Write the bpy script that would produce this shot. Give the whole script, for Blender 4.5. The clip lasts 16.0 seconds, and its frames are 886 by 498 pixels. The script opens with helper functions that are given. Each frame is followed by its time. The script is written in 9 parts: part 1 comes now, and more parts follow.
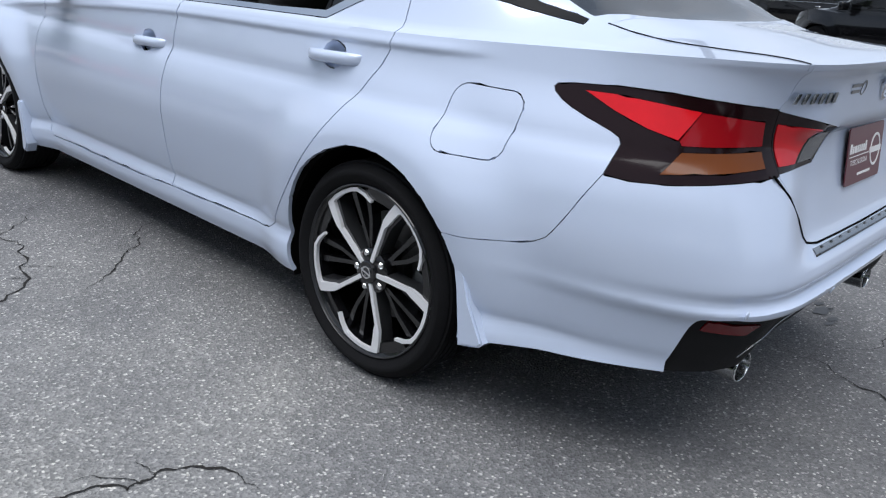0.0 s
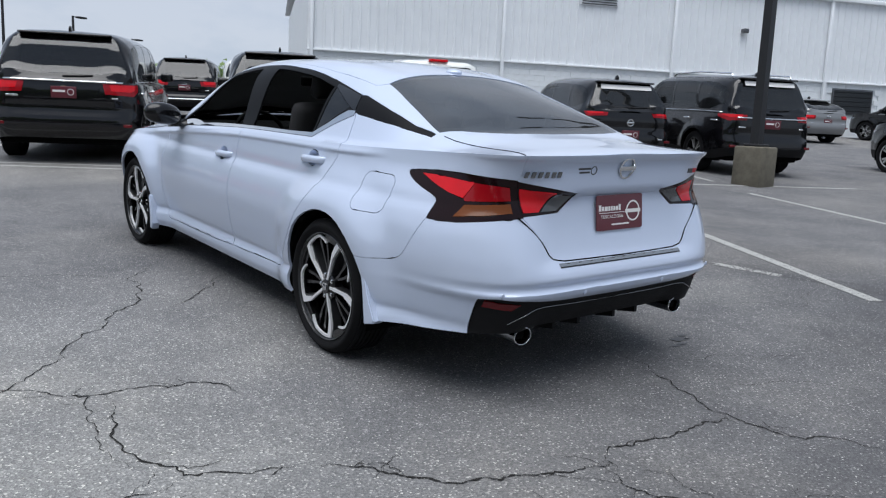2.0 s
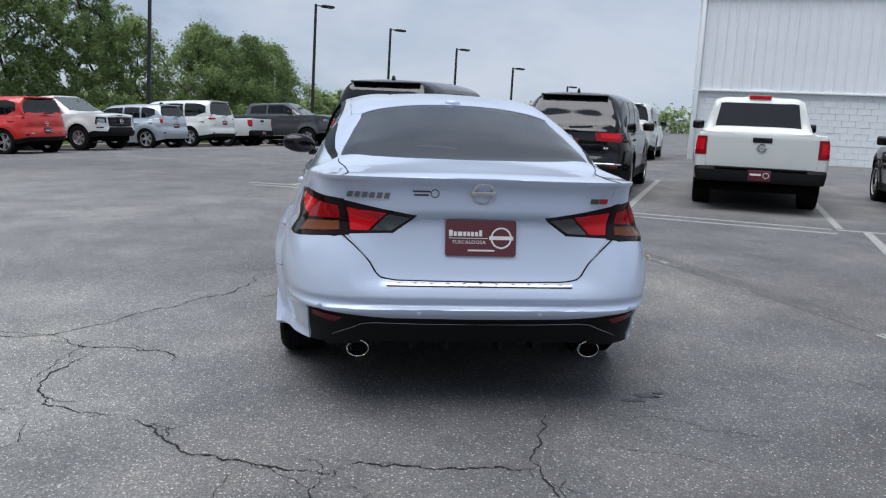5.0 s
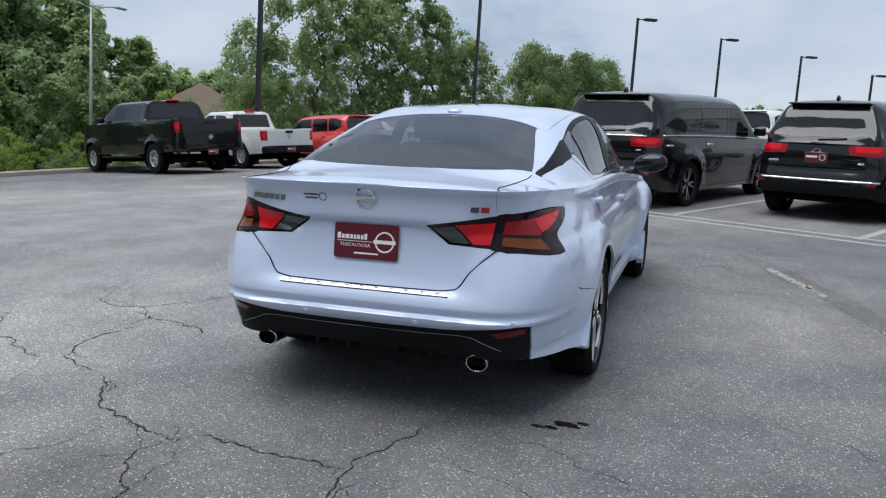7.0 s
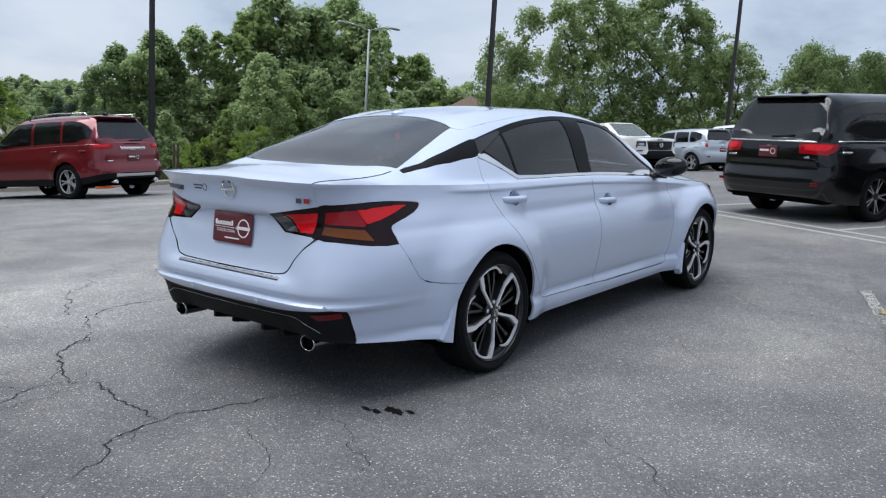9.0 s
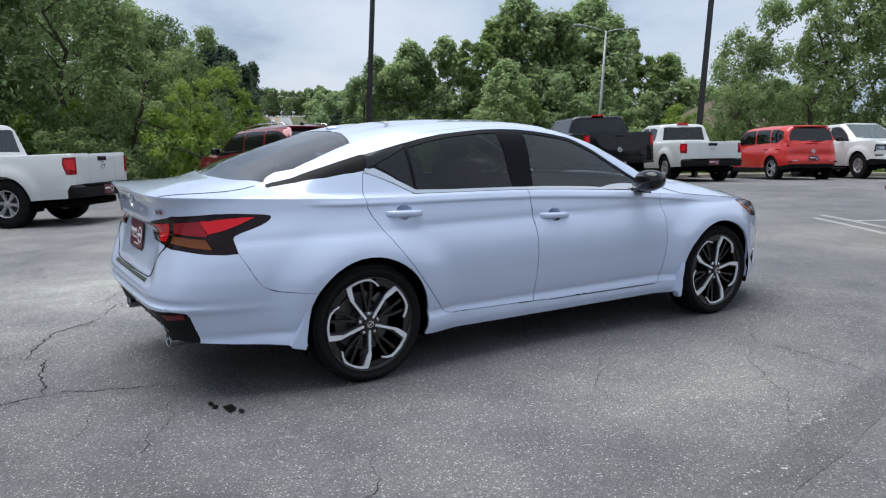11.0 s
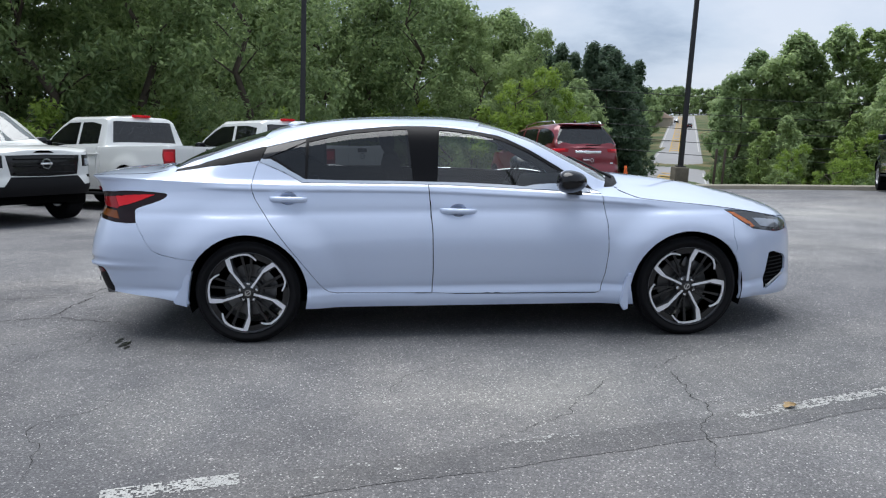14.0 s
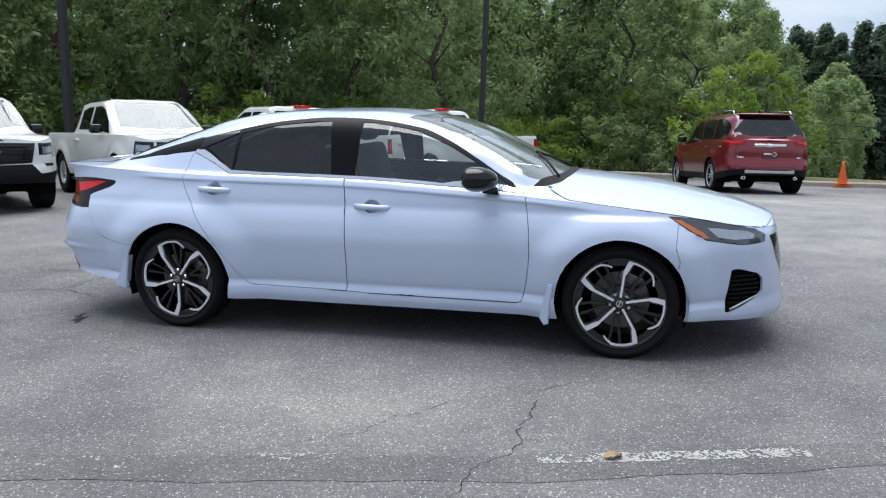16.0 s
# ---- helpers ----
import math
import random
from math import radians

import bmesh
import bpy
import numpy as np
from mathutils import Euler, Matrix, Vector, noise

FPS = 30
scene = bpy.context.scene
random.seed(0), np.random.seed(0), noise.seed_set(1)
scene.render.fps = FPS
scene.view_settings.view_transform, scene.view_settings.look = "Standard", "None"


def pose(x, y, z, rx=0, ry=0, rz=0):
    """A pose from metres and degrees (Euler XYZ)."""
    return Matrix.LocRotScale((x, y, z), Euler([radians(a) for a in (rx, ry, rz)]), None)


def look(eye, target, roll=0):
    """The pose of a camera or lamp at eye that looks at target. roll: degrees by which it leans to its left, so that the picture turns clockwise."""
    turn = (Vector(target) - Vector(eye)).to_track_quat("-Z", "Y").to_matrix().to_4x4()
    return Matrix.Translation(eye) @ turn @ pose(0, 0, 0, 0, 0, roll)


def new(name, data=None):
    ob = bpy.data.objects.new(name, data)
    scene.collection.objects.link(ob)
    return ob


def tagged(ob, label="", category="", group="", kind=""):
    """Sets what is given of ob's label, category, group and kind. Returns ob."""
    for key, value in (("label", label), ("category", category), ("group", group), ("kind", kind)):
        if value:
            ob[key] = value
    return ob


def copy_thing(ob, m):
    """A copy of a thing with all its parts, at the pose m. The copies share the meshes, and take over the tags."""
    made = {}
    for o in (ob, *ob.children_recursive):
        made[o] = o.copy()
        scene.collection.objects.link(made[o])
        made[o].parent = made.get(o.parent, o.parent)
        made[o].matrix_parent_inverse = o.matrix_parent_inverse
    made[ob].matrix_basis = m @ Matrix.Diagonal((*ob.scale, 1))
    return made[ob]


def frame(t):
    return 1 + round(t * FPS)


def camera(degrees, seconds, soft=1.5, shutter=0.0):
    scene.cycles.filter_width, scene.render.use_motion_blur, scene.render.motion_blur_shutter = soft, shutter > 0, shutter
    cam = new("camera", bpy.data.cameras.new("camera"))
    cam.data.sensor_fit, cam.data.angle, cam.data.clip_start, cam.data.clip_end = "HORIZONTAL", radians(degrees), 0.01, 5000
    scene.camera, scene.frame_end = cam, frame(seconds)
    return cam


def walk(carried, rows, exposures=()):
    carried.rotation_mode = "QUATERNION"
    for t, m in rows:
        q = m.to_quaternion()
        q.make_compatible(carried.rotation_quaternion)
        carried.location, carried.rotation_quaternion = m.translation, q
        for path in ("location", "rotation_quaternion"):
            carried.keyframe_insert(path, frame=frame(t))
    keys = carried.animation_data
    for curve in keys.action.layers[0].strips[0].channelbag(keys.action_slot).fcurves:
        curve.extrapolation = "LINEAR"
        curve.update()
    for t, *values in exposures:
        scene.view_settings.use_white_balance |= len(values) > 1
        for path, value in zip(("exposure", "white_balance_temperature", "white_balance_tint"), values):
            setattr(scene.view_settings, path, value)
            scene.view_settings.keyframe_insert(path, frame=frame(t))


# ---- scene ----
cam = camera(58.3, 16.0, soft=1.2)
LOT = Matrix.Rotation(radians(-1.37), 4, "X") @ Matrix.Rotation(radians(-2.60), 4, "Y")  # the lot slopes up ahead of the car
PATH = [
    (0, (-1.587, 2.377, 1.181), (-0.344, 0.959, 0.514), 4.9),
    (0.5, (-2.043, 2.549, 1.251), (-0.698, 1.178, 0.691), 4.6),
    (1, (-2.494, 2.759, 1.244), (-1.074, 1.434, 0.766), 4.1),
    (1.5, (-2.856, 2.861, 1.307), (-1.381, 1.582, 0.872), 3.5),
    (2, (-3.238, 2.755, 1.312), (-1.705, 1.537, 0.902), 3.1),
    (2.5, (-3.51, 2.473, 1.299), (-1.899, 1.356, 0.906), 2.8),
    (3, (-3.753, 2.115, 1.342), (-2.052, 1.133, 0.963), 2.7),
    (3.5, (-4.018, 1.752, 1.372), (-2.229, 0.937, 1.005), 2.5),
    (3.7, (-4.074, 1.609, 1.361), (-2.251, 0.87, 0.996), 2.4),
    (5.8, (-4.393, -0.241, 1.344), (-2.428, -0.129, 0.99), 2.1),
    (6, (-4.397, -0.451, 1.372), (-2.439, -0.25, 1.018), 2.0),
    (6.5, (-4.287, -0.925, 1.354), (-2.363, -0.505, 1.004), 1.7),
    (7, (-4.158, -1.412, 1.373), (-2.29, -0.787, 1.029), 1.4),
    (7.5, (-4.067, -1.907, 1.385), (-2.268, -1.1, 1.05), 1.1),
    (8, (-3.811, -2.35, 1.388), (-2.089, -1.388, 1.055), 1.0),
    (8.5, (-3.627, -2.841, 1.369), (-1.993, -1.737, 1.038), 0.9),
    (9, (-3.382, -3.26, 1.356), (-1.847, -2.022, 1.025), 0.7),
    (9.2, (-3.219, -3.405, 1.372), (-1.729, -2.113, 1.04), 0.7),
    (11.3, (-1.685, -4.876, 1.423), (-0.72, -3.155, 1.095), -0.2),
    (11.5, (-1.539, -5.009, 1.412), (-0.631, -3.258, 1.083), -0.1),
    (12, (-1.084, -5.267, 1.408), (-0.322, -3.447, 1.081), -0.1),
    (12.5, (-0.646, -5.584, 1.399), (-0.041, -3.706, 1.072), 0.1),
    (13, (-0.15, -5.719, 1.373), (0.293, -3.797, 1.044), 0.2),
    (13.5, (0.385, -5.807, 1.393), (0.666, -3.855, 1.061), 0.1),
    (14, (0.928, -5.858, 1.418), (1.049, -3.889, 1.09), -0.1),
    (14.5, (1.449, -5.765, 1.439), (1.414, -3.791, 1.114), -0.4),
    (15, (1.977, -5.716, 1.437), (1.787, -3.752, 1.11), -0.4),
    (15.5, (2.453, -5.541, 1.426), (2.109, -3.6, 1.089), -0.3),
    (16, (2.958, -5.371, 1.426), (2.463, -3.466, 1.073), -0.2),
]
walk(cam, [(t, LOT @ look(eye, aim, roll)) for t, eye, aim, roll in PATH], [(0, 0.57, 6280, 10), (1.5, 0.45, 6280, 10), (3.7, 0.37, 6280, 10), (6, 0.44, 6280, 10), (9.2, 0.60, 6280, 10), (12, 0.63, 6280, 10), (14.5, 0.73, 6280, 10), (16, 0.84, 6280, 10)])

# ---- world and light: a bright overcast noon ----
world = bpy.data.worlds.new("overcast")
scene.world = world
world.use_nodes = True
wn, wl = world.node_tree.nodes, world.node_tree.links
wn.clear()
w_out = wn.new("ShaderNodeOutputWorld")
w_bg = wn.new("ShaderNodeBackground")
w_bg.inputs["Strength"].default_value = 0.076
w_sky = wn.new("ShaderNodeTexSky")
w_sky.sky_type = "NISHITA"
w_sky.sun_disc = False
w_sky.sun_elevation = radians(66)
w_sky.sun_rotation = radians(337)
w_geo = wn.new("ShaderNodeTexCoord")
w_sep = wn.new("ShaderNodeSeparateXYZ")
wl.new(w_geo.outputs["Generated"], w_sep.inputs[0])
w_up = wn.new("ShaderNodeMath")
w_up.operation = "MAXIMUM"
w_up.inputs[1].default_value = 0.0
wl.new(w_sep.outputs[2], w_up.inputs[0])
w_den = wn.new("ShaderNodeMath")
w_den.operation = "ADD"
w_den.inputs[1].default_value = 0.32
wl.new(w_up.outputs[0], w_den.inputs[0])
w_div = wn.new("ShaderNodeVectorMath")
w_div.operation = "DIVIDE"
w_com = wn.new("ShaderNodeCombineXYZ")
for i in range(3):
    wl.new(w_den.outputs[0], w_com.inputs[i])
wl.new(w_geo.outputs["Generated"], w_div.inputs[0])
wl.new(w_com.outputs[0], w_div.inputs[1])
w_n1 = wn.new("ShaderNodeTexNoise")
w_n1.inputs["Scale"].default_value = 1.15
w_n1.inputs["Detail"].default_value = 9
w_n1.inputs["Roughness"].default_value = 0.55
w_n1.inputs["Distortion"].default_value = 0.15
wl.new(w_div.outputs[0], w_n1.inputs["Vector"])
w_ramp = wn.new("ShaderNodeValToRGB")
w_ramp.color_ramp.elements[0].position = 0.37
w_ramp.color_ramp.elements[0].color = (3.0, 3.7, 4.9, 1)
w_ramp.color_ramp.elements[1].position = 0.62
w_ramp.color_ramp.elements[1].color = (6.2, 6.65, 7.5, 1)
w_mid = w_ramp.color_ramp.elements.new(0.49)
w_mid.color = (5.0, 5.7, 6.8, 1)
wl.new(w_n1.outputs["Fac"], w_ramp.inputs[0])
w_mix = wn.new("ShaderNodeMixRGB")
w_mix.inputs[0].default_value = 0.88
wl.new(w_sky.outputs[0], w_mix.inputs[1])
wl.new(w_ramp.outputs[0], w_mix.inputs[2])
wl.new(w_mix.outputs[0], w_bg.inputs["Color"])
wl.new(w_bg.outputs[0], w_out.inputs["Surface"])

sun_data = bpy.data.lights.new("sun", "SUN")
sun_data.energy = 2.75
sun_data.angle = radians(62)
sun_data.color = (0.98, 0.97, 0.95)
sun = new("sun", sun_data)
sun.matrix_world = look((-6, 8, 35), (0, 0, 0))
tagged(sun, "veiled noon sun above the clouds", "sun", kind="structure")


# ---- materials ----
def material(name, base, rough=0.5, metal=0.0, coat=0.0, spec=0.5, vary=0.0, scale=8.0, bump=0.0, bump_scale=60.0,
             transmission=0.0, alpha=1.0, emit=None, ior=1.45, random_tint=0.0, second=None, coat_rough=0.03):
    """A Principled surface with two scales of variation in colour and a fine bump."""
    m = bpy.data.materials.new(name)
    m.use_nodes = True
    n, l = m.node_tree.nodes, m.node_tree.links
    b = n["Principled BSDF"]
    b.inputs["Base Color"].default_value = (*base, 1)
    b.inputs["Roughness"].default_value = rough
    b.inputs["Metallic"].default_value = metal
    b.inputs["Coat Weight"].default_value = coat
    b.inputs["Coat Roughness"].default_value = coat_rough
    b.inputs["Specular IOR Level"].default_value = spec
    b.inputs["Transmission Weight"].default_value = transmission
    b.inputs["IOR"].default_value = ior
    b.inputs["Alpha"].default_value = alpha
    if emit:
        b.inputs["Emission Color"].default_value = (*emit[0], 1)
        b.inputs["Emission Strength"].default_value = emit[1]
    co = n.new("ShaderNodeTexCoord")
    if vary or random_tint:
        big = n.new("ShaderNodeTexNoise")
        big.inputs["Scale"].default_value = scale
        big.inputs["Detail"].default_value = 8
        big.inputs["Roughness"].default_value = 0.65
        l.new(co.outputs["Object"], big.inputs["Vector"])
        mix = n.new("ShaderNodeMixRGB")
        dark = second or tuple(c * (1 - vary) for c in base)
        light = tuple(min(1, c * (1 + vary * 0.6)) for c in base)
        mix.inputs[1].default_value = (*dark, 1)
        mix.inputs[2].default_value = (*light, 1)
        fac = big.outputs["Fac"]
        if random_tint:
            info = n.new("ShaderNodeObjectInfo")
            add = n.new("ShaderNodeMath")
            add.operation = "MULTIPLY_ADD"
            add.inputs[1].default_value = random_tint
            l.new(info.outputs["Random"], add.inputs[0])
            l.new(fac, add.inputs[2])
            fac = add.outputs[0]
        l.new(fac, mix.inputs[0])
        l.new(mix.outputs[0], b.inputs["Base Color"])
    if bump:
        fine = n.new("ShaderNodeTexNoise")
        fine.inputs["Scale"].default_value = bump_scale
        fine.inputs["Detail"].default_value = 6
        l.new(co.outputs["Object"], fine.inputs["Vector"])
        bp = n.new("ShaderNodeBump")
        bp.inputs["Strength"].default_value = min(1, bump)
        bp.inputs["Distance"].default_value = 0.004
        l.new(fine.outputs["Fac"], bp.inputs["Height"])
        l.new(bp.outputs[0], b.inputs["Normal"])
    return m


def glass(name, tint, dark, rough=0.02, ior=1.4, film=(0.012, 0.013, 0.014)):
    """Tinted car glass: clear coat reflections over a darkened view through; a pale diffuse colour paints in reflected
    sky.
    """
    m = bpy.data.materials.new(name)
    m.use_nodes = True
    n, l = m.node_tree.nodes, m.node_tree.links
    n.clear()
    out = n.new("ShaderNodeOutputMaterial")
    tr = n.new("ShaderNodeBsdfTransparent")
    tr.inputs["Color"].default_value = (*tint, 1)
    gl = n.new("ShaderNodeBsdfGlossy")
    gl.inputs["Roughness"].default_value = rough
    gl.inputs["Color"].default_value = (1, 1, 1, 1)
    df = n.new("ShaderNodeBsdfDiffuse")
    df.inputs["Color"].default_value = (*film, 1)
    body = n.new("ShaderNodeMixShader")
    body.inputs[0].default_value = dark
    l.new(tr.outputs[0], body.inputs[1])
    l.new(df.outputs[0], body.inputs[2])
    fr = n.new("ShaderNodeFresnel")
    fr.inputs["IOR"].default_value = ior
    top = n.new("ShaderNodeMixShader")
    l.new(fr.outputs[0], top.inputs[0])
    l.new(body.outputs[0], top.inputs[1])
    l.new(gl.outputs[0], top.inputs[2])
    l.new(top.outputs[0], out.inputs["Surface"])
    return m


def asphalt_material(name="asphalt", tone=1.0):
    m = bpy.data.materials.new(name)
    m.use_nodes = True
    n, l = m.node_tree.nodes, m.node_tree.links
    b = n["Principled BSDF"]
    co = n.new("ShaderNodeTexCoord")

    def tex(kind, scale, **kw):
        t = n.new(kind)
        t.inputs["Scale"].default_value = scale
        for k, v in kw.items():
            t.inputs[k].default_value = v
        l.new(co.outputs["Object"], t.inputs["Vector"])
        return t

    def ramp(src, stops):
        r = n.new("ShaderNodeValToRGB")
        e = r.color_ramp.elements
        e[0].position, e[0].color = stops[0][0], (*stops[0][1], 1)
        e[1].position, e[1].color = stops[-1][0], (*stops[-1][1], 1)
        for p, c in stops[1:-1]:
            e.new(p).color = (*c, 1)
        l.new(src, r.inputs[0])
        return r

    def mixed(kind, fac, a, c):
        x = n.new("ShaderNodeMixRGB")
        x.blend_type = kind
        if isinstance(fac, float):
            x.inputs[0].default_value = fac
        else:
            l.new(fac, x.inputs[0])
        for sock, v in ((x.inputs[1], a), (x.inputs[2], c)):
            if isinstance(v, tuple):
                sock.default_value = (*v, 1)
            else:
                l.new(v, sock)
        return x

    big = tex("ShaderNodeTexNoise", 0.23, Detail=6.0, Roughness=0.6, Distortion=0.8)
    mid = tex("ShaderNodeTexNoise", 1.3, Detail=8.0, Roughness=0.65)
    grit = tex("ShaderNodeTexVoronoi", 140.0)
    fine = tex("ShaderNodeTexNoise", 210.0, Detail=4.0, Roughness=0.8)
    base = ramp(big.outputs["Fac"], [(0.34, (0.133, 0.134, 0.143)), (0.5, (0.160, 0.160, 0.165)), (0.66, (0.208, 0.203, 0.198))])
    patch = ramp(mid.outputs["Fac"], [(0.35, (0.77, 0.77, 0.785)), (0.65, (1.15, 1.14, 1.12))])
    c1 = mixed("MULTIPLY", 1.0, base.outputs[0], patch.outputs[0])
    stone = ramp(grit.outputs["Color"], [(0.2, (0.50, 0.50, 0.50)), (0.80, (1.15, 1.14, 1.12)), (0.97, (3.4, 3.3, 3.1))])
    c2 = mixed("MULTIPLY", 0.7, c1.outputs[0], stone.outputs[0])
    speck = ramp(fine.outputs["Fac"], [(0.3, (0.7, 0.7, 0.7)), (0.7, (1.3, 1.3, 1.28))])
    c3 = mixed("MULTIPLY", 0.7, c2.outputs[0], speck.outputs[0])
    # older pale asphalt and newer dark asphalt, in broad soft-edged areas; some pale ones paint in grazing sheen
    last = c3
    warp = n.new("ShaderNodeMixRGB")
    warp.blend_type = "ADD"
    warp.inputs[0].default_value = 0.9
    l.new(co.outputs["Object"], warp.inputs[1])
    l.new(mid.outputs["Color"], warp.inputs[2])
    # the small pale spot at (-0.35, -2.1) is sheen put into the colour
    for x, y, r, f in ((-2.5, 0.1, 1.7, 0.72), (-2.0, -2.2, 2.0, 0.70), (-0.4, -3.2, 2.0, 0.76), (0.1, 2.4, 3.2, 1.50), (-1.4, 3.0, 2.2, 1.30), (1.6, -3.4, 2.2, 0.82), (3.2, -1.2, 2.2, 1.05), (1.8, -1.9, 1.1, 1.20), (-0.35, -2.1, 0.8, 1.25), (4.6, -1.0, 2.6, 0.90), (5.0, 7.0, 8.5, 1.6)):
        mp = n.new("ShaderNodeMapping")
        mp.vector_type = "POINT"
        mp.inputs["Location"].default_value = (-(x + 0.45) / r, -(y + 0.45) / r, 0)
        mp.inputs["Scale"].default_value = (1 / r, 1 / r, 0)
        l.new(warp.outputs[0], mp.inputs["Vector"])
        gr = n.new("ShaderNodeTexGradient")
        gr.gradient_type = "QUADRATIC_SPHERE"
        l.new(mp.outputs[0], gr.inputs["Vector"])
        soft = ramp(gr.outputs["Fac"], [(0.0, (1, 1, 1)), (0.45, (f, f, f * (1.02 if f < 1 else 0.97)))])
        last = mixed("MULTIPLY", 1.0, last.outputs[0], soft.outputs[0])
    # sparse pale stones, and the tone of the coat
    stones = tex("ShaderNodeTexVoronoi", 62.0)
    pick = ramp(stones.outputs["Color"], [(0.66, (0, 0, 0)), (0.74, (1, 1, 1))])
    core = ramp(stones.outputs["Distance"], [(0.12, (1, 1, 1)), (0.30, (0, 0, 0))])
    where = mixed("MULTIPLY", 1.0, pick.outputs[0], core.outputs[0])
    toned = mixed("MULTIPLY", 1.0, last.outputs[0], (tone, tone, tone * 1.01))
    last = mixed("MIX", where.outputs[0], toned.outputs[0], (0.56, 0.55, 0.52))
    l.new(last.outputs[0], b.inputs["Base Color"])
    b.inputs["Roughness"].default_value = 0.78
    b.inputs["Specular IOR Level"].default_value = 0.35
    bp = n.new("ShaderNodeBump")
    bp.inputs["Strength"].default_value = 0.75
    bp.inputs["Distance"].default_value = 0.006
    l.new(grit.outputs["Distance"], bp.inputs["Height"])
    bp2 = n.new("ShaderNodeBump")
    bp2.inputs["Strength"].default_value = 0.5
    bp2.inputs["Distance"].default_value = 0.004
    l.new(fine.outputs["Fac"], bp2.inputs["Height"])
    l.new(bp.outputs[0], bp2.inputs["Normal"])
    l.new(bp2.outputs[0], b.inputs["Normal"])
    return m


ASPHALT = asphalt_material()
PAINT = material("pearl_blue_white_paint", (0.535, 0.605, 0.755), rough=0.28, metal=0.05, coat=1.0, spec=0.5, vary=0.015, scale=2.0, coat_rough=0.015)
BLACK_PAINT = material("black_car_paint", (0.004, 0.004, 0.005), rough=0.25, coat=0.8, spec=0.15, vary=0.1, scale=2.0)
WHITE_PAINT = material("white_car_paint", (0.66, 0.67, 0.65), rough=0.35, coat=0.9, vary=0.02, scale=2.0)
RED_PAINT = material("dark_red_metallic_paint", (0.165, 0.007, 0.015), rough=0.3, metal=0.35, coat=1.0, vary=0.06, scale=2.0)
ORANGE_PAINT = material("bright_red_paint", (0.55, 0.022, 0.016), rough=0.35, coat=0.9, vary=0.04, scale=2.0)
GREY_PAINT = material("dark_grey_car_paint", (0.06, 0.063, 0.07), rough=0.3, metal=0.3, coat=1.0, vary=0.05, scale=2.0)
MID_GREY = material("mid_grey_car_paint", (0.19, 0.195, 0.20), rough=0.3, metal=0.3, coat=1.0, vary=0.05, scale=2.0)
SILVER_PAINT = material("silver_blue_paint", (0.42, 0.47, 0.52), rough=0.3, metal=0.4, coat=1.0, vary=0.03, scale=2.0)
GLOSS_BLACK = material("gloss_black_trim", (0.006, 0.006, 0.007), rough=0.18, coat=0.25, spec=0.35)
TRIM_BLACK = material("matt_black_plastic", (0.008, 0.008, 0.009), rough=0.6, spec=0.2, vary=0.2, scale=30, bump=0.25, bump_scale=500)
SATIN_BLACK = material("satin_black_trim", (0.005, 0.005, 0.006), rough=0.42, spec=0.14, vary=0.1, scale=6)
CAVITY = material("dark_cavity", (0.004, 0.004, 0.004), rough=0.9, spec=0.05, vary=0.2)
RUBBER = material("tyre_rubber", (0.008, 0.008, 0.009), rough=0.8, spec=0.18, vary=0.25, scale=18, bump=0.3, bump_scale=220)
CHROME = material("chrome", (0.82, 0.83, 0.84), rough=0.08, metal=1.0, vary=0.03)
MACHINED = material("machined_aluminium", (0.84, 0.84, 0.86), rough=0.38, metal=0.3, vary=0.05, scale=40)
RIM_GREY = material("satin_grey_rim_paint", (0.035, 0.036, 0.039), rough=0.3, metal=0.3, coat=0.3, vary=0.1, scale=30)
RIM_BLACK = material("black_rim_paint", (0.006, 0.006, 0.007), rough=0.22, coat=0.6, spec=0.4)
SILVER_RIM = material("silver_rim_paint", (0.55, 0.55, 0.56), rough=0.32, metal=0.45, vary=0.06)
STEEL = material("brake_steel", (0.14, 0.14, 0.14), rough=0.4, metal=1.0, vary=0.2, scale=30)
RED_LENS = material("red_lamp_lens", (0.62, 0.006, 0.013), rough=0.12, coat=0.25, spec=0.3, vary=0.2, scale=14)
DARK_LENS = material("smoked_lamp_lens", (0.010, 0.003, 0.004), rough=0.12, coat=0.1, spec=0.25)
AMBER_DARK = material("smoked_amber_lens", (0.14, 0.038, 0.006), rough=0.2, coat=0.2, spec=0.3)
STEP_METAL = material("brushed_step_metal", (0.40, 0.41, 0.42), rough=0.25, metal=0.9)
DARK_CHROME = material("dark_chrome", (0.26, 0.27, 0.28), rough=0.2, metal=1.0)
AMBER_LENS = material("amber_lamp_lens", (0.50, 0.13, 0.02), rough=0.12, coat=1.0)
HEAD_DARK = material("dark_headlamp_lens", (0.055, 0.06, 0.066), rough=0.08, coat=1.0, vary=0.4, scale=12)
CLEAR_LENS = material("clear_lamp_lens", (0.36, 0.39, 0.43), rough=0.10, metal=0.6, coat=1.0, vary=0.35, scale=25)
TAIL_RED = material("tail_lamp_red", (0.26, 0.004, 0.009), rough=0.12, coat=0.2, spec=0.3)
REFLECTOR = material("deep_red_reflector", (0.12, 0.004, 0.007), rough=0.15, coat=0.3, spec=0.3)
SIDE_GLASS = glass("door_glass", (0.62, 0.67, 0.66), 0.12, ior=1.75)
REAR_GLASS = glass("heated_rear_glass", (0.34, 0.36, 0.37), 0.40, ior=2.45)
GLASS = glass("tinted_car_glass", (0.42, 0.45, 0.46), 0.35)
DARK_GLASS = glass("privacy_glass", (0.20, 0.215, 0.22), 0.55, ior=1.5)
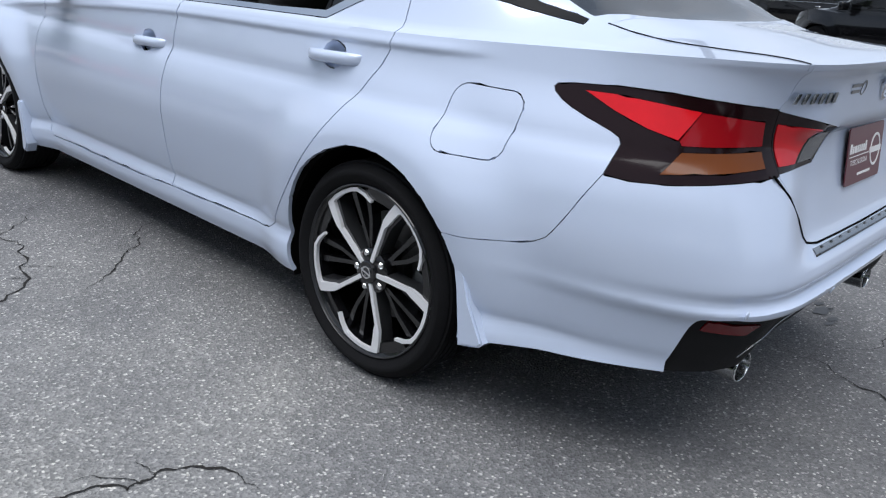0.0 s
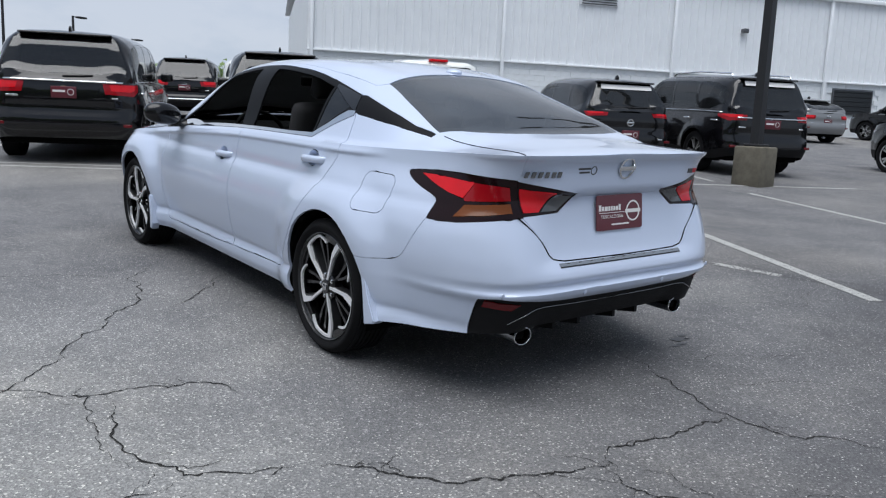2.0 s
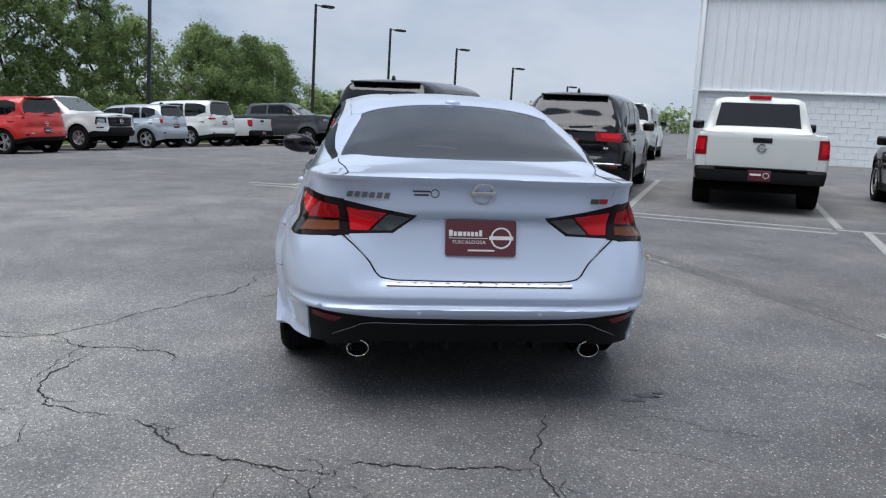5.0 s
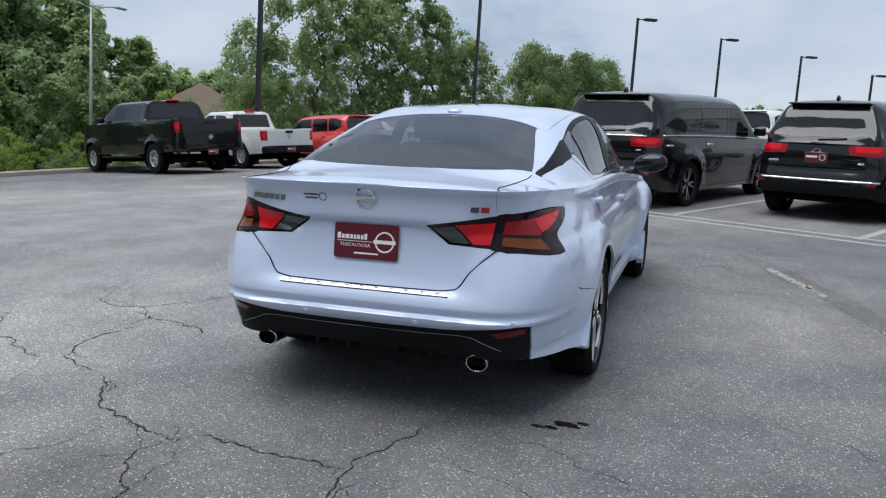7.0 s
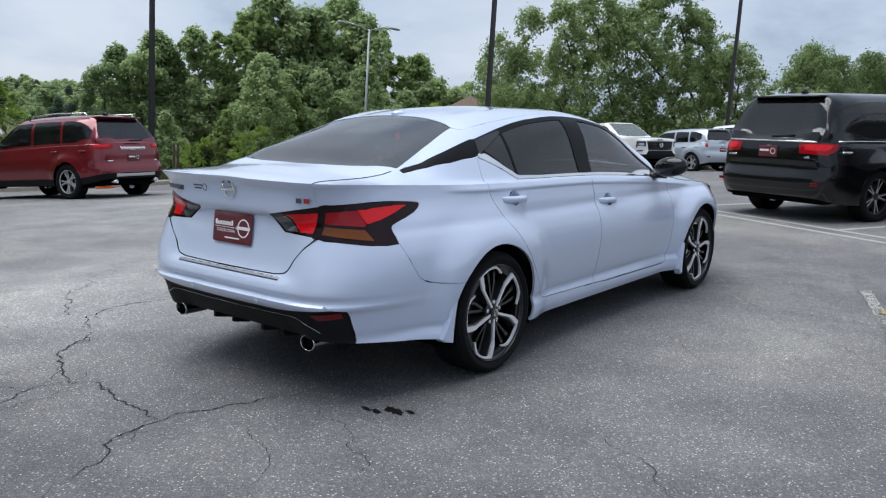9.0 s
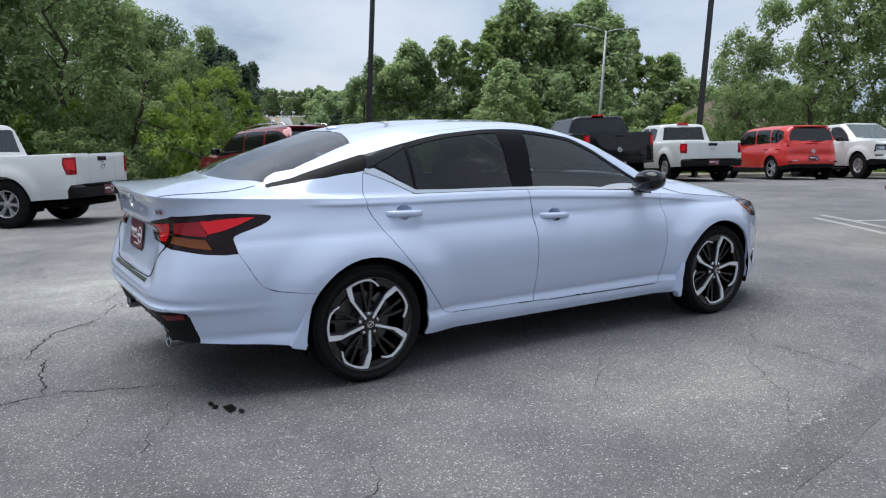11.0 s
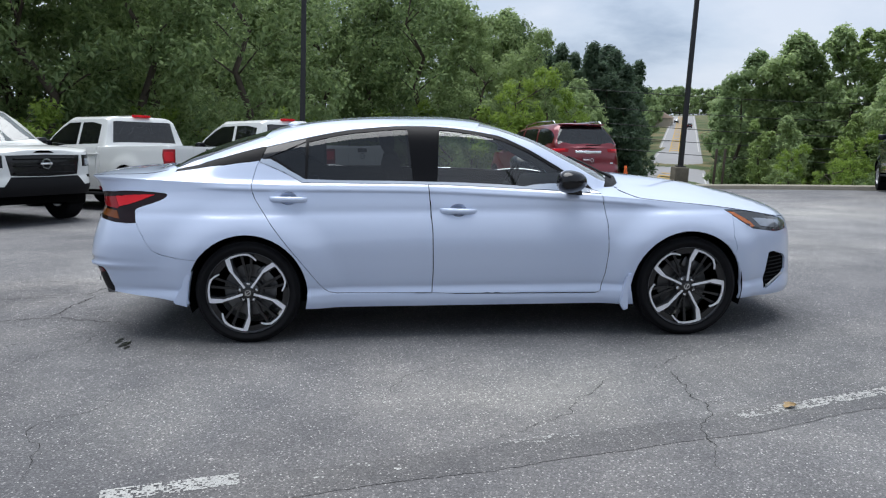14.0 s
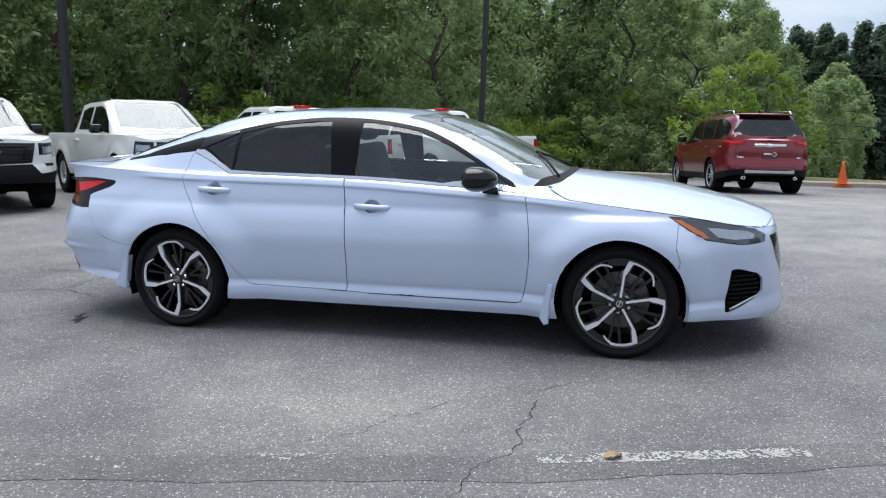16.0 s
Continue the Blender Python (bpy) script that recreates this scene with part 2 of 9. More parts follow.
SKY_GLASS = glass("tailgate_glass", (0.18, 0.19, 0.20), 0.6, ior=1.6)
# both windscreens: reflected sky painted in as a pale diffuse colour
SKYLIT_GLASS = glass("windscreen_glass", (0.74, 0.80, 0.78), 0.42, ior=1.9, film=(0.35, 0.39, 0.38))
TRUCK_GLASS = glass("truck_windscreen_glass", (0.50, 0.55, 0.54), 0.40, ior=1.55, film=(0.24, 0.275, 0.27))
SEAT = material("charcoal_seat_cloth", (0.022, 0.022, 0.024), rough=0.85, vary=0.3, scale=30, bump=0.4, bump_scale=400)
PLATE_RED = material("maroon_plate", (0.105, 0.012, 0.022), rough=0.35, coat=0.4, vary=0.12, scale=9)
PLATE_WHITE = material("white_plate_print", (0.78, 0.77, 0.76), rough=0.45)
BADGE_RED = material("red_badge", (0.45, 0.02, 0.03), rough=0.3)
CONCRETE = material("weathered_concrete", (0.135, 0.122, 0.095), rough=0.95, vary=0.65, scale=7, bump=0.8, bump_scale=40)
CURB_CONCRETE = material("kerb_concrete", (0.36, 0.33, 0.27), rough=0.9, vary=0.4, scale=3, bump=0.7, bump_scale=30)
LINE_PAINT = material("worn_white_line_paint", (0.42, 0.42, 0.40), rough=0.8, vary=0.5, scale=14, bump=0.5, bump_scale=120)
CRACK_FILL = material("crack_shadow", (0.013, 0.012, 0.011), rough=0.95, vary=0.4, scale=20)
ROAD_GREY = material("worn_grey_road", (0.24, 0.24, 0.245), rough=0.85, vary=0.2, scale=0.5)
OIL = material("oil_stain", (0.012, 0.011, 0.010), rough=0.3, vary=0.4, scale=20)
POLE_PAINT = material("bronze_black_pole_paint", (0.018, 0.018, 0.020), rough=0.5, vary=0.25, scale=4)
SIDING = material("white_metal_siding", (0.80, 0.82, 0.84), rough=0.5, vary=0.10, scale=1.2, second=(0.72, 0.745, 0.77))
BRICK_WHITE = material("white_painted_block", (0.76, 0.79, 0.81), rough=0.75, vary=0.16, scale=3.5, bump=1.0, bump_scale=11)
CONE_ORANGE = material("orange_cone_plastic", (0.62, 0.11, 0.015), rough=0.5, vary=0.15, scale=8)
BARK = material("grey_brown_bark", (0.085, 0.068, 0.052), rough=0.95, vary=0.5, scale=9, bump=1.0, bump_scale=30)
DEAD_LEAF = material("dry_leaf", (0.33, 0.235, 0.12), rough=0.8, vary=0.5, scale=60)
ROOF_TILE = material("brown_shingle_roof", (0.16, 0.12, 0.09), rough=0.9, vary=0.3, scale=2)
HOUSE_WALL = material("tan_house_wall", (0.5, 0.44, 0.36), rough=0.85, vary=0.15, scale=1)
ROAD_YELLOW = material("yellow_road_paint", (0.42, 0.26, 0.05), rough=0.8, vary=0.3, scale=2)


def leaf_material(name, base, tip):
    m = bpy.data.materials.new(name)
    m.use_nodes = True
    n, l = m.node_tree.nodes, m.node_tree.links
    b = n["Principled BSDF"]
    g = n.new("ShaderNodeNewGeometry")
    r = n.new("ShaderNodeValToRGB")
    r.color_ramp.elements[0].color = (*base, 1)
    r.color_ramp.elements[1].color = (*tip, 1)
    info = n.new("ShaderNodeObjectInfo")
    ad = n.new("ShaderNodeMath")
    ad.operation = "MULTIPLY_ADD"
    ad.inputs[1].default_value = 0.55
    l.new(g.outputs["Random Per Island"], ad.inputs[0])
    sc = n.new("ShaderNodeMath")
    sc.operation = "MULTIPLY"
    sc.inputs[1].default_value = 0.45
    l.new(info.outputs["Random"], sc.inputs[0])
    l.new(sc.outputs[0], ad.inputs[2])
    l.new(ad.outputs[0], r.inputs[0])
    l.new(r.outputs[0], b.inputs["Base Color"])
    b.inputs["Roughness"].default_value = 0.6
    b.inputs["Specular IOR Level"].default_value = 0.3
    tl = n.new("ShaderNodeBsdfTranslucent")
    l.new(r.outputs[0], tl.inputs["Color"])
    mx = n.new("ShaderNodeMixShader")
    mx.inputs[0].default_value = 0.55
    l.new(b.outputs[0], mx.inputs[1])
    l.new(tl.outputs[0], mx.inputs[2])
    l.new(mx.outputs[0], n["Material Output"].inputs["Surface"])
    return m


LEAF_OAK = leaf_material("broad_leaf_green", (0.115, 0.18, 0.075), (0.33, 0.42, 0.175))
# far greens are paler than the near ones: distance haze put into the colour
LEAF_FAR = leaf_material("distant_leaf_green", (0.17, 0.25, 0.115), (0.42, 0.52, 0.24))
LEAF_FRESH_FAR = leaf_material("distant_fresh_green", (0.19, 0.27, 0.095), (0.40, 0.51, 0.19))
LEAF_LIGHT = leaf_material("fresh_leaf_green", (0.13, 0.21, 0.038), (0.30, 0.41, 0.075))
# needles lightened too, so the far pines carry haze in their colour
LEAF_PINE = leaf_material("pine_needle_green", (0.055, 0.092, 0.060), (0.125, 0.185, 0.105))


# ---- mesh helpers ----
def mesh_from(bm, name, mats, smooth=True):
    me = bpy.data.meshes.new(name)
    bm.to_mesh(me)
    bm.free()
    for m in mats if isinstance(mats, (list, tuple)) else [mats]:
        me.materials.append(m)
    if smooth:
        me.polygons.foreach_set("use_smooth", [True] * len(me.polygons))
    me.update()
    return me


def part(name, bm, mat, parent, label="", smooth=True, sharp=None):
    """Links a bmesh as one mesh object under a thing or under a part."""
    me = mesh_from(bm, name, mat, smooth)
    if smooth and sharp:
        me.set_sharp_from_angle(angle=radians(sharp))
    ob = new(name, me)
    ob.parent = parent
    if label:
        ob["label"] = label
    return ob


def thing(name, m, label, category, group="", kind=""):
    ob = new(name)
    ob.empty_display_size = 0.2
    ob.matrix_world = m
    return tagged(ob, label, category, group, kind)


def box_bm(x0, x1, y0, y1, z0, z1, bevel=0.0, bm=None, seg=2):
    one = bmesh.new()
    bmesh.ops.create_cube(one, size=1)
    for v in one.verts:
        v.co = Vector((x0 + (v.co.x + 0.5) * (x1 - x0), y0 + (v.co.y + 0.5) * (y1 - y0), z0 + (v.co.z + 0.5) * (z1 - z0)))
    if bevel:
        bmesh.ops.bevel(one, geom=list(one.edges), offset=bevel, segments=seg, affect="EDGES", profile=0.5)
    return merged(bm, one)


def merged(bm, one):
    if bm is None:
        return one
    me = bpy.data.meshes.new("temp")
    one.to_mesh(me)
    one.free()
    bm.from_mesh(me)
    bpy.data.meshes.remove(me)
    return bm


def lathe_bm(profile, seg=48, axis="Y", bm=None, cap=False):
    """Turns (radius, along) pairs round an axis."""
    b = bm or bmesh.new()
    rings = []
    for r, h in profile:
        ring = []
        for i in range(seg):
            a = 2 * math.pi * i / seg
            p = {"Y": (r * math.cos(a), h, r * math.sin(a)), "Z": (r * math.cos(a), r * math.sin(a), h), "X": (h, r * math.cos(a), r * math.sin(a))}[axis]
            ring.append(b.verts.new(p))
        rings.append(ring)
    for a, c in zip(rings, rings[1:]):
        for i in range(seg):
            b.faces.new((a[i], a[(i + 1) % seg], c[(i + 1) % seg], c[i]))
    if cap:
        b.faces.new(rings[0][::-1])
        b.faces.new(rings[-1])
    return b


def tube_bm(points, radius, seg=8, bm=None, taper=None):
    """A round tube along points."""
    b = bm or bmesh.new()
    pts = [Vector(p) for p in points]
    rings = []
    side = Vector((0, 0, 1))
    for i, p in enumerate(pts):
        d = (pts[min(i + 1, len(pts) - 1)] - pts[max(i - 1, 0)]).normalized()
        ref = side if abs(d.dot(side)) < 0.95 else Vector((1, 0, 0))
        u = d.cross(ref).normalized()
        w = d.cross(u)
        r = radius if taper is None else radius + (taper - radius) * i / max(1, len(pts) - 1)
        rings.append([b.verts.new(p + r * (math.cos(a) * u + math.sin(a) * w)) for a in (2 * math.pi * k / seg for k in range(seg))])
    for a, c in zip(rings, rings[1:]):
        for k in range(seg):
            b.faces.new((a[k], a[(k + 1) % seg], c[(k + 1) % seg], c[k]))
    b.faces.new(rings[0][::-1])
    b.faces.new(rings[-1])
    return b


def prism_bm(poly, depth, bm=None, to=None, bevel=0.0):
    """A flat outline in x, y given thickness along z, then moved by the matrix to."""
    one = bmesh.new()
    one.faces.new([one.verts.new((x, y, 0)) for x, y in poly])
    r = bmesh.ops.extrude_face_region(one, geom=list(one.faces))
    for v in [g for g in r["geom"] if isinstance(g, bmesh.types.BMVert)]:
        v.co.z += depth
    bmesh.ops.recalc_face_normals(one, faces=one.faces)
    if bevel:
        bmesh.ops.bevel(one, geom=[e for e in one.edges if all(v.co.z > depth * 0.5 for v in e.verts)], offset=bevel, segments=2, affect="EDGES")
    if to is not None:
        bmesh.ops.transform(one, matrix=to, verts=one.verts)
    return merged(bm, one)


def text_part(name, words, size, mat, parent, m, label="", depth=0.002, stretch=1.0, spacing=1.0, bold=0.0):
    cu = bpy.data.curves.new(name, "FONT")
    cu.body, cu.size, cu.extrude, cu.align_x, cu.align_y = words, size, depth, "CENTER", "CENTER"
    cu.space_character = spacing
    cu.offset = bold
    temp = bpy.data.objects.new("temp_text", cu)
    scene.collection.objects.link(temp)
    bpy.context.view_layer.update()
    me = bpy.data.meshes.new_from_object(temp.evaluated_get(bpy.context.evaluated_depsgraph_get()))
    bpy.data.objects.remove(temp)
    bpy.data.curves.remove(cu)
    me.materials.clear()
    me.materials.append(mat)
    me.transform(Matrix.Diagonal((stretch, 1, 1, 1)))
    ob = new(name, me)
    ob.parent = parent
    ob.matrix_basis = m
    if label:
        ob["label"] = label
    return ob


def pchip(table):
    """A smooth curve with no overshoot through (x, y) pairs."""
    xs = np.array([p[0] for p in table], float)
    ys = np.array([p[1] for p in table], float)
    h = np.diff(xs)
    d = np.diff(ys) / h
    m = np.zeros(len(xs))
    m[0], m[-1] = d[0], d[-1]
    for i in range(1, len(xs) - 1):
        if d[i - 1] * d[i] > 0:
            w1, w2 = 2 * h[i] + h[i - 1], h[i] + 2 * h[i - 1]
            m[i] = (w1 + w2) / (w1 / d[i - 1] + w2 / d[i])

    def f(x):
        x = np.clip(x, xs[0], xs[-1])
        i = np.clip(np.searchsorted(xs, x) - 1, 0, len(h) - 1)
        t = (x - xs[i]) / h[i]
        return ((1 + 2 * t) * (1 - t) ** 2 * ys[i] + t * (1 - t) ** 2 * h[i] * m[i] + t * t * (3 - 2 * t) * ys[i + 1] + t * t * (t - 1) * h[i] * m[i + 1])
    return f


def linear(table):
    xs, ys = [p[0] for p in table], [p[1] for p in table]
    return lambda x: np.interp(x, xs, ys)


def smooth(a, b, x):
    t = np.clip((x - a) / (b - a), 0, 1)
    return t * t * (3 - 2 * t)


# ---- car bodies: a side sheet that wraps round bumpers and doors, and a top sheet from shoulder to centreline ----
def inside(poly, x, y):
    hit = False
    j = len(poly) - 1
    for i in range(len(poly)):
        (xi, yi), (xj, yj) = poly[i], poly[j]
        if (yi > y) != (yj > y) and x < (xj - xi) * (y - yi) / (yj - yi) + xi:
            hit = not hit
        j = i
    return hit


class Sheet:
    """A flat grid that is cut along outlines and tagged before it takes its shape."""

    def __init__(self, us, vs):
        self.bm = bmesh.new()
        self.out = None
        self.tag = self.bm.faces.layers.int.new("tag")
        rows = [[self.bm.verts.new((u, v, 0)) for v in vs] for u in us]
        for a, b in zip(rows, rows[1:]):
            for k in range(len(vs) - 1):
                self.bm.faces.new((a[k], b[k], b[k + 1], a[k + 1]))

    def region(self, poly, ident, only=None):
        xs, ys = [p[0] for p in poly], [p[1] for p in poly]
        x0, x1, y0, y1 = min(xs), max(xs), min(ys), max(ys)

        def box(f):
            fx = [v.co.x for v in f.verts]
            fy = [v.co.y for v in f.verts]
            return min(fx), max(fx), min(fy), max(fy)

        near = set()
        for f in self.bm.faces:
            b = box(f)
            if b[1] >= x0 and b[0] <= x1 and b[3] >= y0 and b[2] <= y1:
                near.add(f)
        for i in range(len(poly)):
            (ax, ay), (bx, by) = poly[i], poly[(i + 1) % len(poly)]
            if abs(ax - bx) + abs(ay - by) < 1e-6:
                continue
            ex0, ex1, ey0, ey1 = min(ax, bx), max(ax, bx), min(ay, by), max(ay, by)
            sub = []
            for f in near:
                b = box(f)
                if b[1] > ex0 - 1e-5 and b[0] < ex1 + 1e-5 and b[3] > ey0 - 1e-5 and b[2] < ey1 + 1e-5:
                    sub.append(f)
            if not sub:
                continue
            geom = set(sub)
            for f in sub:
                geom.update(f.edges)
                geom.update(f.verts)
            n = Vector((-(by - ay), bx - ax, 0)).normalized()
            r = bmesh.ops.bisect_plane(self.bm, geom=list(geom), dist=2e-5, plane_co=(ax, ay, 0), plane_no=n)
            near = {f for f in near if f.is_valid}
            near.update(g for g in r["geom"] if isinstance(g, bmesh.types.BMFace) and g.is_valid)
        for f in near:
            c = f.calc_center_median()
            if (only is None or f[self.tag] in only) and inside(poly, c.x, c.y):
                f[self.tag] = ident


class Shell:
    def __init__(self, sp, step=0.03, levels=30, fine=(2, 12, 4, 6, 5)):
        self.sp = sp
        xr, xf, hw = sp["rear"], sp["front"], sp["half"]
        r0, f0 = sp["rear_start"], sp["front_start"]
        (rp, rq), (fp, fq) = sp["rear_round"], sp["front_round"]
        t = np.concatenate([1 - np.linspace(0, 1, 3000) ** 4])
        rear = [(r0 - u * (r0 - xr), hw * max(0.0, 1 - u ** rp) ** rq) for u in t]
        mid = [(x, hw) for x in np.linspace(r0, f0, 400)[1:-1]]
        front = [(f0 + u * (xf - f0), hw * max(0.0, 1 - u ** fp) ** fq) for u in t[::-1]]
        pts = np.array(rear + mid + front)
        d = np.r_[0, np.cumsum(np.hypot(*np.diff(pts, axis=0).T))]
        self.len = d[-1]
        n = int(self.len / 0.004)
        self.s = np.linspace(0, self.len, n)
        self.px, self.py = np.interp(self.s, d, pts[:, 0]), np.interp(self.s, d, pts[:, 1])
        k = 9
        pad = lambda a, sgn: np.r_[sgn * a[k:0:-1], a, sgn * a[-2:-k - 2:-1]]
        gx = np.gradient(np.r_[self.px[k:0:-1], self.px, self.px[-2:-k - 2:-1]])
        gy = np.gradient(pad(self.py, -1))
        ker = np.ones(2 * k + 1) / (2 * k + 1)
        gy = np.convolve(gy, ker, "same")[k:-k]
        gx = np.convolve(np.abs(gx), ker, "same")[k:-k]
        gl = np.hypot(gx, gy)
        self.nx, self.ny = -gy / gl, gx / gl
        self.side, self.rear_in, self.front_in = pchip(sp["side"]), pchip(sp["rear_face"]), pchip(sp["front_face"])
        self.corner = pchip(sp["rear_corner"]) if "rear_corner" in sp else None
        self.ztop, self.zbot = pchip(sp["top"]), pchip(sp["bottom"])
        us = np.linspace(0, self.len, int(self.len / step) + 1)
        vs = np.unique(np.round(np.r_[np.linspace(0, 1, levels), sp.get("rows", [])], 4))
        self.ring = Sheet(us, vs)
        e = self.ring_at(us, np.ones(len(us)))
        self.ex, self.ey, self.ez = e[:, 0], e[:, 1], e[:, 2]
        dense = self.ring_at(self.s, np.ones(n))
        o = np.argsort(dense[:, 0])
        self.ex, self.ey, self.ez = dense[o, 0], dense[o, 1], dense[o, 2]
        x0, x1 = self.ex[0] + 2e-5, self.ex[-1] - 2e-5
        xs = [x0]
        for x in np.sort(e[:, 0]):
            if x - xs[-1] > 3e-3 and x1 - x > 3e-3:
                xs.append(x)
        xs = np.array(xs + [x1])
        extra = [x for x in sp.get("steps", []) if x0 < x < x1]
        xs = np.unique(np.r_[xs, extra])
        ws = np.concatenate([np.linspace(i, i + 1, c, endpoint=False) for i, c in enumerate(fine)] + [[5.0]])
        self.top = Sheet(xs, ws)
        mk = linear if sp.get("hard") else pchip
        self.line = {k: mk(v) for k, v in sp["lines"].items()}
        g = sp["house"]
        self.house = lambda x: smooth(g[0], g[1], x) * (1 - smooth(g[2], g[3], x))

    def sx(self, x):
        return float(np.interp(x, self.px, self.s))

    def sr(self, y):
        m = len(self.s) // 3
        return float(np.interp(y, self.py[:m], self.s[:m]))

    def sf(self, y):
        m = len(self.s) // 3
        return float(np.interp(y, self.py[-m:][::-1], self.s[-m:][::-1]))

    def level(self, s, z):
        x = np.interp(s, self.s, self.px)
        b, t = float(self.zbot(x)), float(self.ztop(x))
        return (z - b) / (t - b)

    def ring_at(self, s, v):
        s, v = np.asarray(s, float), np.asarray(v, float)
        x, y = np.interp(s, self.s, self.px), np.interp(s, self.s, self.py)
        nx, ny = np.interp(s, self.s, self.nx), np.interp(s, self.s, self.ny)
        z = self.zbot(x) + v * (self.ztop(x) - self.zbot(x))
        wr, wf = np.clip(-nx, 0, 1) ** 1.6, np.clip(nx, 0, 1) ** 1.6
        ws = 1 - wr - wf
        rear = self.rear_in(z)
        if self.corner is not None:
            c = smooth(0.40, 0.60, y)
            rear = rear + (self.corner(z) - rear) * c
        ins = ws * self.side(z) + wr * rear + wf * self.front_in(z)
        for hx, hz, amp, r0, r1 in self.sp["flares"]:
            r = np.hypot(x - hx, z - hz)
            ins = ins - ws * amp * (1 - smooth(r0, r1, r))
        for x0, x1, z0, z1, amt in self.sp.get("pinch", []):
            ins = ins + ws * amt * smooth(x0, x1, x) * smooth(z0, z1, z)
        if "ledge" in self.sp:
            x0, x1, out = self.sp["ledge"]
            d = self.ztop(x) - z
            ins = ins - ws * out * smooth(0.0, 0.028, d) * (1 - smooth(0.031, 0.046, d)) * smooth(x0 - 0.25, x0, x) * (1 - smooth(x1, x1 + 0.4, x))
        px, py = x - nx * ins, y - ny * ins
        return np.stack([px, np.maximum(py, 0), z], 1)

    def section(self, x):
        """The five lines of the top sheet at the places x, from shoulder to centre."""
        x = np.asarray(x, float)
        ye, ze = np.interp(x, self.ex, self.ey), np.interp(x, self.ex, self.ez)
        z0 = self.line["O"](x)
        h = self.house(x)
        ys, zs = [ye], [ze]
        for name, f in (("B", 0.975), ("W", 0.82), ("R", 0.66), ("M", 0.35)):
            yd = f * ye
            zd = ze + (z0 - ze) * (1 - f ** self.sp.get("crown", 2.4))
            yg = np.minimum(self.line[name + "y"](x), 0.985 * ye)
            zg = self.line[name + "z"](x)
            ys.append(yd + (yg - yd) * h)
            zs.append(zd + (zg - zd) * h)
        ys.append(0 * x)
        zs.append(z0)
        return np.stack(ys, 1), np.stack(zs, 1)

    def top_at(self, x, w):
        x, w = np.asarray(x, float), np.asarray(w, float)
        Y, Z = self.section(x)
        n = len(x)
        P = np.stack([Y, Z], 2)
        P = np.concatenate([(2 * P[:, :1] - P[:, 1:2]), P, P[:, 4:5] * [[[-1, 1]]]], 1)
        k = np.clip(w.astype(int), 0, 4)
        t = w - k
        r = np.arange(n)
        a, b, c, d = P[r, k], P[r, k + 1], P[r, k + 2], P[r, k + 3]
        dab = np.maximum(np.linalg.norm(b - a, axis=1), 1e-5)[:, None]
        dbc = np.maximum(np.linalg.norm(c - b, axis=1), 1e-5)[:, None]
        dcd = np.maximum(np.linalg.norm(d - c, axis=1), 1e-5)[:, None]
        m1 = ((c - b) / dbc * dab + (b - a) / dab * dbc) / (dab + dbc)
        m2 = ((d - c) / dcd * dbc + (c - b) / dbc * dcd) / (dbc + dcd)
        flat = (c - b) / dbc
        hard = self.sp.get("creases", (1,))
        m1 = np.where(np.isin(k, hard)[:, None] | (k == 0)[:, None], flat, m1)
        m2 = np.where(np.isin(k + 1, hard)[:, None], flat, m2)
        t = t[:, None]
        p = (1 + 2 * t) * (1 - t) ** 2 * b + t * (1 - t) ** 2 * dbc * m1 + t * t * (3 - 2 * t) * c + t * t * (t - 1) * dbc * m2
        return np.stack([x, np.maximum(p[:, 0], 0), p[:, 1]], 1)

    def w_of(self, x, z, lo=0.9, hi=3.2):
        ws = np.linspace(lo, hi, 120)
        zz = self.top_at(np.full(120, x), ws)[:, 2]
        return float(np.interp(z, np.maximum.accumulate(zz), ws))

    def side_poly(self, pts):
        """An outline in x, z on the flank."""
        return [(s, self.level(s, z)) for s, z in ((self.sx(x), z) for x, z in pts)]

    def mix_poly(self, pts):
        """An outline whose places are ('x', x, z), ('r', y, z) on the tail or ('f', y, z) on the nose."""
        out = []
        for k, a, z in pts:
            s = self.sx(a) if k == "x" else self.sr(a) if k == "r" else self.sf(a)
            out.append((s, self.level(s, z)))
        return out

    def glass_poly(self, pts):
        return [(x, self.w_of(x, z)) for x, z in pts]

    def bake(self):
        for sheet, f in ((self.ring, self.ring_at), (self.top, self.top_at)):
            vs = list(sheet.bm.verts)
            co = np.array([v.co[:2] for v in vs])
            if f == self.ring_at:
                p = f(co[:, 0], np.clip(co[:, 1], 0, 1))
            else:
                p = f(co[:, 0], np.clip(co[:, 1], 0, 5))
            for v, q in zip(vs, p):
                v.co = q
            sheet.bm.normal_update()

    def take(self, ids, side="both", weld=0.004, ring_only=False):
        """The tagged faces as a bmesh: both sides in one, or 'left' (y > 0) or 'right' alone."""
        b = bmesh.new()
        ids = ids if isinstance(ids, (set, tuple, list)) else (ids,)
        ctr = Vector((self.sp["front"] * 0.45, 0, 0.65))
        for sgn in {"both": (1, -1), "left": (1,), "right": (-1,)}[side]:
            for sheet in ((self.ring,) if ring_only else (self.ring, self.top)):
                tag = sheet.tag
                if sheet.out is None:
                    sheet.out = 1 if sum((f.calc_center_median() - ctr).dot(f.normal) * f.calc_area() for f in sheet.bm.faces) > 0 else -1
                seen = {}
                for f in sheet.bm.faces:
                    if f[tag] in ids:
                        vs = []
                        for v in f.verts:
                            w = seen.get(v)
                            if w is None:
                                w = seen[v] = b.verts.new((v.co.x, sgn * v.co.y, v.co.z))
                            vs.append(w)
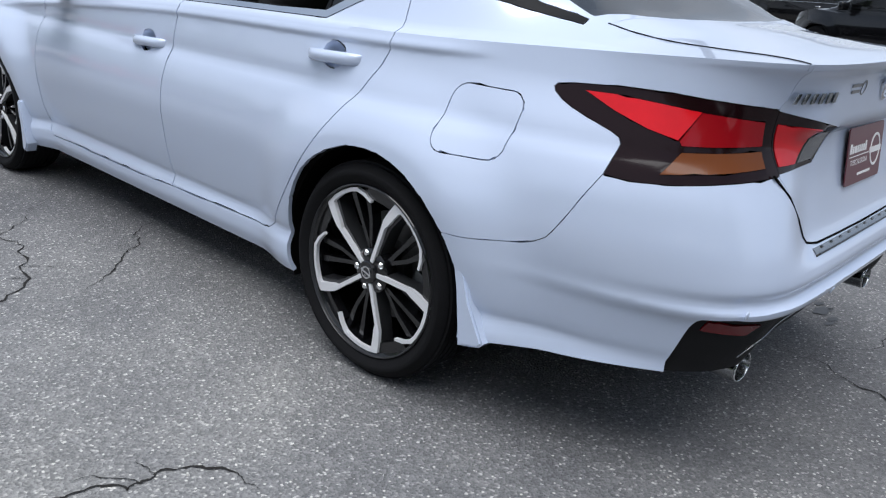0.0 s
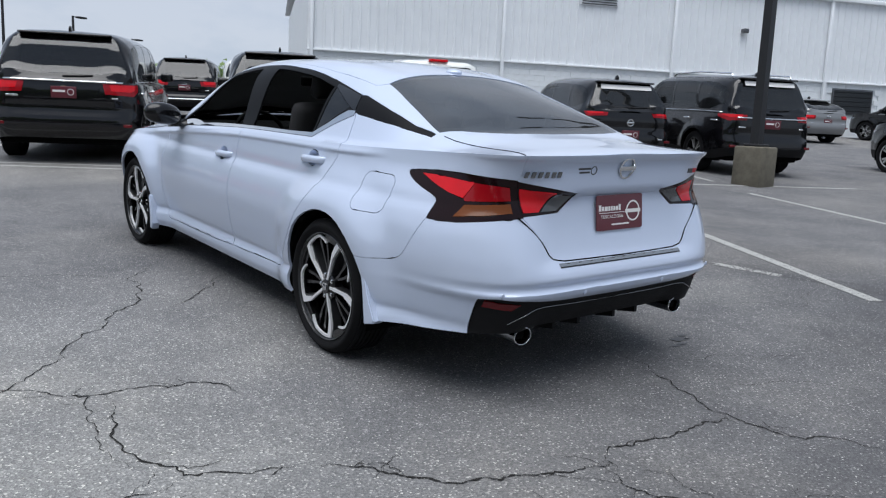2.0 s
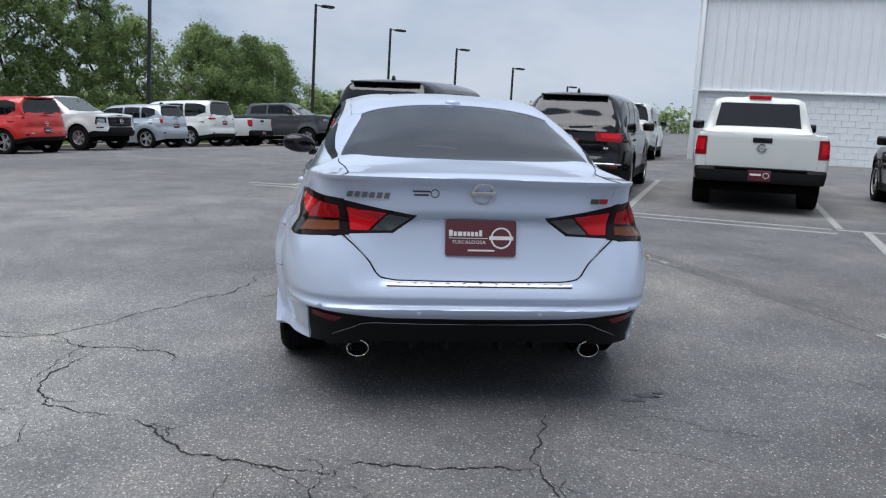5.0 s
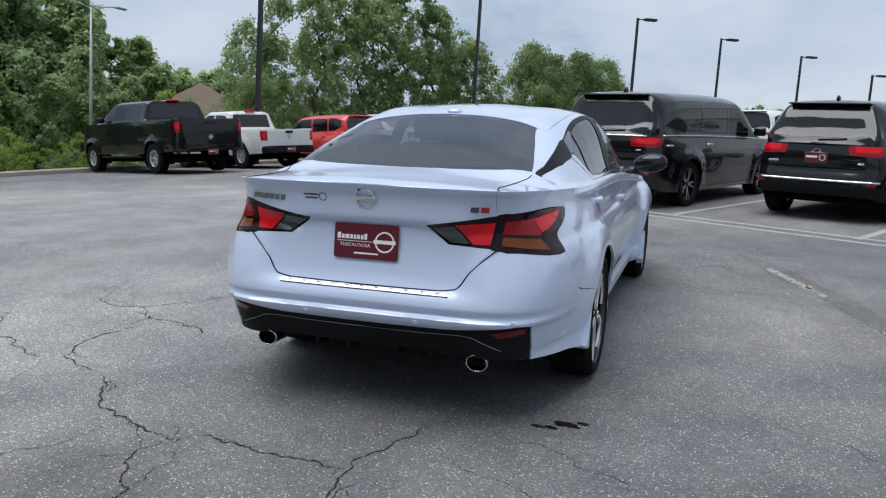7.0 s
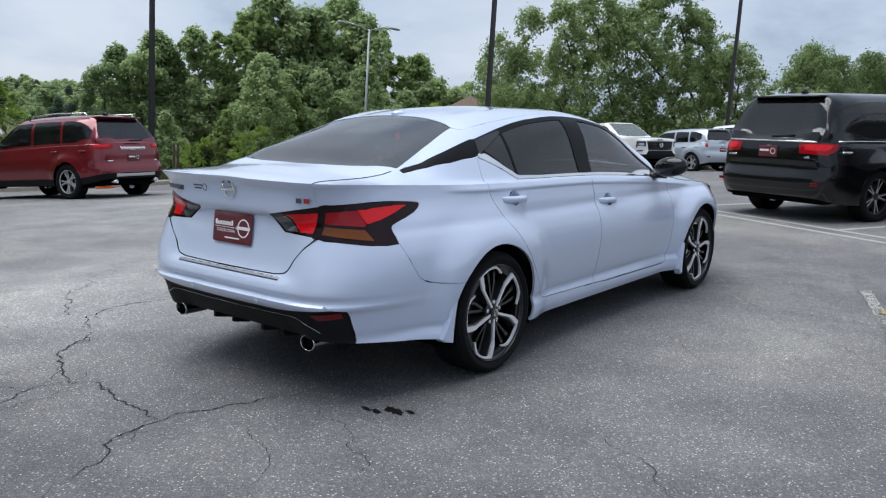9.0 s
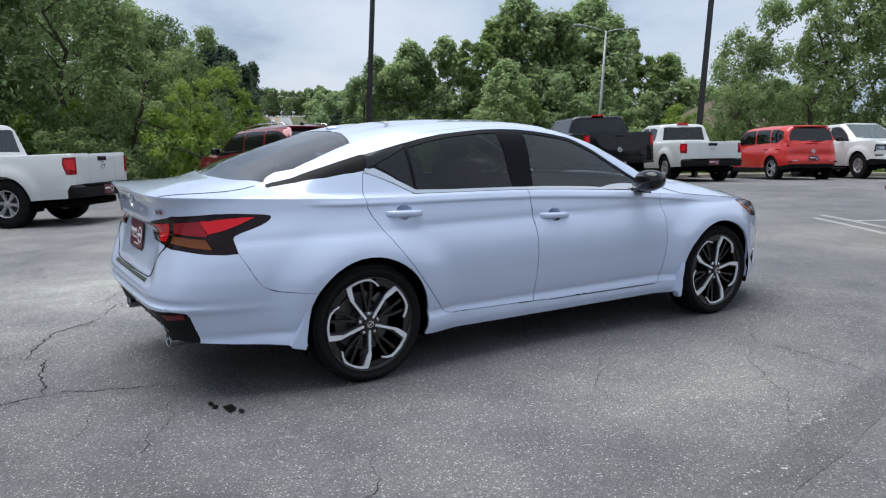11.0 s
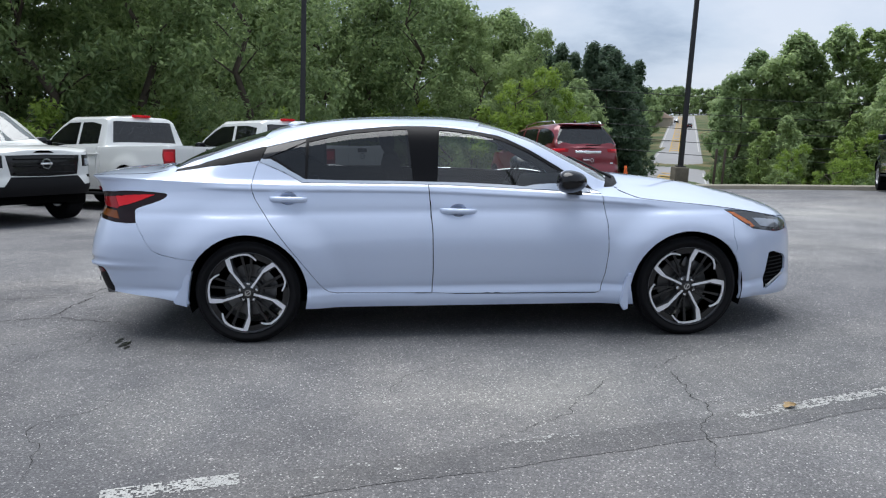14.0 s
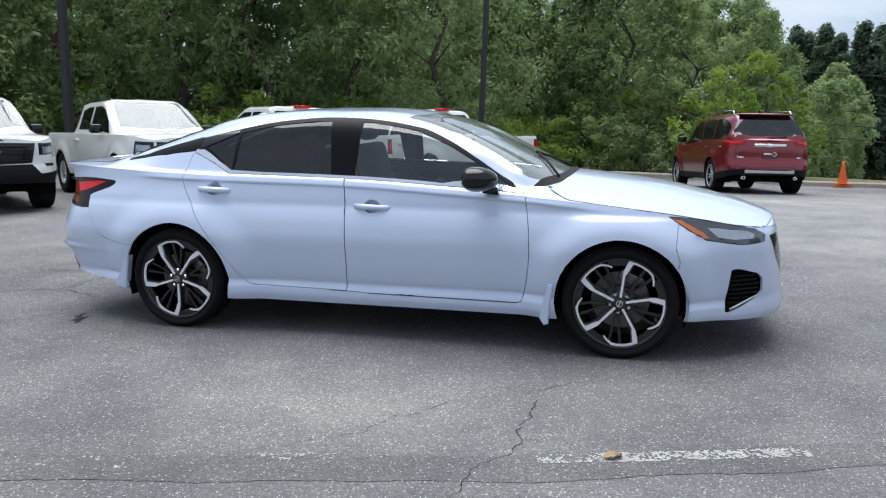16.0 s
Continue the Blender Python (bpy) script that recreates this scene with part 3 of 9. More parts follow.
                        try:
                            b.faces.new(vs if sgn * sheet.out > 0 else vs[::-1])
                        except ValueError:
                            pass
        bmesh.ops.remove_doubles(b, verts=b.verts, dist=weld)
        bmesh.ops.dissolve_degenerate(b, dist=2e-4, edges=b.edges)
        b.normal_update()
        return b


def panel(b, gap=0.0022, deep=0.014, lift=0.0):
    """Draws a panel in by a shut line's half width and gives its edge a returned flange."""
    if gap:
        try:
            r = bmesh.ops.inset_region(b, faces=list(b.faces), thickness=gap, use_even_offset=False, use_boundary=True)
            bmesh.ops.delete(b, geom=r["faces"], context="FACES")
        except RuntimeError:
            pass
    b.normal_update()
    if lift:
        for v, n in [(v, v.normal.copy()) for v in b.verts]:
            v.co += n * lift
    if deep:
        rim = [e for e in b.edges if e.is_boundary]
        norm = {v: v.normal.copy() for e in rim for v in e.verts}
        r = bmesh.ops.extrude_edge_only(b, edges=rim)
        fresh = [g for g in r["geom"] if isinstance(g, bmesh.types.BMVert)]
        old = {}
        for v in fresh:
            for e in v.link_edges:
                o = e.other_vert(v)
                if o in norm and (o.co - v.co).length < 1e-7:
                    old[v] = norm[o]
        for v, n in old.items():
            v.co -= n * deep
    return b


def shrink(b, d, x0, x1, z=0.6):
    """Draws a shell in towards the line along the car's middle."""
    for v in b.verts:
        n = Vector((min(max(v.co.x, x0), x1), 0, z)) - v.co
        v.co += n.normalized() * d
    return b


def circle(cx, cz, r, n=44, a0=0.0):
    return [(cx + r * math.cos(a0 + 2 * math.pi * i / n), cz + r * math.sin(a0 + 2 * math.pi * i / n)) for i in range(n)]


def well_bm(cx, cz, r, y0, y1):
    """A wheel house: a dark drum open to the outside."""
    b = bmesh.new()
    n = 26
    rows = []
    for y in (y0, y1):
        rows.append([b.verts.new((cx + r * math.cos(a), y, cz + r * math.sin(a))) for a in (math.pi * (-0.11 + 1.22 * i / n) for i in range(n + 1))])
    for i in range(n):
        b.faces.new((rows[0][i], rows[0][i + 1], rows[1][i + 1], rows[1][i]))
    b.faces.new(rows[0])
    return b


# ---- wheels ----
def tyre_bm(r, rim, width, seg=64):
    h = width / 2
    prof = [(rim - 0.004, -h * 0.80), (rim + 0.004, -h * 0.92), (rim + (r - rim) * 0.45, -h * 1.03), (r - 0.022, -h * 0.97), (r - 0.008, -h * 0.86)]
    for k in range(-3, 4):
        c = k * h * 0.23
        prof += [(r, c - h * 0.085), (r, c + h * 0.085), (r - 0.007, c + h * 0.095), (r - 0.007, c + h * 0.135)]
    prof += [(r - 0.008, h * 0.86), (r - 0.022, h * 0.97), (rim + (r - rim) * 0.62, h * 1.02), (rim + (r - rim) * 0.58, h * 1.035), (rim + (r - rim) * 0.42, h * 1.035), (rim + (r - rim) * 0.38, h * 1.02), (rim + 0.006, h * 0.93), (rim - 0.004, h * 0.80)]
    return lathe_bm(prof, seg)


def band_bm(path, widths, depth, y, bm=None):
    """A flat bar whose middle line runs through polar (radius, degrees) places, its face at y."""
    pts = [Vector((r * math.cos(radians(a)), r * math.sin(radians(a)))) for r, a in path]
    left, right = [], []
    for i, p in enumerate(pts):
        d = (pts[min(i + 1, len(pts) - 1)] - pts[max(i - 1, 0)]).normalized()
        n = Vector((-d.y, d.x))
        left.append(p + n * widths[i] / 2)
        right.append(p - n * widths[i] / 2)
    poly = [tuple(p) for p in right + left[::-1]]
    to = Matrix(((1, 0, 0, 0), (0, 0, 1, y - depth), (0, 1, 0, 0), (0, 0, 0, 1)))
    return prism_bm(poly, depth, bm, to)


class Wheel:
    """Meshes of one kind of wheel, shared by all wheels that use it. The face looks to +y."""

    def __init__(self, r, rim, width, style):
        h = width / 2
        self.parts = []

        def keep(name, b, mat, label="", sharp=35):
            me = mesh_from(b, name, mat)
            me.set_sharp_from_angle(angle=radians(sharp))
            self.parts.append((name, me, label))

        seg = 64 if style == "hero" else 30
        keep("wheel", tyre_bm(r, rim, width, seg), RUBBER, "black rubber tyre on an alloy wheel")
        barrel = lathe_bm([(rim * 1.0, h * 0.93), (rim * 1.012, h * 0.90), (rim * 0.985, h * 0.84), (rim * 0.955, h * 0.80), (rim * 0.93, h * 0.4), (rim * 0.90, -h * 0.9)], seg)
        hub_y = h * (0.83 if style == "hero" else 0.66)
        if style == "hero":
            keep("rim_barrel", barrel, RIM_BLACK, "gloss black rim barrel")
            keep("rim_lip", lathe_bm([(rim * 1.0, h * 0.945), (rim * 0.992, h * 0.955), (rim * 0.985, h * 0.92), (rim * 0.982, h * 0.85)], 64), RIM_GREY, "thin grey rim lip")
            for k in range(5):
                a = 90 + 72 * k
                under = band_bm([(0.045, a + 1), (0.10, a + 2), (0.165, a + 3), (0.20, a + 5), (0.250, a + 8)], [0.022, 0.020, 0.023, 0.032, 0.042], 0.05, hub_y - 0.010)
                keep("spoke", under, RIM_GREY, "dark grey spoke flank")
                web = band_bm([(0.238, a + 47), (0.238, a + 56), (0.238, a + 65), (0.238, a + 77)], [0.034, 0.042, 0.042, 0.036], 0.03, hub_y - 0.006)
                keep("spoke_web", web, RIM_BLACK, "gloss black web at the rim")
                face = band_bm([(0.036, a), (0.165, a)], [0.013, 0.013], 0.012, hub_y + 0.002)
                band_bm([(0.160, a - 0.3), (0.178, a + 1.2), (0.212, a + 4.0), (0.244, a + 6.5)], [0.013, 0.023, 0.027, 0.029], 0.012, hub_y + 0.0022, face)
                band_bm([(0.2440, a + 4), (0.2455, a + 13), (0.2460, a + 22), (0.2455, a + 31), (0.2435, a + 39)], [0.013, 0.012, 0.011, 0.011, 0.013], 0.012, hub_y + 0.0026, face)
                band_bm([(0.2455, a + 37), (0.230, a + 45), (0.212, a + 52)], [0.011, 0.010, 0.008], 0.012, hub_y + 0.003, face)
                keep("spoke_face", face, MACHINED, "bright machined spoke face")
                for off in (27, 42):
                    rib = band_bm([(0.060, a + 36), (0.15, a + off + 2), (0.246, a + off)], [0.012, 0.013, 0.020], 0.035, hub_y - 0.022)
                    keep("rib", rib, RIM_BLACK, "gloss black inner rib")
            keep("hub", lathe_bm([(0.068, hub_y - 0.05), (0.068, hub_y - 0.012), (0.058, hub_y - 0.004), (0.034, hub_y - 0.002), (0.034, hub_y + 0.004), (0.030, hub_y + 0.007), (0.0005, hub_y + 0.008)], 32), RIM_BLACK, "gloss black hub with centre cap")
            ring = lathe_bm([(0.019, hub_y + 0.008), (0.019, hub_y + 0.011), (0.015, hub_y + 0.011), (0.015, hub_y + 0.008)], 24)
            box_bm(-0.022, 0.022, hub_y + 0.008, hub_y + 0.0115, -0.003, 0.003, bm=ring)
            keep("emblem", ring, CHROME, "small chrome emblem ring")
            for k in range(5):
                a = radians(126 + 72 * k)
                nut = lathe_bm([(0.011, hub_y - 0.03), (0.011, hub_y - 0.004), (0.007, hub_y), (0.0005, hub_y + 0.001)], 6)
                bmesh.ops.translate(nut, verts=nut.verts, vec=(0.055 * math.cos(a), 0, 0.055 * math.sin(a)))
                keep("lug_nut", nut, CHROME, "chrome lug nut")
            keep("brake_disc", lathe_bm([(0.165, -0.02), (0.165, 0.0), (0.09, 0.0), (0.085, 0.03), (0.001, 0.03)], 40), STEEL, "grey steel brake disc")
            cal = box_bm(-0.175, -0.105, -0.03, 0.03, -0.075, 0.075, 0.012)
            keep("brake_caliper", cal, STEEL, "grey brake caliper")
        else:
            mat = RIM_GREY if style == "dark" else SILVER_RIM
            keep("rim_barrel", barrel, RIM_BLACK if style != "steel" else SILVER_RIM, "rim barrel")
            keep("rim_lip", lathe_bm([(rim * 1.0, h * 0.94), (rim * 0.985, h * 0.955), (rim * 0.955, h * 0.92), (rim * 0.945, h * 0.80)], seg), mat, "rim lip")
            n = {"steel": 6, "silver": 5, "dark": 5}[style]
            for k in range(n):
                a = 90 + 360 / n * k
                w = 10 if style != "steel" else 7
                b = bmesh.new()
                for o in (-w, w):
                    band_bm([(rim * 0.16, a + o * 0.5), (rim * 0.6, a + o * 0.8), (rim * 0.97, a + o)], [rim * 0.13, rim * 0.10, rim * 0.14], 0.035, hub_y, b)
                keep("spoke", b, mat, "double spoke")
                if style == "dark":
                    b = bmesh.new()
                    for o in (-w, w):
                        band_bm([(rim * 0.20, a + o * 0.52), (rim * 0.6, a + o * 0.8), (rim * 0.95, a + o)], [rim * 0.07, rim * 0.055, rim * 0.085], 0.004, hub_y + 0.003, b)
                    keep("spoke_face", b, SILVER_RIM, "bright machined spoke face")
                nut = lathe_bm([(0.012, hub_y - 0.02), (0.012, hub_y + 0.008), (0.0005, hub_y + 0.010)], 6)
                ang = radians(a + 180 / n)
                bmesh.ops.translate(nut, verts=nut.verts, vec=(0.057 * math.cos(ang), 0, 0.057 * math.sin(ang)))
                keep("lug_nut", nut, CHROME)
            keep("hub", lathe_bm([(rim * 0.30, hub_y - 0.03), (rim * 0.30, hub_y - 0.004), (rim * 0.16, hub_y + 0.004), (rim * 0.15, hub_y + 0.014), (0.0005, hub_y + 0.016)], 20), mat, "wheel hub with centre cap")
            keep("brake_disc", lathe_bm([(rim * 0.7, 0.0), (rim * 0.7, 0.01), (0.001, 0.02)], 24), STEEL, "grey steel brake disc")

    def put(self, parent, x, y, z, turn=0.0):
        """A wheel at the hub's place; y < 0 turns its face to the other side."""
        top = None
        for name, me, label in self.parts:
            ob = new(name, me)
            ob["label"] = label
            if top is None:
                top = ob
                ob.parent = parent
                ob.matrix_basis = Matrix.Translation((x, y, z)) @ (Matrix.Rotation(math.pi, 4, "Z") if y < 0 else Matrix()) @ Matrix.Rotation(radians(turn), 4, "Y")
            else:
                ob.parent = top
        return top


# ---- ground: the lot, the lawn beyond its kerb and the valley behind, one sheet to the horizon ----
AX, AY = math.cos(radians(-25)), math.sin(radians(-25))  # along the parked cars of the near row; (-AY, AX) runs along the row
KERB = 20.7
VALLEY = linear([(0, 0), (5, 0.0), (10, -0.07), (14, -0.15), (17, -0.21), (KERB + 0.3, -0.27), (28, -0.6), (45, -2.6), (80, -5.4), (120, -4.9), (400, 7), (520, 8), (1500, 9)])


def dip(x, y):
    """How far the ground falls away from the lot's own plane."""
    z = 0.0
    if y > 0:
        z -= 0.0016 * min(y, 19.5) ** 2 + 0.011 * min(max(y - 1.0, 0), 9) * min(max((3.0 - x) / 5, 0), 1)
    v = -AY * x + AX * y
    if x > 12:
        z -= (0.0012 + 0.0013 * min(max((v - 22) / 18, 0), 1)) * min(x - 12, 45) ** 2
    return z + float(VALLEY(v))


def lawn_material():
    m = bpy.data.materials.new("rough_lawn")
    m.use_nodes = True
    n, l = m.node_tree.nodes, m.node_tree.links
    b = n["Principled BSDF"]
    co = n.new("ShaderNodeTexCoord")
    big, fine = n.new("ShaderNodeTexNoise"), n.new("ShaderNodeTexNoise")
    big.inputs["Scale"].default_value, fine.inputs["Scale"].default_value = 0.12, 9.0
    big.inputs["Detail"].default_value = fine.inputs["Detail"].default_value = 7
    mix, mul = n.new("ShaderNodeMixRGB"), n.new("ShaderNodeMixRGB")
    mix.inputs[1].default_value, mix.inputs[2].default_value = (0.055, 0.095, 0.022, 1), (0.20, 0.17, 0.075, 1)
    ramp = n.new("ShaderNodeValToRGB")
    ramp.color_ramp.elements[0].position, ramp.color_ramp.elements[1].position = 0.42, 0.62
    l.new(co.outputs["Object"], big.inputs["Vector"])
    l.new(co.outputs["Object"], fine.inputs["Vector"])
    l.new(big.outputs["Fac"], ramp.inputs[0])
    l.new(ramp.outputs[0], mix.inputs[0])
    mul.blend_type = "MULTIPLY"
    mul.inputs[0].default_value = 0.7
    l.new(mix.outputs[0], mul.inputs[1])
    l.new(fine.outputs["Color"], mul.inputs[2])
    l.new(mul.outputs[0], b.inputs["Base Color"])
    b.inputs["Roughness"].default_value = 0.95
    bp = n.new("ShaderNodeBump")
    bp.inputs["Strength"].default_value = 0.8
    bp.inputs["Distance"].default_value = 0.05
    l.new(fine.outputs["Fac"], bp.inputs["Height"])
    l.new(bp.outputs[0], b.inputs["Normal"])
    return m


LAWN = lawn_material()


def spread(inner, lo, hi):
    out, step = list(inner), 1.5
    while out[-1] < hi:
        step *= 1.3
        out.append(out[-1] + step)
    step = 1.5
    while out[0] > lo:
        step *= 1.3
        out.insert(0, out[0] - step)
    return out


def build_ground():
    b = bmesh.new()
    al = spread([i * 1.0 for i in range(-14, 30)], -1500, 1500)
    bl = spread([i * 1.0 for i in range(-16, 20)] + [19.8, KERB, 22.0, 24.0, 26.0, 28.0, 30.0], -1500, 1500)
    rows = []
    for u in al:
        row = []
        for v in bl:
            x, y = u * AX - v * AY, u * AY + v * AX
            row.append(b.verts.new((x, y, dip(x, y))))
        rows.append(row)
    for p, q in zip(rows, rows[1:]):
        for k in range(len(bl) - 1):
            f = b.faces.new((p[k], q[k], q[k + 1], p[k + 1]))
            f.material_index = 1 if bl[k] >= KERB else 0
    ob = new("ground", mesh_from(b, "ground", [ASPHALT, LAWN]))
    ob.matrix_world = LOT
    return tagged(ob, "worn grey asphalt lot with patches, lawn beyond the kerb", "ground", kind="structure")


build_ground()


def ab(u, v):
    """From along-car and along-row metres to the lot's x, y."""
    return u * AX - v * AY, u * AY + v * AX


def ground_point(x, y, up=0.0):
    return LOT @ Vector((x, y, dip(x, y) + up))


# ---- the pearl blue-white sedan, rear axle above the lot's origin ----
SEDAN = dict(
    rear=-1.09, front=3.79, half=0.925, rear_start=-0.2, front_start=2.9, rear_round=(2.6, 0.17), front_round=(2.0, 0.33),
    side=[(0.18, 0.10), (0.225, 0.078), (0.26, 0.066), (0.285, 0.066), (0.30, 0.067), (0.328, 0.078), (0.345, 0.082), (0.362, 0.075), (0.42, 0.061), (0.50, 0.047), (0.62, 0.034), (0.70, 0.042), (0.79, 0.068), (0.828, 0.088), (0.85, 0.089), (0.92, 0.101), (0.96, 0.110), (1.06, 0.128)],
    rear_corner=[(0.20, 0.16), (0.27, 0.105), (0.36, 0.060), (0.44, 0.040), (0.468, 0.026), (0.482, 0.008), (0.498, 0.004), (0.508, 0.016), (0.522, 0.020), (0.548, 0.010), (0.60, 0.018), (0.70, 0.048), (0.80, 0.088), (0.865, 0.114), (0.91, 0.108), (0.99, 0.088), (1.02, 0.072), (1.04, 0.050), (1.06, 0.044)],
    rear_face=[(0.20, 0.22), (0.28, 0.155), (0.36, 0.095), (0.43, 0.060), (0.455, 0.036), (0.47, 0.020), (0.485, 0.012), (0.500, 0.008), (0.508, 0.024), (0.520, 0.029), (0.546, 0.013), (0.575, 0.020), (0.60, 0.036), (0.62, 0.052), (0.70, 0.079), (0.80, 0.100), (0.865, 0.106), (0.882, 0.100), (0.895, 0.082), (0.99, 0.076), (1.015, 0.069), (1.036, 0.052), (1.05, 0.044), (1.06, 0.043)],
    front_face=[(0.18, 0.06), (0.22, 0.012), (0.27, 0.0), (0.34, 0.004), (0.42, 0.010), (0.52, 0.018), (0.62, 0.034), (0.70, 0.06), (0.76, 0.10)],
    top=[(-1.09, 1.052), (-0.95, 1.046), (-0.6, 1.030), (0.0, 1.004), (1.13, 0.982), (1.77, 0.948), (2.25, 0.915), (2.63, 0.880), (3.05, 0.838), (3.3, 0.800), (3.55, 0.755), (3.79, 0.725)],
    bottom=[(-1.09, 0.318), (-0.9, 0.313), (-0.68, 0.297), (-0.44, 0.272), (-0.36, 0.258), (0.4, 0.212), (2.5, 0.212), (3.15, 0.235), (3.5, 0.225), (3.79, 0.22)],
    flares=[(0.0, 0.327, 0.045, 0.40, 0.62), (2.825, 0.327, 0.050, 0.40, 0.60)],
    pinch=[(0.1, -0.6, 0.80, 0.96, 0.035), (-0.40, -0.95, 0.500, 0.455, 0.012)],
    rows=[0.08 + 0.011 * i for i in range(12)] + [0.215 + 0.008 * i for i in range(18)] + [0.92 + 0.006 * i for i in range(12)], ledge=(-0.1, 2.4, 0.008),
    crown=2.2, creases=(1,),
    house=(-0.72, -0.52, 2.22, 2.46),
    lines=dict(
        O=[(-1.045, 1.056), (-0.98, 1.066), (-0.85, 1.075), (-0.70, 1.088), (-0.57, 1.100), (-0.39, 1.184), (-0.2, 1.256), (0.0, 1.314), (0.16, 1.356), (0.4, 1.392), (0.6, 1.411), (0.9, 1.422), (1.2, 1.420), (1.4, 1.407), (1.5, 1.393), (1.62, 1.366), (2.0, 1.212), (2.3, 1.075), (2.44, 1.018), (2.6, 1.000), (3.0, 0.950), (3.3, 0.890), (3.5, 0.840), (3.65, 0.790), (3.79, 0.728)],
        By=[(-0.7, 0.735), (-0.4, 0.740), (-0.1, 0.762), (0.1, 0.778), (0.6, 0.790), (1.8, 0.795), (2.3, 0.800)],
        Bz=[(-0.7, 1.045), (-0.4, 1.040), (0.0, 1.018), (0.35, 1.010), (1.13, 0.994), (1.77, 0.961), (2.25, 0.928), (2.46, 0.905)],
        Wy=[(-0.7, 0.66), (-0.45, 0.640), (-0.2, 0.645), (0.13, 0.632), (0.4, 0.612), (0.8, 0.602), (1.2, 0.605), (1.56, 0.628), (1.8, 0.662), (2.0, 0.70), (2.25, 0.755), (2.46, 0.76)],
        Wz=[(-0.7, 1.055), (-0.5, 1.078), (-0.43, 1.088), (-0.2, 1.156), (0.12, 1.238), (0.40, 1.295), (0.70, 1.343), (1.02, 1.364), (1.2, 1.358), (1.56, 1.310), (1.78, 1.222), (1.96, 1.118), (2.15, 1.010), (2.3, 0.945), (2.46, 0.935)],
        Ry=[(-0.7, 0.60), (-0.5, 0.615), (-0.2, 0.565), (0.1, 0.512), (0.5, 0.520), (1.2, 0.525), (1.5, 0.548), (1.8, 0.60), (2.1, 0.67), (2.33, 0.725), (2.46, 0.66)],
        Rz=[(-0.7, 1.070), (-0.5, 1.088), (-0.35, 1.138), (-0.2, 1.192), (0.1, 1.294), (0.19, 1.320), (0.5, 1.368), (0.9, 1.388), (1.2, 1.385), (1.5, 1.353), (1.8, 1.262), (2.1, 1.106), (2.33, 0.985), (2.46, 0.965)],
        My=[(-0.7, 0.32), (-0.2, 0.30), (0.1, 0.28), (1.2, 0.28), (2.0, 0.34), (2.46, 0.36)],
        Mz=[(-0.7, 1.084), (-0.55, 1.103), (-0.39, 1.177), (-0.2, 1.246), (0.0, 1.304), (0.16, 1.345), (0.4, 1.381), (0.6, 1.401), (0.9, 1.412), (1.2, 1.410), (1.4, 1.397), (1.5, 1.383), (1.62, 1.356), (2.0, 1.198), (2.3, 1.057), (2.46, 1.000)],
    ),
)
HUB_Z, HUB_R, HUB_F = 0.325, 0.0, 2.825


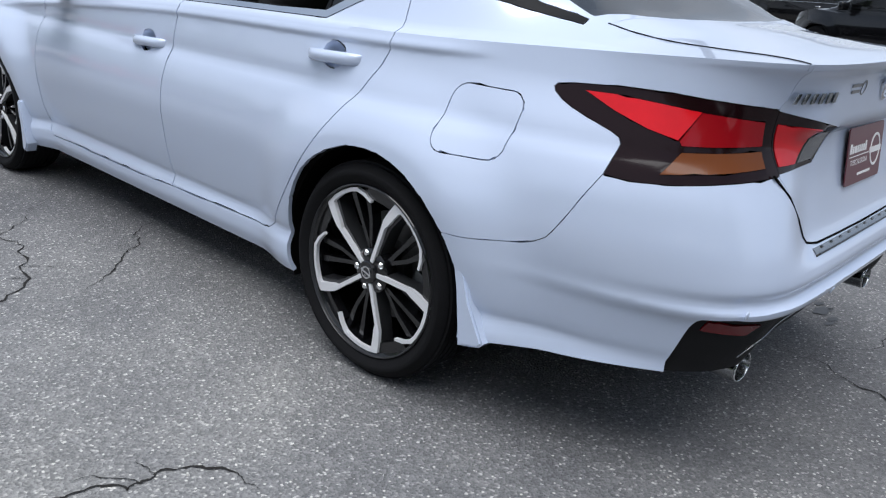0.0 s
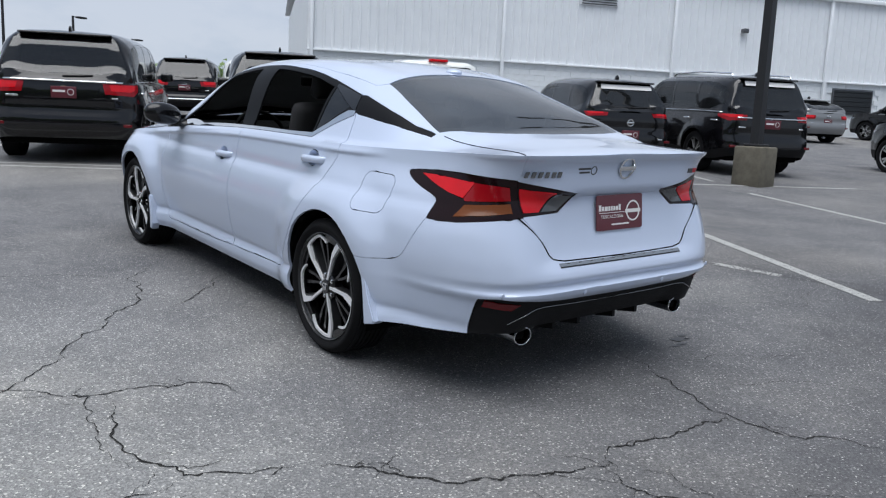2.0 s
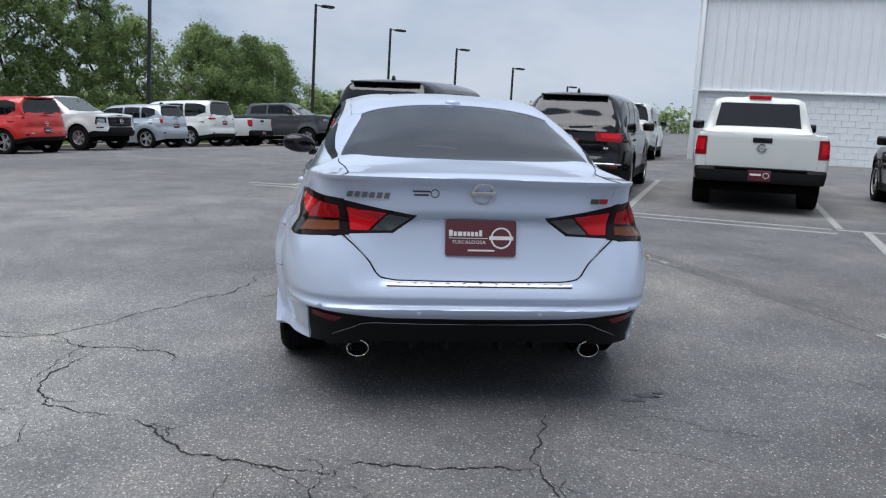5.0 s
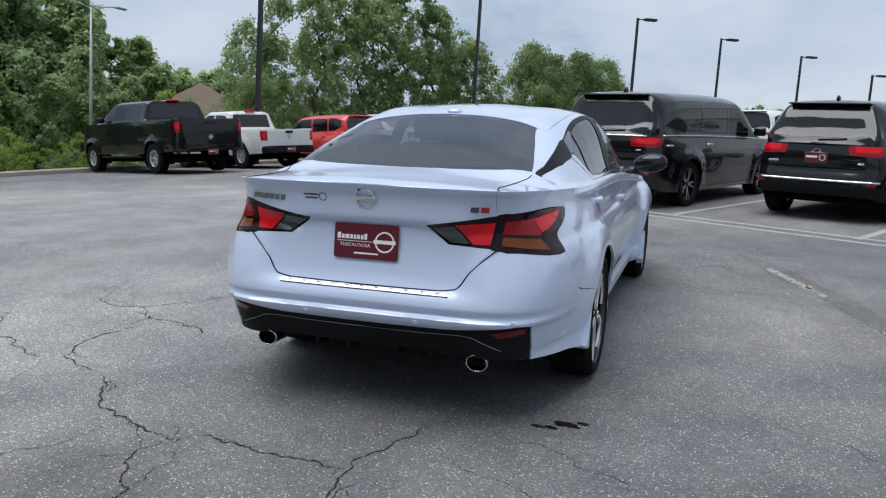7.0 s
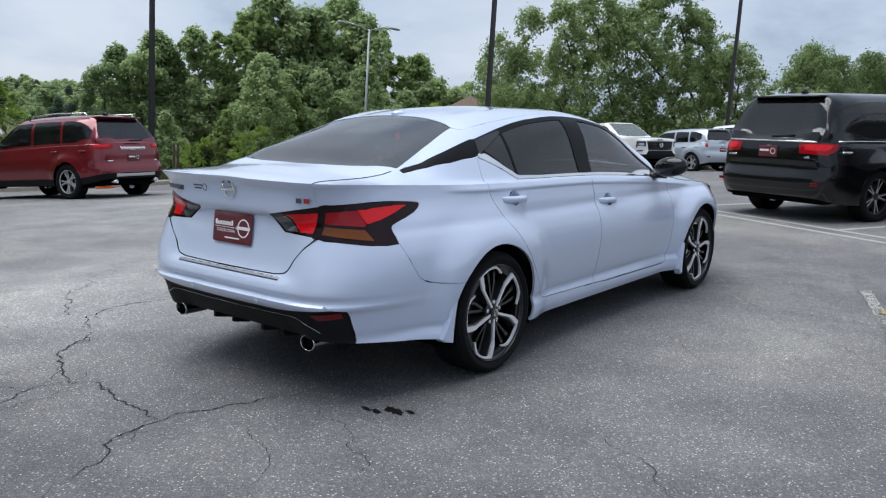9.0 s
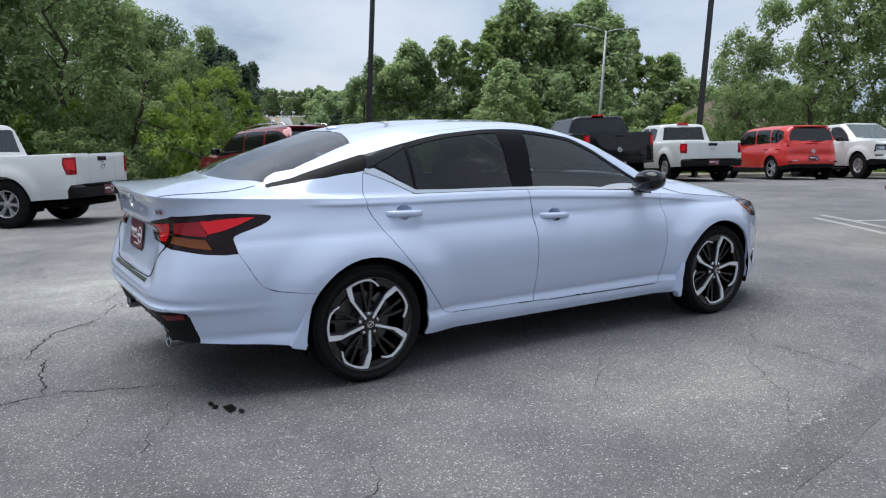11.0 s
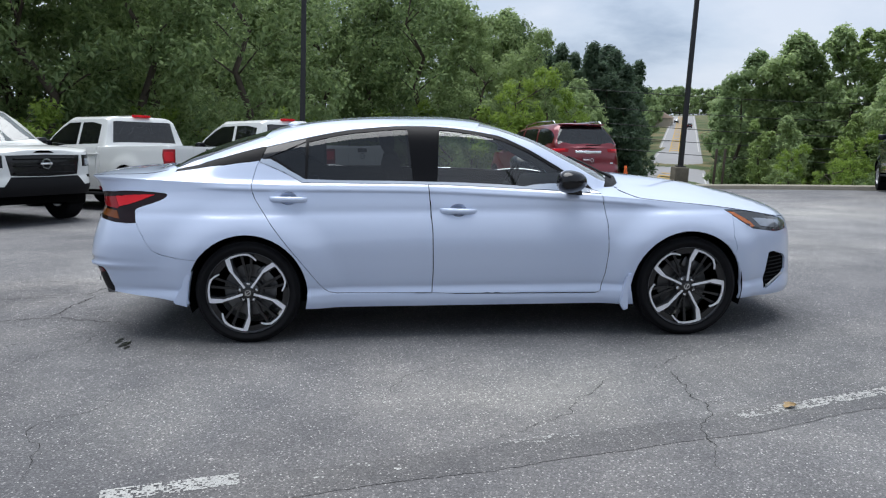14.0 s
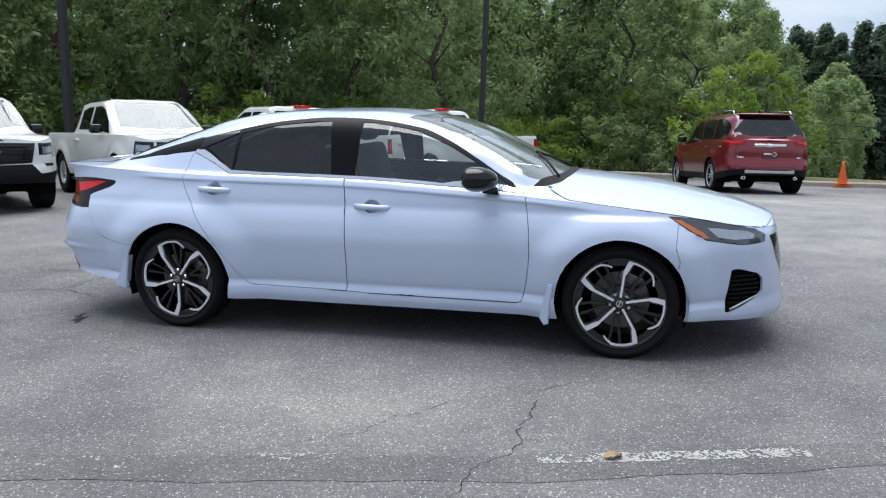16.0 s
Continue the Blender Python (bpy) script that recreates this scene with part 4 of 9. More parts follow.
def build_sedan():
    car = thing("sedan", LOT.copy(), "pearl blue-white four-door sedan with black alloy wheels on asphalt", "car")
    sh = Shell(SEDAN, levels=46)
    G, T = sh.ring, sh.top
    (ARCH, FDOOR, RDOOR, FUEL, LID, BUMPR, TAILO, TAILI, RED, AMBER, REDI, CLEARI, DIFF, REFL, BUMPF, HEAD, HAMB, FOG, GRILLE,
     SURR, FGL, RGL, QGL, CHR, CPAN, BPIL, WIND, REARG, HOOD, COWL, HLENS, ROOF, GARN, RED2, CUP, QTR) = range(1, 37)
    sp, mp, gp = sh.side_poly, sh.mix_poly, sh.glass_poly
    # flank
    G.region(mp([("x", -0.305, -0.1), ("x", -0.305, 0.542), ("x", -0.40, 0.550), ("x", -0.50, 0.565), ("x", -0.56, 0.581), ("x", -0.59, 0.598), ("x", -0.612, 0.626), ("x", -0.64, 0.67), ("x", -0.67, 0.722), ("x", -0.70, 0.770), ("x", -0.80, 0.78), ("r", 0.70, 0.80), ("r", 0.590, 0.802), ("r", 0.530, 0.750), ("r", 0.475, 0.693), ("r", 0.445, 0.645), ("r", 0.425, 0.628), ("r", 0.36, 0.617), ("r", 0.0, 0.614), ("r", 0.0, -0.1)]), BUMPR)
    G.region(mp([("r", 0.0, 0.614), ("r", 0.36, 0.617), ("r", 0.425, 0.628), ("r", 0.445, 0.645), ("r", 0.475, 0.693), ("r", 0.530, 0.750), ("r", 0.590, 0.802), ("r", 0.622, 0.90), ("r", 0.624, 0.945), ("r", 0.60, 0.97), ("r", 0.60, 1.2), ("r", 0.0, 1.2)]), LID)
    G.region(mp([("r", 0.580, 0.798), ("r", 0.612, 0.90), ("r", 0.614, 0.947), ("x", -0.90, 0.957), ("x", -0.82, 0.961), ("x", -0.70, 0.960), ("x", -0.56, 0.951), ("x", -0.515, 0.945), ("x", -0.507, 0.937), ("x", -0.513, 0.927), ("x", -0.535, 0.913), ("x", -0.57, 0.898), ("x", -0.69, 0.862), ("x", -0.714, 0.852), ("x", -0.722, 0.838), ("x", -0.700, 0.768), ("x", -0.78, 0.766), ("x", -0.87, 0.772), ("x", -0.97, 0.784)]), TAILO)
    G.region(mp([("x", -0.595, 0.9385), ("x", -0.68, 0.9405), ("x", -0.77, 0.936), ("x", -0.902, 0.928), ("x", -0.855, 0.864), ("x", -0.778, 0.879), ("x", -0.685, 0.906), ("x", -0.62, 0.930)]), RED, {TAILO})
    G.region(mp([("x", -0.903, 0.927), ("r", 0.655, 0.917), ("r", 0.643, 0.864), ("x", -0.866, 0.853), ("x", -0.858, 0.862)]), RED2, {TAILO})
    G.region(mp([("x", -0.868, 0.839), ("r", 0.645, 0.852), ("r", 0.637, 0.817), ("x", -0.829, 0.790)]), AMBER, {TAILO})
    G.region(mp([("r", 0.592, 0.802), ("r", 0.624, 0.90), ("r", 0.626, 0.945), ("r", 0.46, 0.920), ("r", 0.275, 0.889), ("r", 0.290, 0.872), ("r", 0.378, 0.810)]), TAILI, {LID})
    G.region(mp([("r", 0.578, 0.818), ("r", 0.604, 0.913), ("r", 0.410, 0.894), ("r", 0.492, 0.818)]), REDI, {TAILI})
    G.region(mp([("r", 0.478, 0.819), ("r", 0.402, 0.890), ("r", 0.300, 0.876), ("r", 0.388, 0.820)]), CLEARI, {TAILI})
    G.region(mp([("r", 0.0, 0.447), ("r", 0.40, 0.454), ("r", 0.58, 0.470), ("r", 0.70, 0.484), ("r", 0.765, 0.478), ("x", -0.952, 0.450), ("x", -0.922, 0.34), ("x", -0.922, 0.1), ("r", 0.0, 0.1)]), DIFF)
    G.region(mp([("r", 0.59, 0.448), ("r", 0.745, 0.466), ("r", 0.755, 0.440), ("r", 0.63, 0.424)]), REFL, {DIFF})
    G.region(mp([("x", 3.135, 0.90), ("x", 3.14, 0.80), ("x", 3.115, 0.66), ("x", 3.14, 0.58), ("x", 3.10, 0.4), ("x", 3.0, -0.1), ("f", 0.0, -0.1), ("f", 0.0, 1.2)]), BUMPF)
    G.region(mp([("x", 3.08, 0.822), ("x", 3.25, 0.806), ("x", 3.45, 0.772), ("x", 3.60, 0.738), ("x", 3.66, 0.70), ("x", 3.64, 0.665), ("x", 3.50, 0.66), ("x", 3.30, 0.692), ("x", 3.20, 0.745)]), HEAD)
    G.region(mp([("x", 3.10, 0.812), ("x", 3.15, 0.804), ("x", 3.27, 0.742), ("x", 3.31, 0.705), ("x", 3.28, 0.702), ("x", 3.21, 0.745)]), HAMB, {HEAD})
    G.region(mp([("x", 3.30, 0.762), ("x", 3.42, 0.750), ("x", 3.54, 0.734), ("x", 3.585, 0.712), ("x", 3.575, 0.690), ("x", 3.46, 0.690), ("x", 3.36, 0.706)]), HLENS, {HEAD})
    G.region(mp([("x", 3.445, 0.522), ("x", 3.49, 0.524), ("x", 3.60, 0.488), ("x", 3.628, 0.455), ("x", 3.632, 0.385), ("x", 3.61, 0.355), ("x", 3.445, 0.274), ("x", 3.425, 0.284)]), FOG)
    G.region(mp([("f", 0.0, 0.715), ("f", 0.56, 0.690), ("f", 0.52, 0.56), ("f", 0.36, 0.36), ("f", 0.0, 0.34)]), GRILLE)
    G.region(sp([(1.163, 0.300), (1.30, 0.293), (2.235, 0.287), (2.262, 0.30), (2.290, 0.42), (2.306, 0.57), (2.297, 0.74), (2.272, 0.90), (2.268, 1.3), (1.146, 1.3), (1.148, 0.982), (1.170, 0.70), (1.172, 0.45)]), FDOOR)
    G.region(sp([(1.163, 0.300), (1.172, 0.45), (1.170, 0.70), (1.148, 0.982), (1.146, 1.3), (0.03, 1.3), (0.031, 1.003), (0.038, 0.95), (0.058, 0.905), (0.10, 0.84), (0.17, 0.742), (0.254, 0.632), (0.35, 0.505), (0.44, 0.385), (0.475, 0.340), (0.51, 0.318), (0.56, 0.309)]), RDOOR)
    fuel = []
    for cx, cz, a0 in ((-0.262, 0.868, 0), (-0.398, 0.868, 90), (-0.383, 0.784, 180), (-0.254, 0.780, 270)):
        fuel += [(cx + 0.045 * math.cos(radians(a0 + 18 * k)), cz + 0.042 * math.sin(radians(a0 + 18 * k))) for k in range(6)]
    fuel_poly = sp(fuel)
    G.region(sp(circle(HUB_R, HUB_Z, 0.372)), ARCH)
    G.region(sp(circle(HUB_F, HUB_Z, 0.368)), ARCH)
    # top
    rail = lambda pts: gp(pts)
    T.region([(1.146, -0.1), (1.146, 1.0), (2.268, 1.0), (2.268, -0.1)], FDOOR)
    T.region([(1.146, -0.1), (1.146, 1.0), (0.35, 1.0)] + rail([(0.078, 1.150), (0.058, 1.12), (0.035, 1.03)]) + [(0.03, -0.1)], RDOOR)
    T.region([(2.268, 0.95), (1.13, 1.0), (0.35, 1.0)] + rail([(0.080, 1.150), (0.096, 1.190), (0.112, 1.230), (0.20, 1.250), (0.30, 1.272), (0.40, 1.293), (0.55, 1.322), (0.70, 1.341), (0.86, 1.355), (1.02, 1.361), (1.2, 1.356), (1.38, 1.338), (1.56, 1.307), (1.68, 1.27), (1.80, 1.213), (1.98, 1.107), (2.18, 0.99)]), SURR)
    T.region(rail([(1.225, 1.336), (1.38, 1.318), (1.545, 1.290), (1.66, 1.253), (1.78, 1.200), (1.95, 1.103), (2.10, 1.018), (2.165, 0.975), (2.15, 0.962)]) + rail([(1.77, 0.982), (1.205, 1.010)]), FGL)
    T.region(rail([(0.385, 1.264), (0.55, 1.300), (0.70, 1.321), (0.86, 1.335), (1.015, 1.341), (1.050, 1.016), (0.378, 1.030)]), RGL)
    T.region(rail([(0.150, 1.172), (0.365, 1.262), (0.362, 1.034), (0.352, 1.034)]), QGL)
    T.region(rail([(0.086, 1.152), (0.100, 1.190), (0.116, 1.226), (0.20, 1.245), (0.365, 1.277), (0.365, 1.264), (0.150, 1.174)]), QTR)
    T.region([(x, sh.w_of(x, float(sh.line["Bz"](x)) + 0.001)) for x in (2.25, 1.77, 1.13, 0.6, 0.35)] + rail([(0.080, 1.134), (0.078, 1.156), (0.14, 1.155), (0.27, 1.082), (0.365, 1.030)]) + [(x, sh.w_of(x, float(sh.line["Bz"](x)) + 0.016)) for x in (0.6, 1.13, 1.77, 2.25)], CHR)
    T.region(rail([(-0.47, 1.076), (-0.43, 1.081), (-0.3, 1.099), (-0.18, 1.115), (0.03, 1.139), (0.082, 1.150), (0.096, 1.190), (0.114, 1.231)]) + [(0.09, 2.0), (-0.15, 2.0), (-0.33, 2.06), (-0.45, 2.55), (-0.468, 2.55)], CPAN)
    T.region([(1.555, 5.1), (1.535, 4.0), (1.49, 3.02), (2.33, 3.02), (2.40, 3.6), (2.435, 4.2), (2.45, 5.1)], WIND)
    T.region([(0.155, 5.1), (0.14, 4.0), (0.085, 3.02), (-0.47, 3.02), (-0.535, 3.5), (-0.565, 4.2), (-0.575, 5.1)], REARG)
    T.region([(2.33, 3.02), (2.40, 3.6), (2.435, 4.2), (2.45, 5.1), (2.50, 5.1), (2.485, 4.0), (2.44, 3.1), (2.37, 2.3), (2.30, 2.25)], COWL)
    T.region([(2.37, 2.3), (2.44, 3.1), (2.485, 4.0), (2.50, 5.1), (3.70, 5.1), (3.695, 3.0), (3.60, 0.08), (3.3, 0.08), (3.0, 0.12), (2.7, 0.3), (2.52, 0.8)], HOOD)
    T.region([(-0.585, 5.1), (-0.575, 4.2), (-0.54, 3.3), (-0.52, 2.85), (-0.58, 2.5), (-0.70, 2.2), (-0.90, 1.98), (-0.95, 1.72), (-0.98, 1.40), (-0.998, 1.06), (-1.007, -0.1), (-1.2, -0.1), (-1.2, 5.1)], LID)
    T.region([(1.47, 2.42), (1.2, 2.42), (0.5, 2.42), (0.12, 2.6), (0.085, 3.02), (0.14, 4.0), (0.155, 5.1), (1.555, 5.1), (1.535, 4.0), (1.49, 3.02)], ROOF)
    G.region(fuel_poly, FUEL, {0})
    for x, z in ((0.262, 0.914), (1.335, 0.832)):
        G.region(sp([(x + 0.050 * math.cos(0.35 * k), z + 0.038 * math.sin(0.35 * k)) for k in range(18)]), CUP, {FDOOR, RDOOR})
    sh.bake()

    def skin(name, ids, mat, side="both", label="", gap=0.0022, deep=0.014, lift=0.0, parent=None, weld=0.004):
        b = sh.take(ids, side, weld)
        return part(name, panel(b, gap, deep, lift), mat, parent or car, label, sharp=38)

    shell = merged(sh.take({0}, "left"), sh.take({0, FUEL}, "right"))
    bmesh.ops.remove_doubles(shell, verts=[v for v in shell.verts if abs(v.co.y) < 0.001], dist=0.0005)
    part("body", panel(shell, 0.0010), PAINT, car, "pearl blue-white painted body shell", sharp=38)
    skin("roof", {ROOF}, PAINT, label="pearl blue-white roof skin", gap=0.001)
    skin("hood", {HOOD}, PAINT, label="pearl blue-white hood", gap=0.003)
    skin("cowl", {COWL}, TRIM_BLACK, label="black cowl grille", gap=0, deep=0)
    lid = skin("trunk_lid", {LID}, PAINT, label="pearl blue-white trunk lid with a small lip", gap=0.0, deep=0.0035, weld=0.0002)
    skin("rear_bumper", {BUMPR}, PAINT, label="pearl blue-white rear bumper", gap=0.0012)
    skin("front_bumper", {BUMPF}, PAINT, label="pearl blue-white front bumper")
    skin("rear_valance", {DIFF}, TRIM_BLACK, label="black textured rear valance", gap=0.001, lift=-0.008)
    skin("grille", {GRILLE}, GLOSS_BLACK, label="black front grille", gap=0.001, lift=-0.012)
    skin("windscreen", {WIND}, SKYLIT_GLASS, label="clear windscreen", gap=0.001, deep=0, lift=-0.003)
    skin("rear_window", {REARG}, REAR_GLASS, label="dark tinted rear window", gap=0.001, deep=0, lift=-0.003)
    doors = {}
    for side, word in (("left", "left"), ("right", "right")):
        for ident, name in ((FDOOR, "front_door"), (RDOOR, "rear_door")):
            doors[name, side] = skin(name, {ident}, PAINT, side, "pearl blue-white " + name.replace("_", " "), gap=0.0028)
        if side == "left":
            skin("fuel_door", {FUEL}, PAINT, side, "pearl blue-white fuel door", gap=0.0022, deep=0.01)
        skin("window_surround", {SURR}, SATIN_BLACK, side, "gloss black window surround", gap=0, deep=0.012, lift=-0.002)
        skin("pillar_panel", {CPAN}, SATIN_BLACK, side, "gloss black pillar panel", gap=0.001, lift=0.001)
        skin("chrome_strip", {CHR}, CHROME, side, "chrome belt strip", gap=0.0, deep=0.006, lift=0.002)
        if side == "right":
            skin("front_door_glass", {FGL}, SIDE_GLASS, side, "tinted door glass", gap=0, deep=0, lift=-0.006)
            skin("rear_door_glass", {RGL}, DARK_GLASS, side, "dark tinted door glass", gap=0, deep=0, lift=-0.006)
        skin("window_corner", {QTR}, BLACK_PAINT, side, "gloss black window corner", gap=0.0005, lift=0.001)
        skin("quarter_glass", {QGL}, DARK_GLASS, side, "dark quarter glass", gap=0, deep=0, lift=-0.005)
        lamp = skin("tail_lamp", {TAILO}, DARK_LENS, side, "smoked black tail lamp housing", gap=0.001, lift=-0.001)
        skin("red_lens", {RED}, RED_LENS, side, "red tail lamp lens", gap=0.0, deep=0.008, lift=0.001, parent=lamp)
        skin("rear_lens", {RED2}, TAIL_RED, side, "deep red stop lens", gap=0.0, deep=0.008, lift=0.0005, parent=lamp)
        skin("amber_lens", {AMBER}, AMBER_DARK, side, "amber turn lens", gap=0.0, deep=0.008, lift=0.001, parent=lamp)
        inner = skin("lid_lamp", {TAILI}, DARK_LENS, side, "smoked black lid lamp housing", gap=0.001, lift=-0.001)
        skin("red_lens", {REDI}, RED_LENS, side, "red lid lamp lens", gap=0.0, deep=0.008, lift=0.001, parent=inner)
        skin("clear_lens", {CLEARI}, HEAD_DARK, side, "smoked clear reversing lens", gap=0.0, deep=0.008, lift=0.001, parent=inner)
        skin("reflector", {REFL}, REFLECTOR, side, "deep red reflector", gap=0.0, deep=0.006, lift=-0.004)
        head = skin("headlamp", {HEAD}, HEAD_DARK, side, "clear headlamp with dark inside", gap=0.001)
        skin("clear_lens", {HLENS}, CLEAR_LENS, side, "bright lamp reflector", gap=0.0, deep=0.008, lift=0.001, parent=head)
        skin("amber_marker", {HAMB}, AMBER_LENS, side, "amber corner marker", gap=0.0, deep=0.008, lift=0.001, parent=head)
        intake = skin("fog_intake", {FOG}, SATIN_BLACK, side, "black corner intake", gap=0.001, lift=-0.022)
        sg = 1 if side == "left" else -1
        for k in range(7):
            z = 0.325 + 0.026 * k
            xs = np.linspace(3.445, 3.612 - 0.012 * max(0, k - 4), 7)
            ss = np.array([sh.sx(x) for x in xs])
            P = sh.ring_at(ss, np.array([sh.level(q, z) for q in ss]))
            part("slat", tube_bm([(p[0] - 0.004, sg * (p[1] - 0.014), p[2]) for p in P], 0.0045, 5), TRIM_BLACK, intake)
        xs = np.linspace(3.45, 3.605, 7)
        ss = np.array([sh.sx(x) for x in xs])
        P = sh.ring_at(ss, np.array([sh.level(q, 0.292 + (x - 3.45) * 0.42) for q, x in zip(ss, xs)]))
        part("intake_lip", tube_bm([(p[0], sg * (p[1] - 0.004), p[2]) for p in P], 0.006, 6), SILVER_RIM, intake, "bright lower lip")
    inner = shrink(sh.take({0, HOOD, LID, BUMPR, BUMPF, DIFF, GRILLE, FDOOR, RDOOR, FUEL, TAILO, TAILI, RED, RED2, AMBER, REDI, CLEARI, REFL, HEAD, HLENS, HAMB, FOG, ROOF, COWL, CPAN, CHR}), 0.02, -0.5, 3.2)
    part("inner_shell", inner, CAVITY, car, "dark inner body structure")
    sgn = {"left": 1, "right": -1}
    # underside and wheel houses
    part("underbody", box_bm(-0.45, 3.45, -0.66, 0.66, 0.22, 0.28, 0.02), CAVITY, car, "dark underbody")
    for x in (HUB_R, HUB_F):
        for s in (1, -1):
            part("wheel_house", well_bm(x, HUB_Z, 0.376, s * 0.60, s * 0.885), CAVITY, car, "dark wheel house liner")
    # shade in the gap along the hood's edge, drawn as a dark tube
    for s in (1, -1):
        P = sh.top_at(np.array([2.40, 2.46, 2.52, 2.60, 2.70, 2.85, 3.0, 3.15, 3.3, 3.45, 3.58]), np.array([1.9, 1.35, 0.8, 0.54, 0.3, 0.2, 0.12, 0.10, 0.08, 0.08, 0.08]))
        part("hood_seal", tube_bm([(p[0], s * p[1], p[2] - 0.0005) for p in P], 0.0032, 6), CAVITY, car, "dark gap beside the hood")
    # mud flaps
    for s in (1, -1):
        for x, zt, wide, outer in ((-0.385, 0.47, 0.10, 0.908), (2.415, 0.42, 0.09, 0.930)):
            fl = bmesh.new()
            poly = [(2.375, 0.225), (2.402, 0.182), (2.428, 0.190), (2.432, 0.30), (2.448, 0.38), (2.45, 0.422), (2.425, 0.418), (2.405, 0.36)]
            if x < 0:
                poly = [(-0.462, 0.276), (-0.450, 0.262), (-0.378, 0.243), (-0.371, 0.30), (-0.356, 0.40), (-0.340, 0.466), (-0.366, 0.464), (-0.385, 0.440), (-0.405, 0.375)]
            to = Matrix(((1, 0, 0, 0), (0, 0, 1, 0), (0, 1, 0, 0), (0, 0, 0, 1)))
            b = prism_bm(poly, 0.05, None, to, 0.006)
            bmesh.ops.translate(b, verts=b.verts, vec=(0, outer - 0.045, 0))
            if s < 0:
                bmesh.ops.scale(b, vec=(1, -1, 1), verts=b.verts)
                bmesh.ops.reverse_faces(b, faces=b.faces)
            part("mud_flap", b, PAINT, car, "body-coloured mud flap", sharp=40)
    # handles
    for s, side in ((1, "left"), (-1, "right")):
        for x, z, owner in ((0.262, 0.908, "rear_door"), (1.335, 0.826, "front_door")):
            v = sh.level(sh.sx(x), z)
            y = float(sh.ring_at([sh.sx(x)], [v])[0, 1])
            b = bmesh.new()
            n = 14
            rings = []
            for i in range(n + 1):
                t = i / n
                u = 2 * t - 1
                px = x + 0.118 * u
                lift = 0.030 * (1 - abs(u) ** 3.5) + 0.002
                hh = 0.0165 * (1 - 0.25 * abs(u) ** 4) + 0.002
                zc = z - 0.004 * u
                ring = [(-0.012, 0), (-0.006, 0.9), (0.6, 1.0), (1.0, 0.45), (1.0, -0.45), (0.6, -1.0), (-0.006, -0.9)]
                rings.append([b.verts.new((px, s * (y + (lift * a if a > 0 else a)), zc + hh * c)) for a, c in ring])
            for p, q in zip(rings, rings[1:]):
                for k in range(len(p)):
                    b.faces.new((p[k], p[(k + 1) % len(p)], q[(k + 1) % len(p)], q[k]))
            b.faces.new(rings[0])
            b.faces.new(rings[-1])
            bmesh.ops.recalc_face_normals(b, faces=b.faces)
            part("handle", b, PAINT, doors[owner, side], "body-coloured pull handle")
            cup = bmesh.new()
            m = 18
            ring = [cup.verts.new((x + 0.0515 * math.cos(a), s * (y - 0.0005 - 0.10 * max(0.0, math.sin(a)) * 0.05), z + 0.006 + 0.0395 * math.sin(a))) for a in (2 * math.pi * k / m for k in range(m))]
            low = [cup.verts.new((x + 0.034 * math.cos(a), s * (y - 0.030), z + 0.004 + 0.024 * math.sin(a))) for a in (2 * math.pi * k / m for k in range(m))]
            for k in range(m):
                cup.faces.new((ring[k], ring[(k + 1) % m], low[(k + 1) % m], low[k]))
            cup.faces.new(low)
            part("handle_recess", cup, PAINT, doors[owner, side], "shaded handle recess")
    # mirrors
    for s in (1, -1):
        b = bmesh.new()
        bmesh.ops.create_uvsphere(b, u_segments=24, v_segments=14, radius=1)
        for v in b.verts:
            x, y, z = v.co
            f = 1 if x > 0 else 0.55
            v.co = Vector((2.005 + 0.125 * x * f - 0.02 * y, s * (0.972 + 0.125 * y), 1.014 + (0.076 if z > 0 else 0.066) * math.copysign(abs(z) ** 0.8, z) + 0.012 * y))
        if s < 0:
            bmesh.ops.reverse_faces(b, faces=b.faces)
        mir = part("mirror", b, GLOSS_BLACK, car, "gloss black door mirror")
        b = prism_bm([(2.03, 0.935), (2.12, 0.925), (2.11, 0.965), (2.04, 0.985)], 0.10, None, Matrix(((1, 0, 0, 0), (0, 0, s, s * 0.80), (0, 1, 0, 0), (0, 0, 0, 1))))
        bmesh.ops.recalc_face_normals(b, faces=b.faces)
        part("mirror_stalk", b, GLOSS_BLACK, mir)
    # tail details
    def tail_x(y, z):
        s = sh.sr(abs(y))
        return float(sh.ring_at([s], [sh.level(s, z)])[0, 0])

    def on_tail(y, z, off=0.003, lean=90.0, yaw=0.0):
        """A place on the tail whose own x runs to the car's right and own y up."""
        sl = (tail_x(y, z + 0.03) - tail_x(y, z - 0.03)) / 0.06
        n = math.hypot(1, sl)
        return Matrix.Translation((tail_x(y, z) - off, y, z)) @ Matrix(((0, sl / n, -1 / n, 0), (-1, 0, 0, 0), (0, 1 / n, sl / n, 0), (0, 0, 0, 1)))

    def on_lid(name, b, mat, m, label, parent=car):
        bmesh.ops.transform(b, matrix=m, verts=b.verts)
        return part(name, b, mat, parent, label, sharp=30)

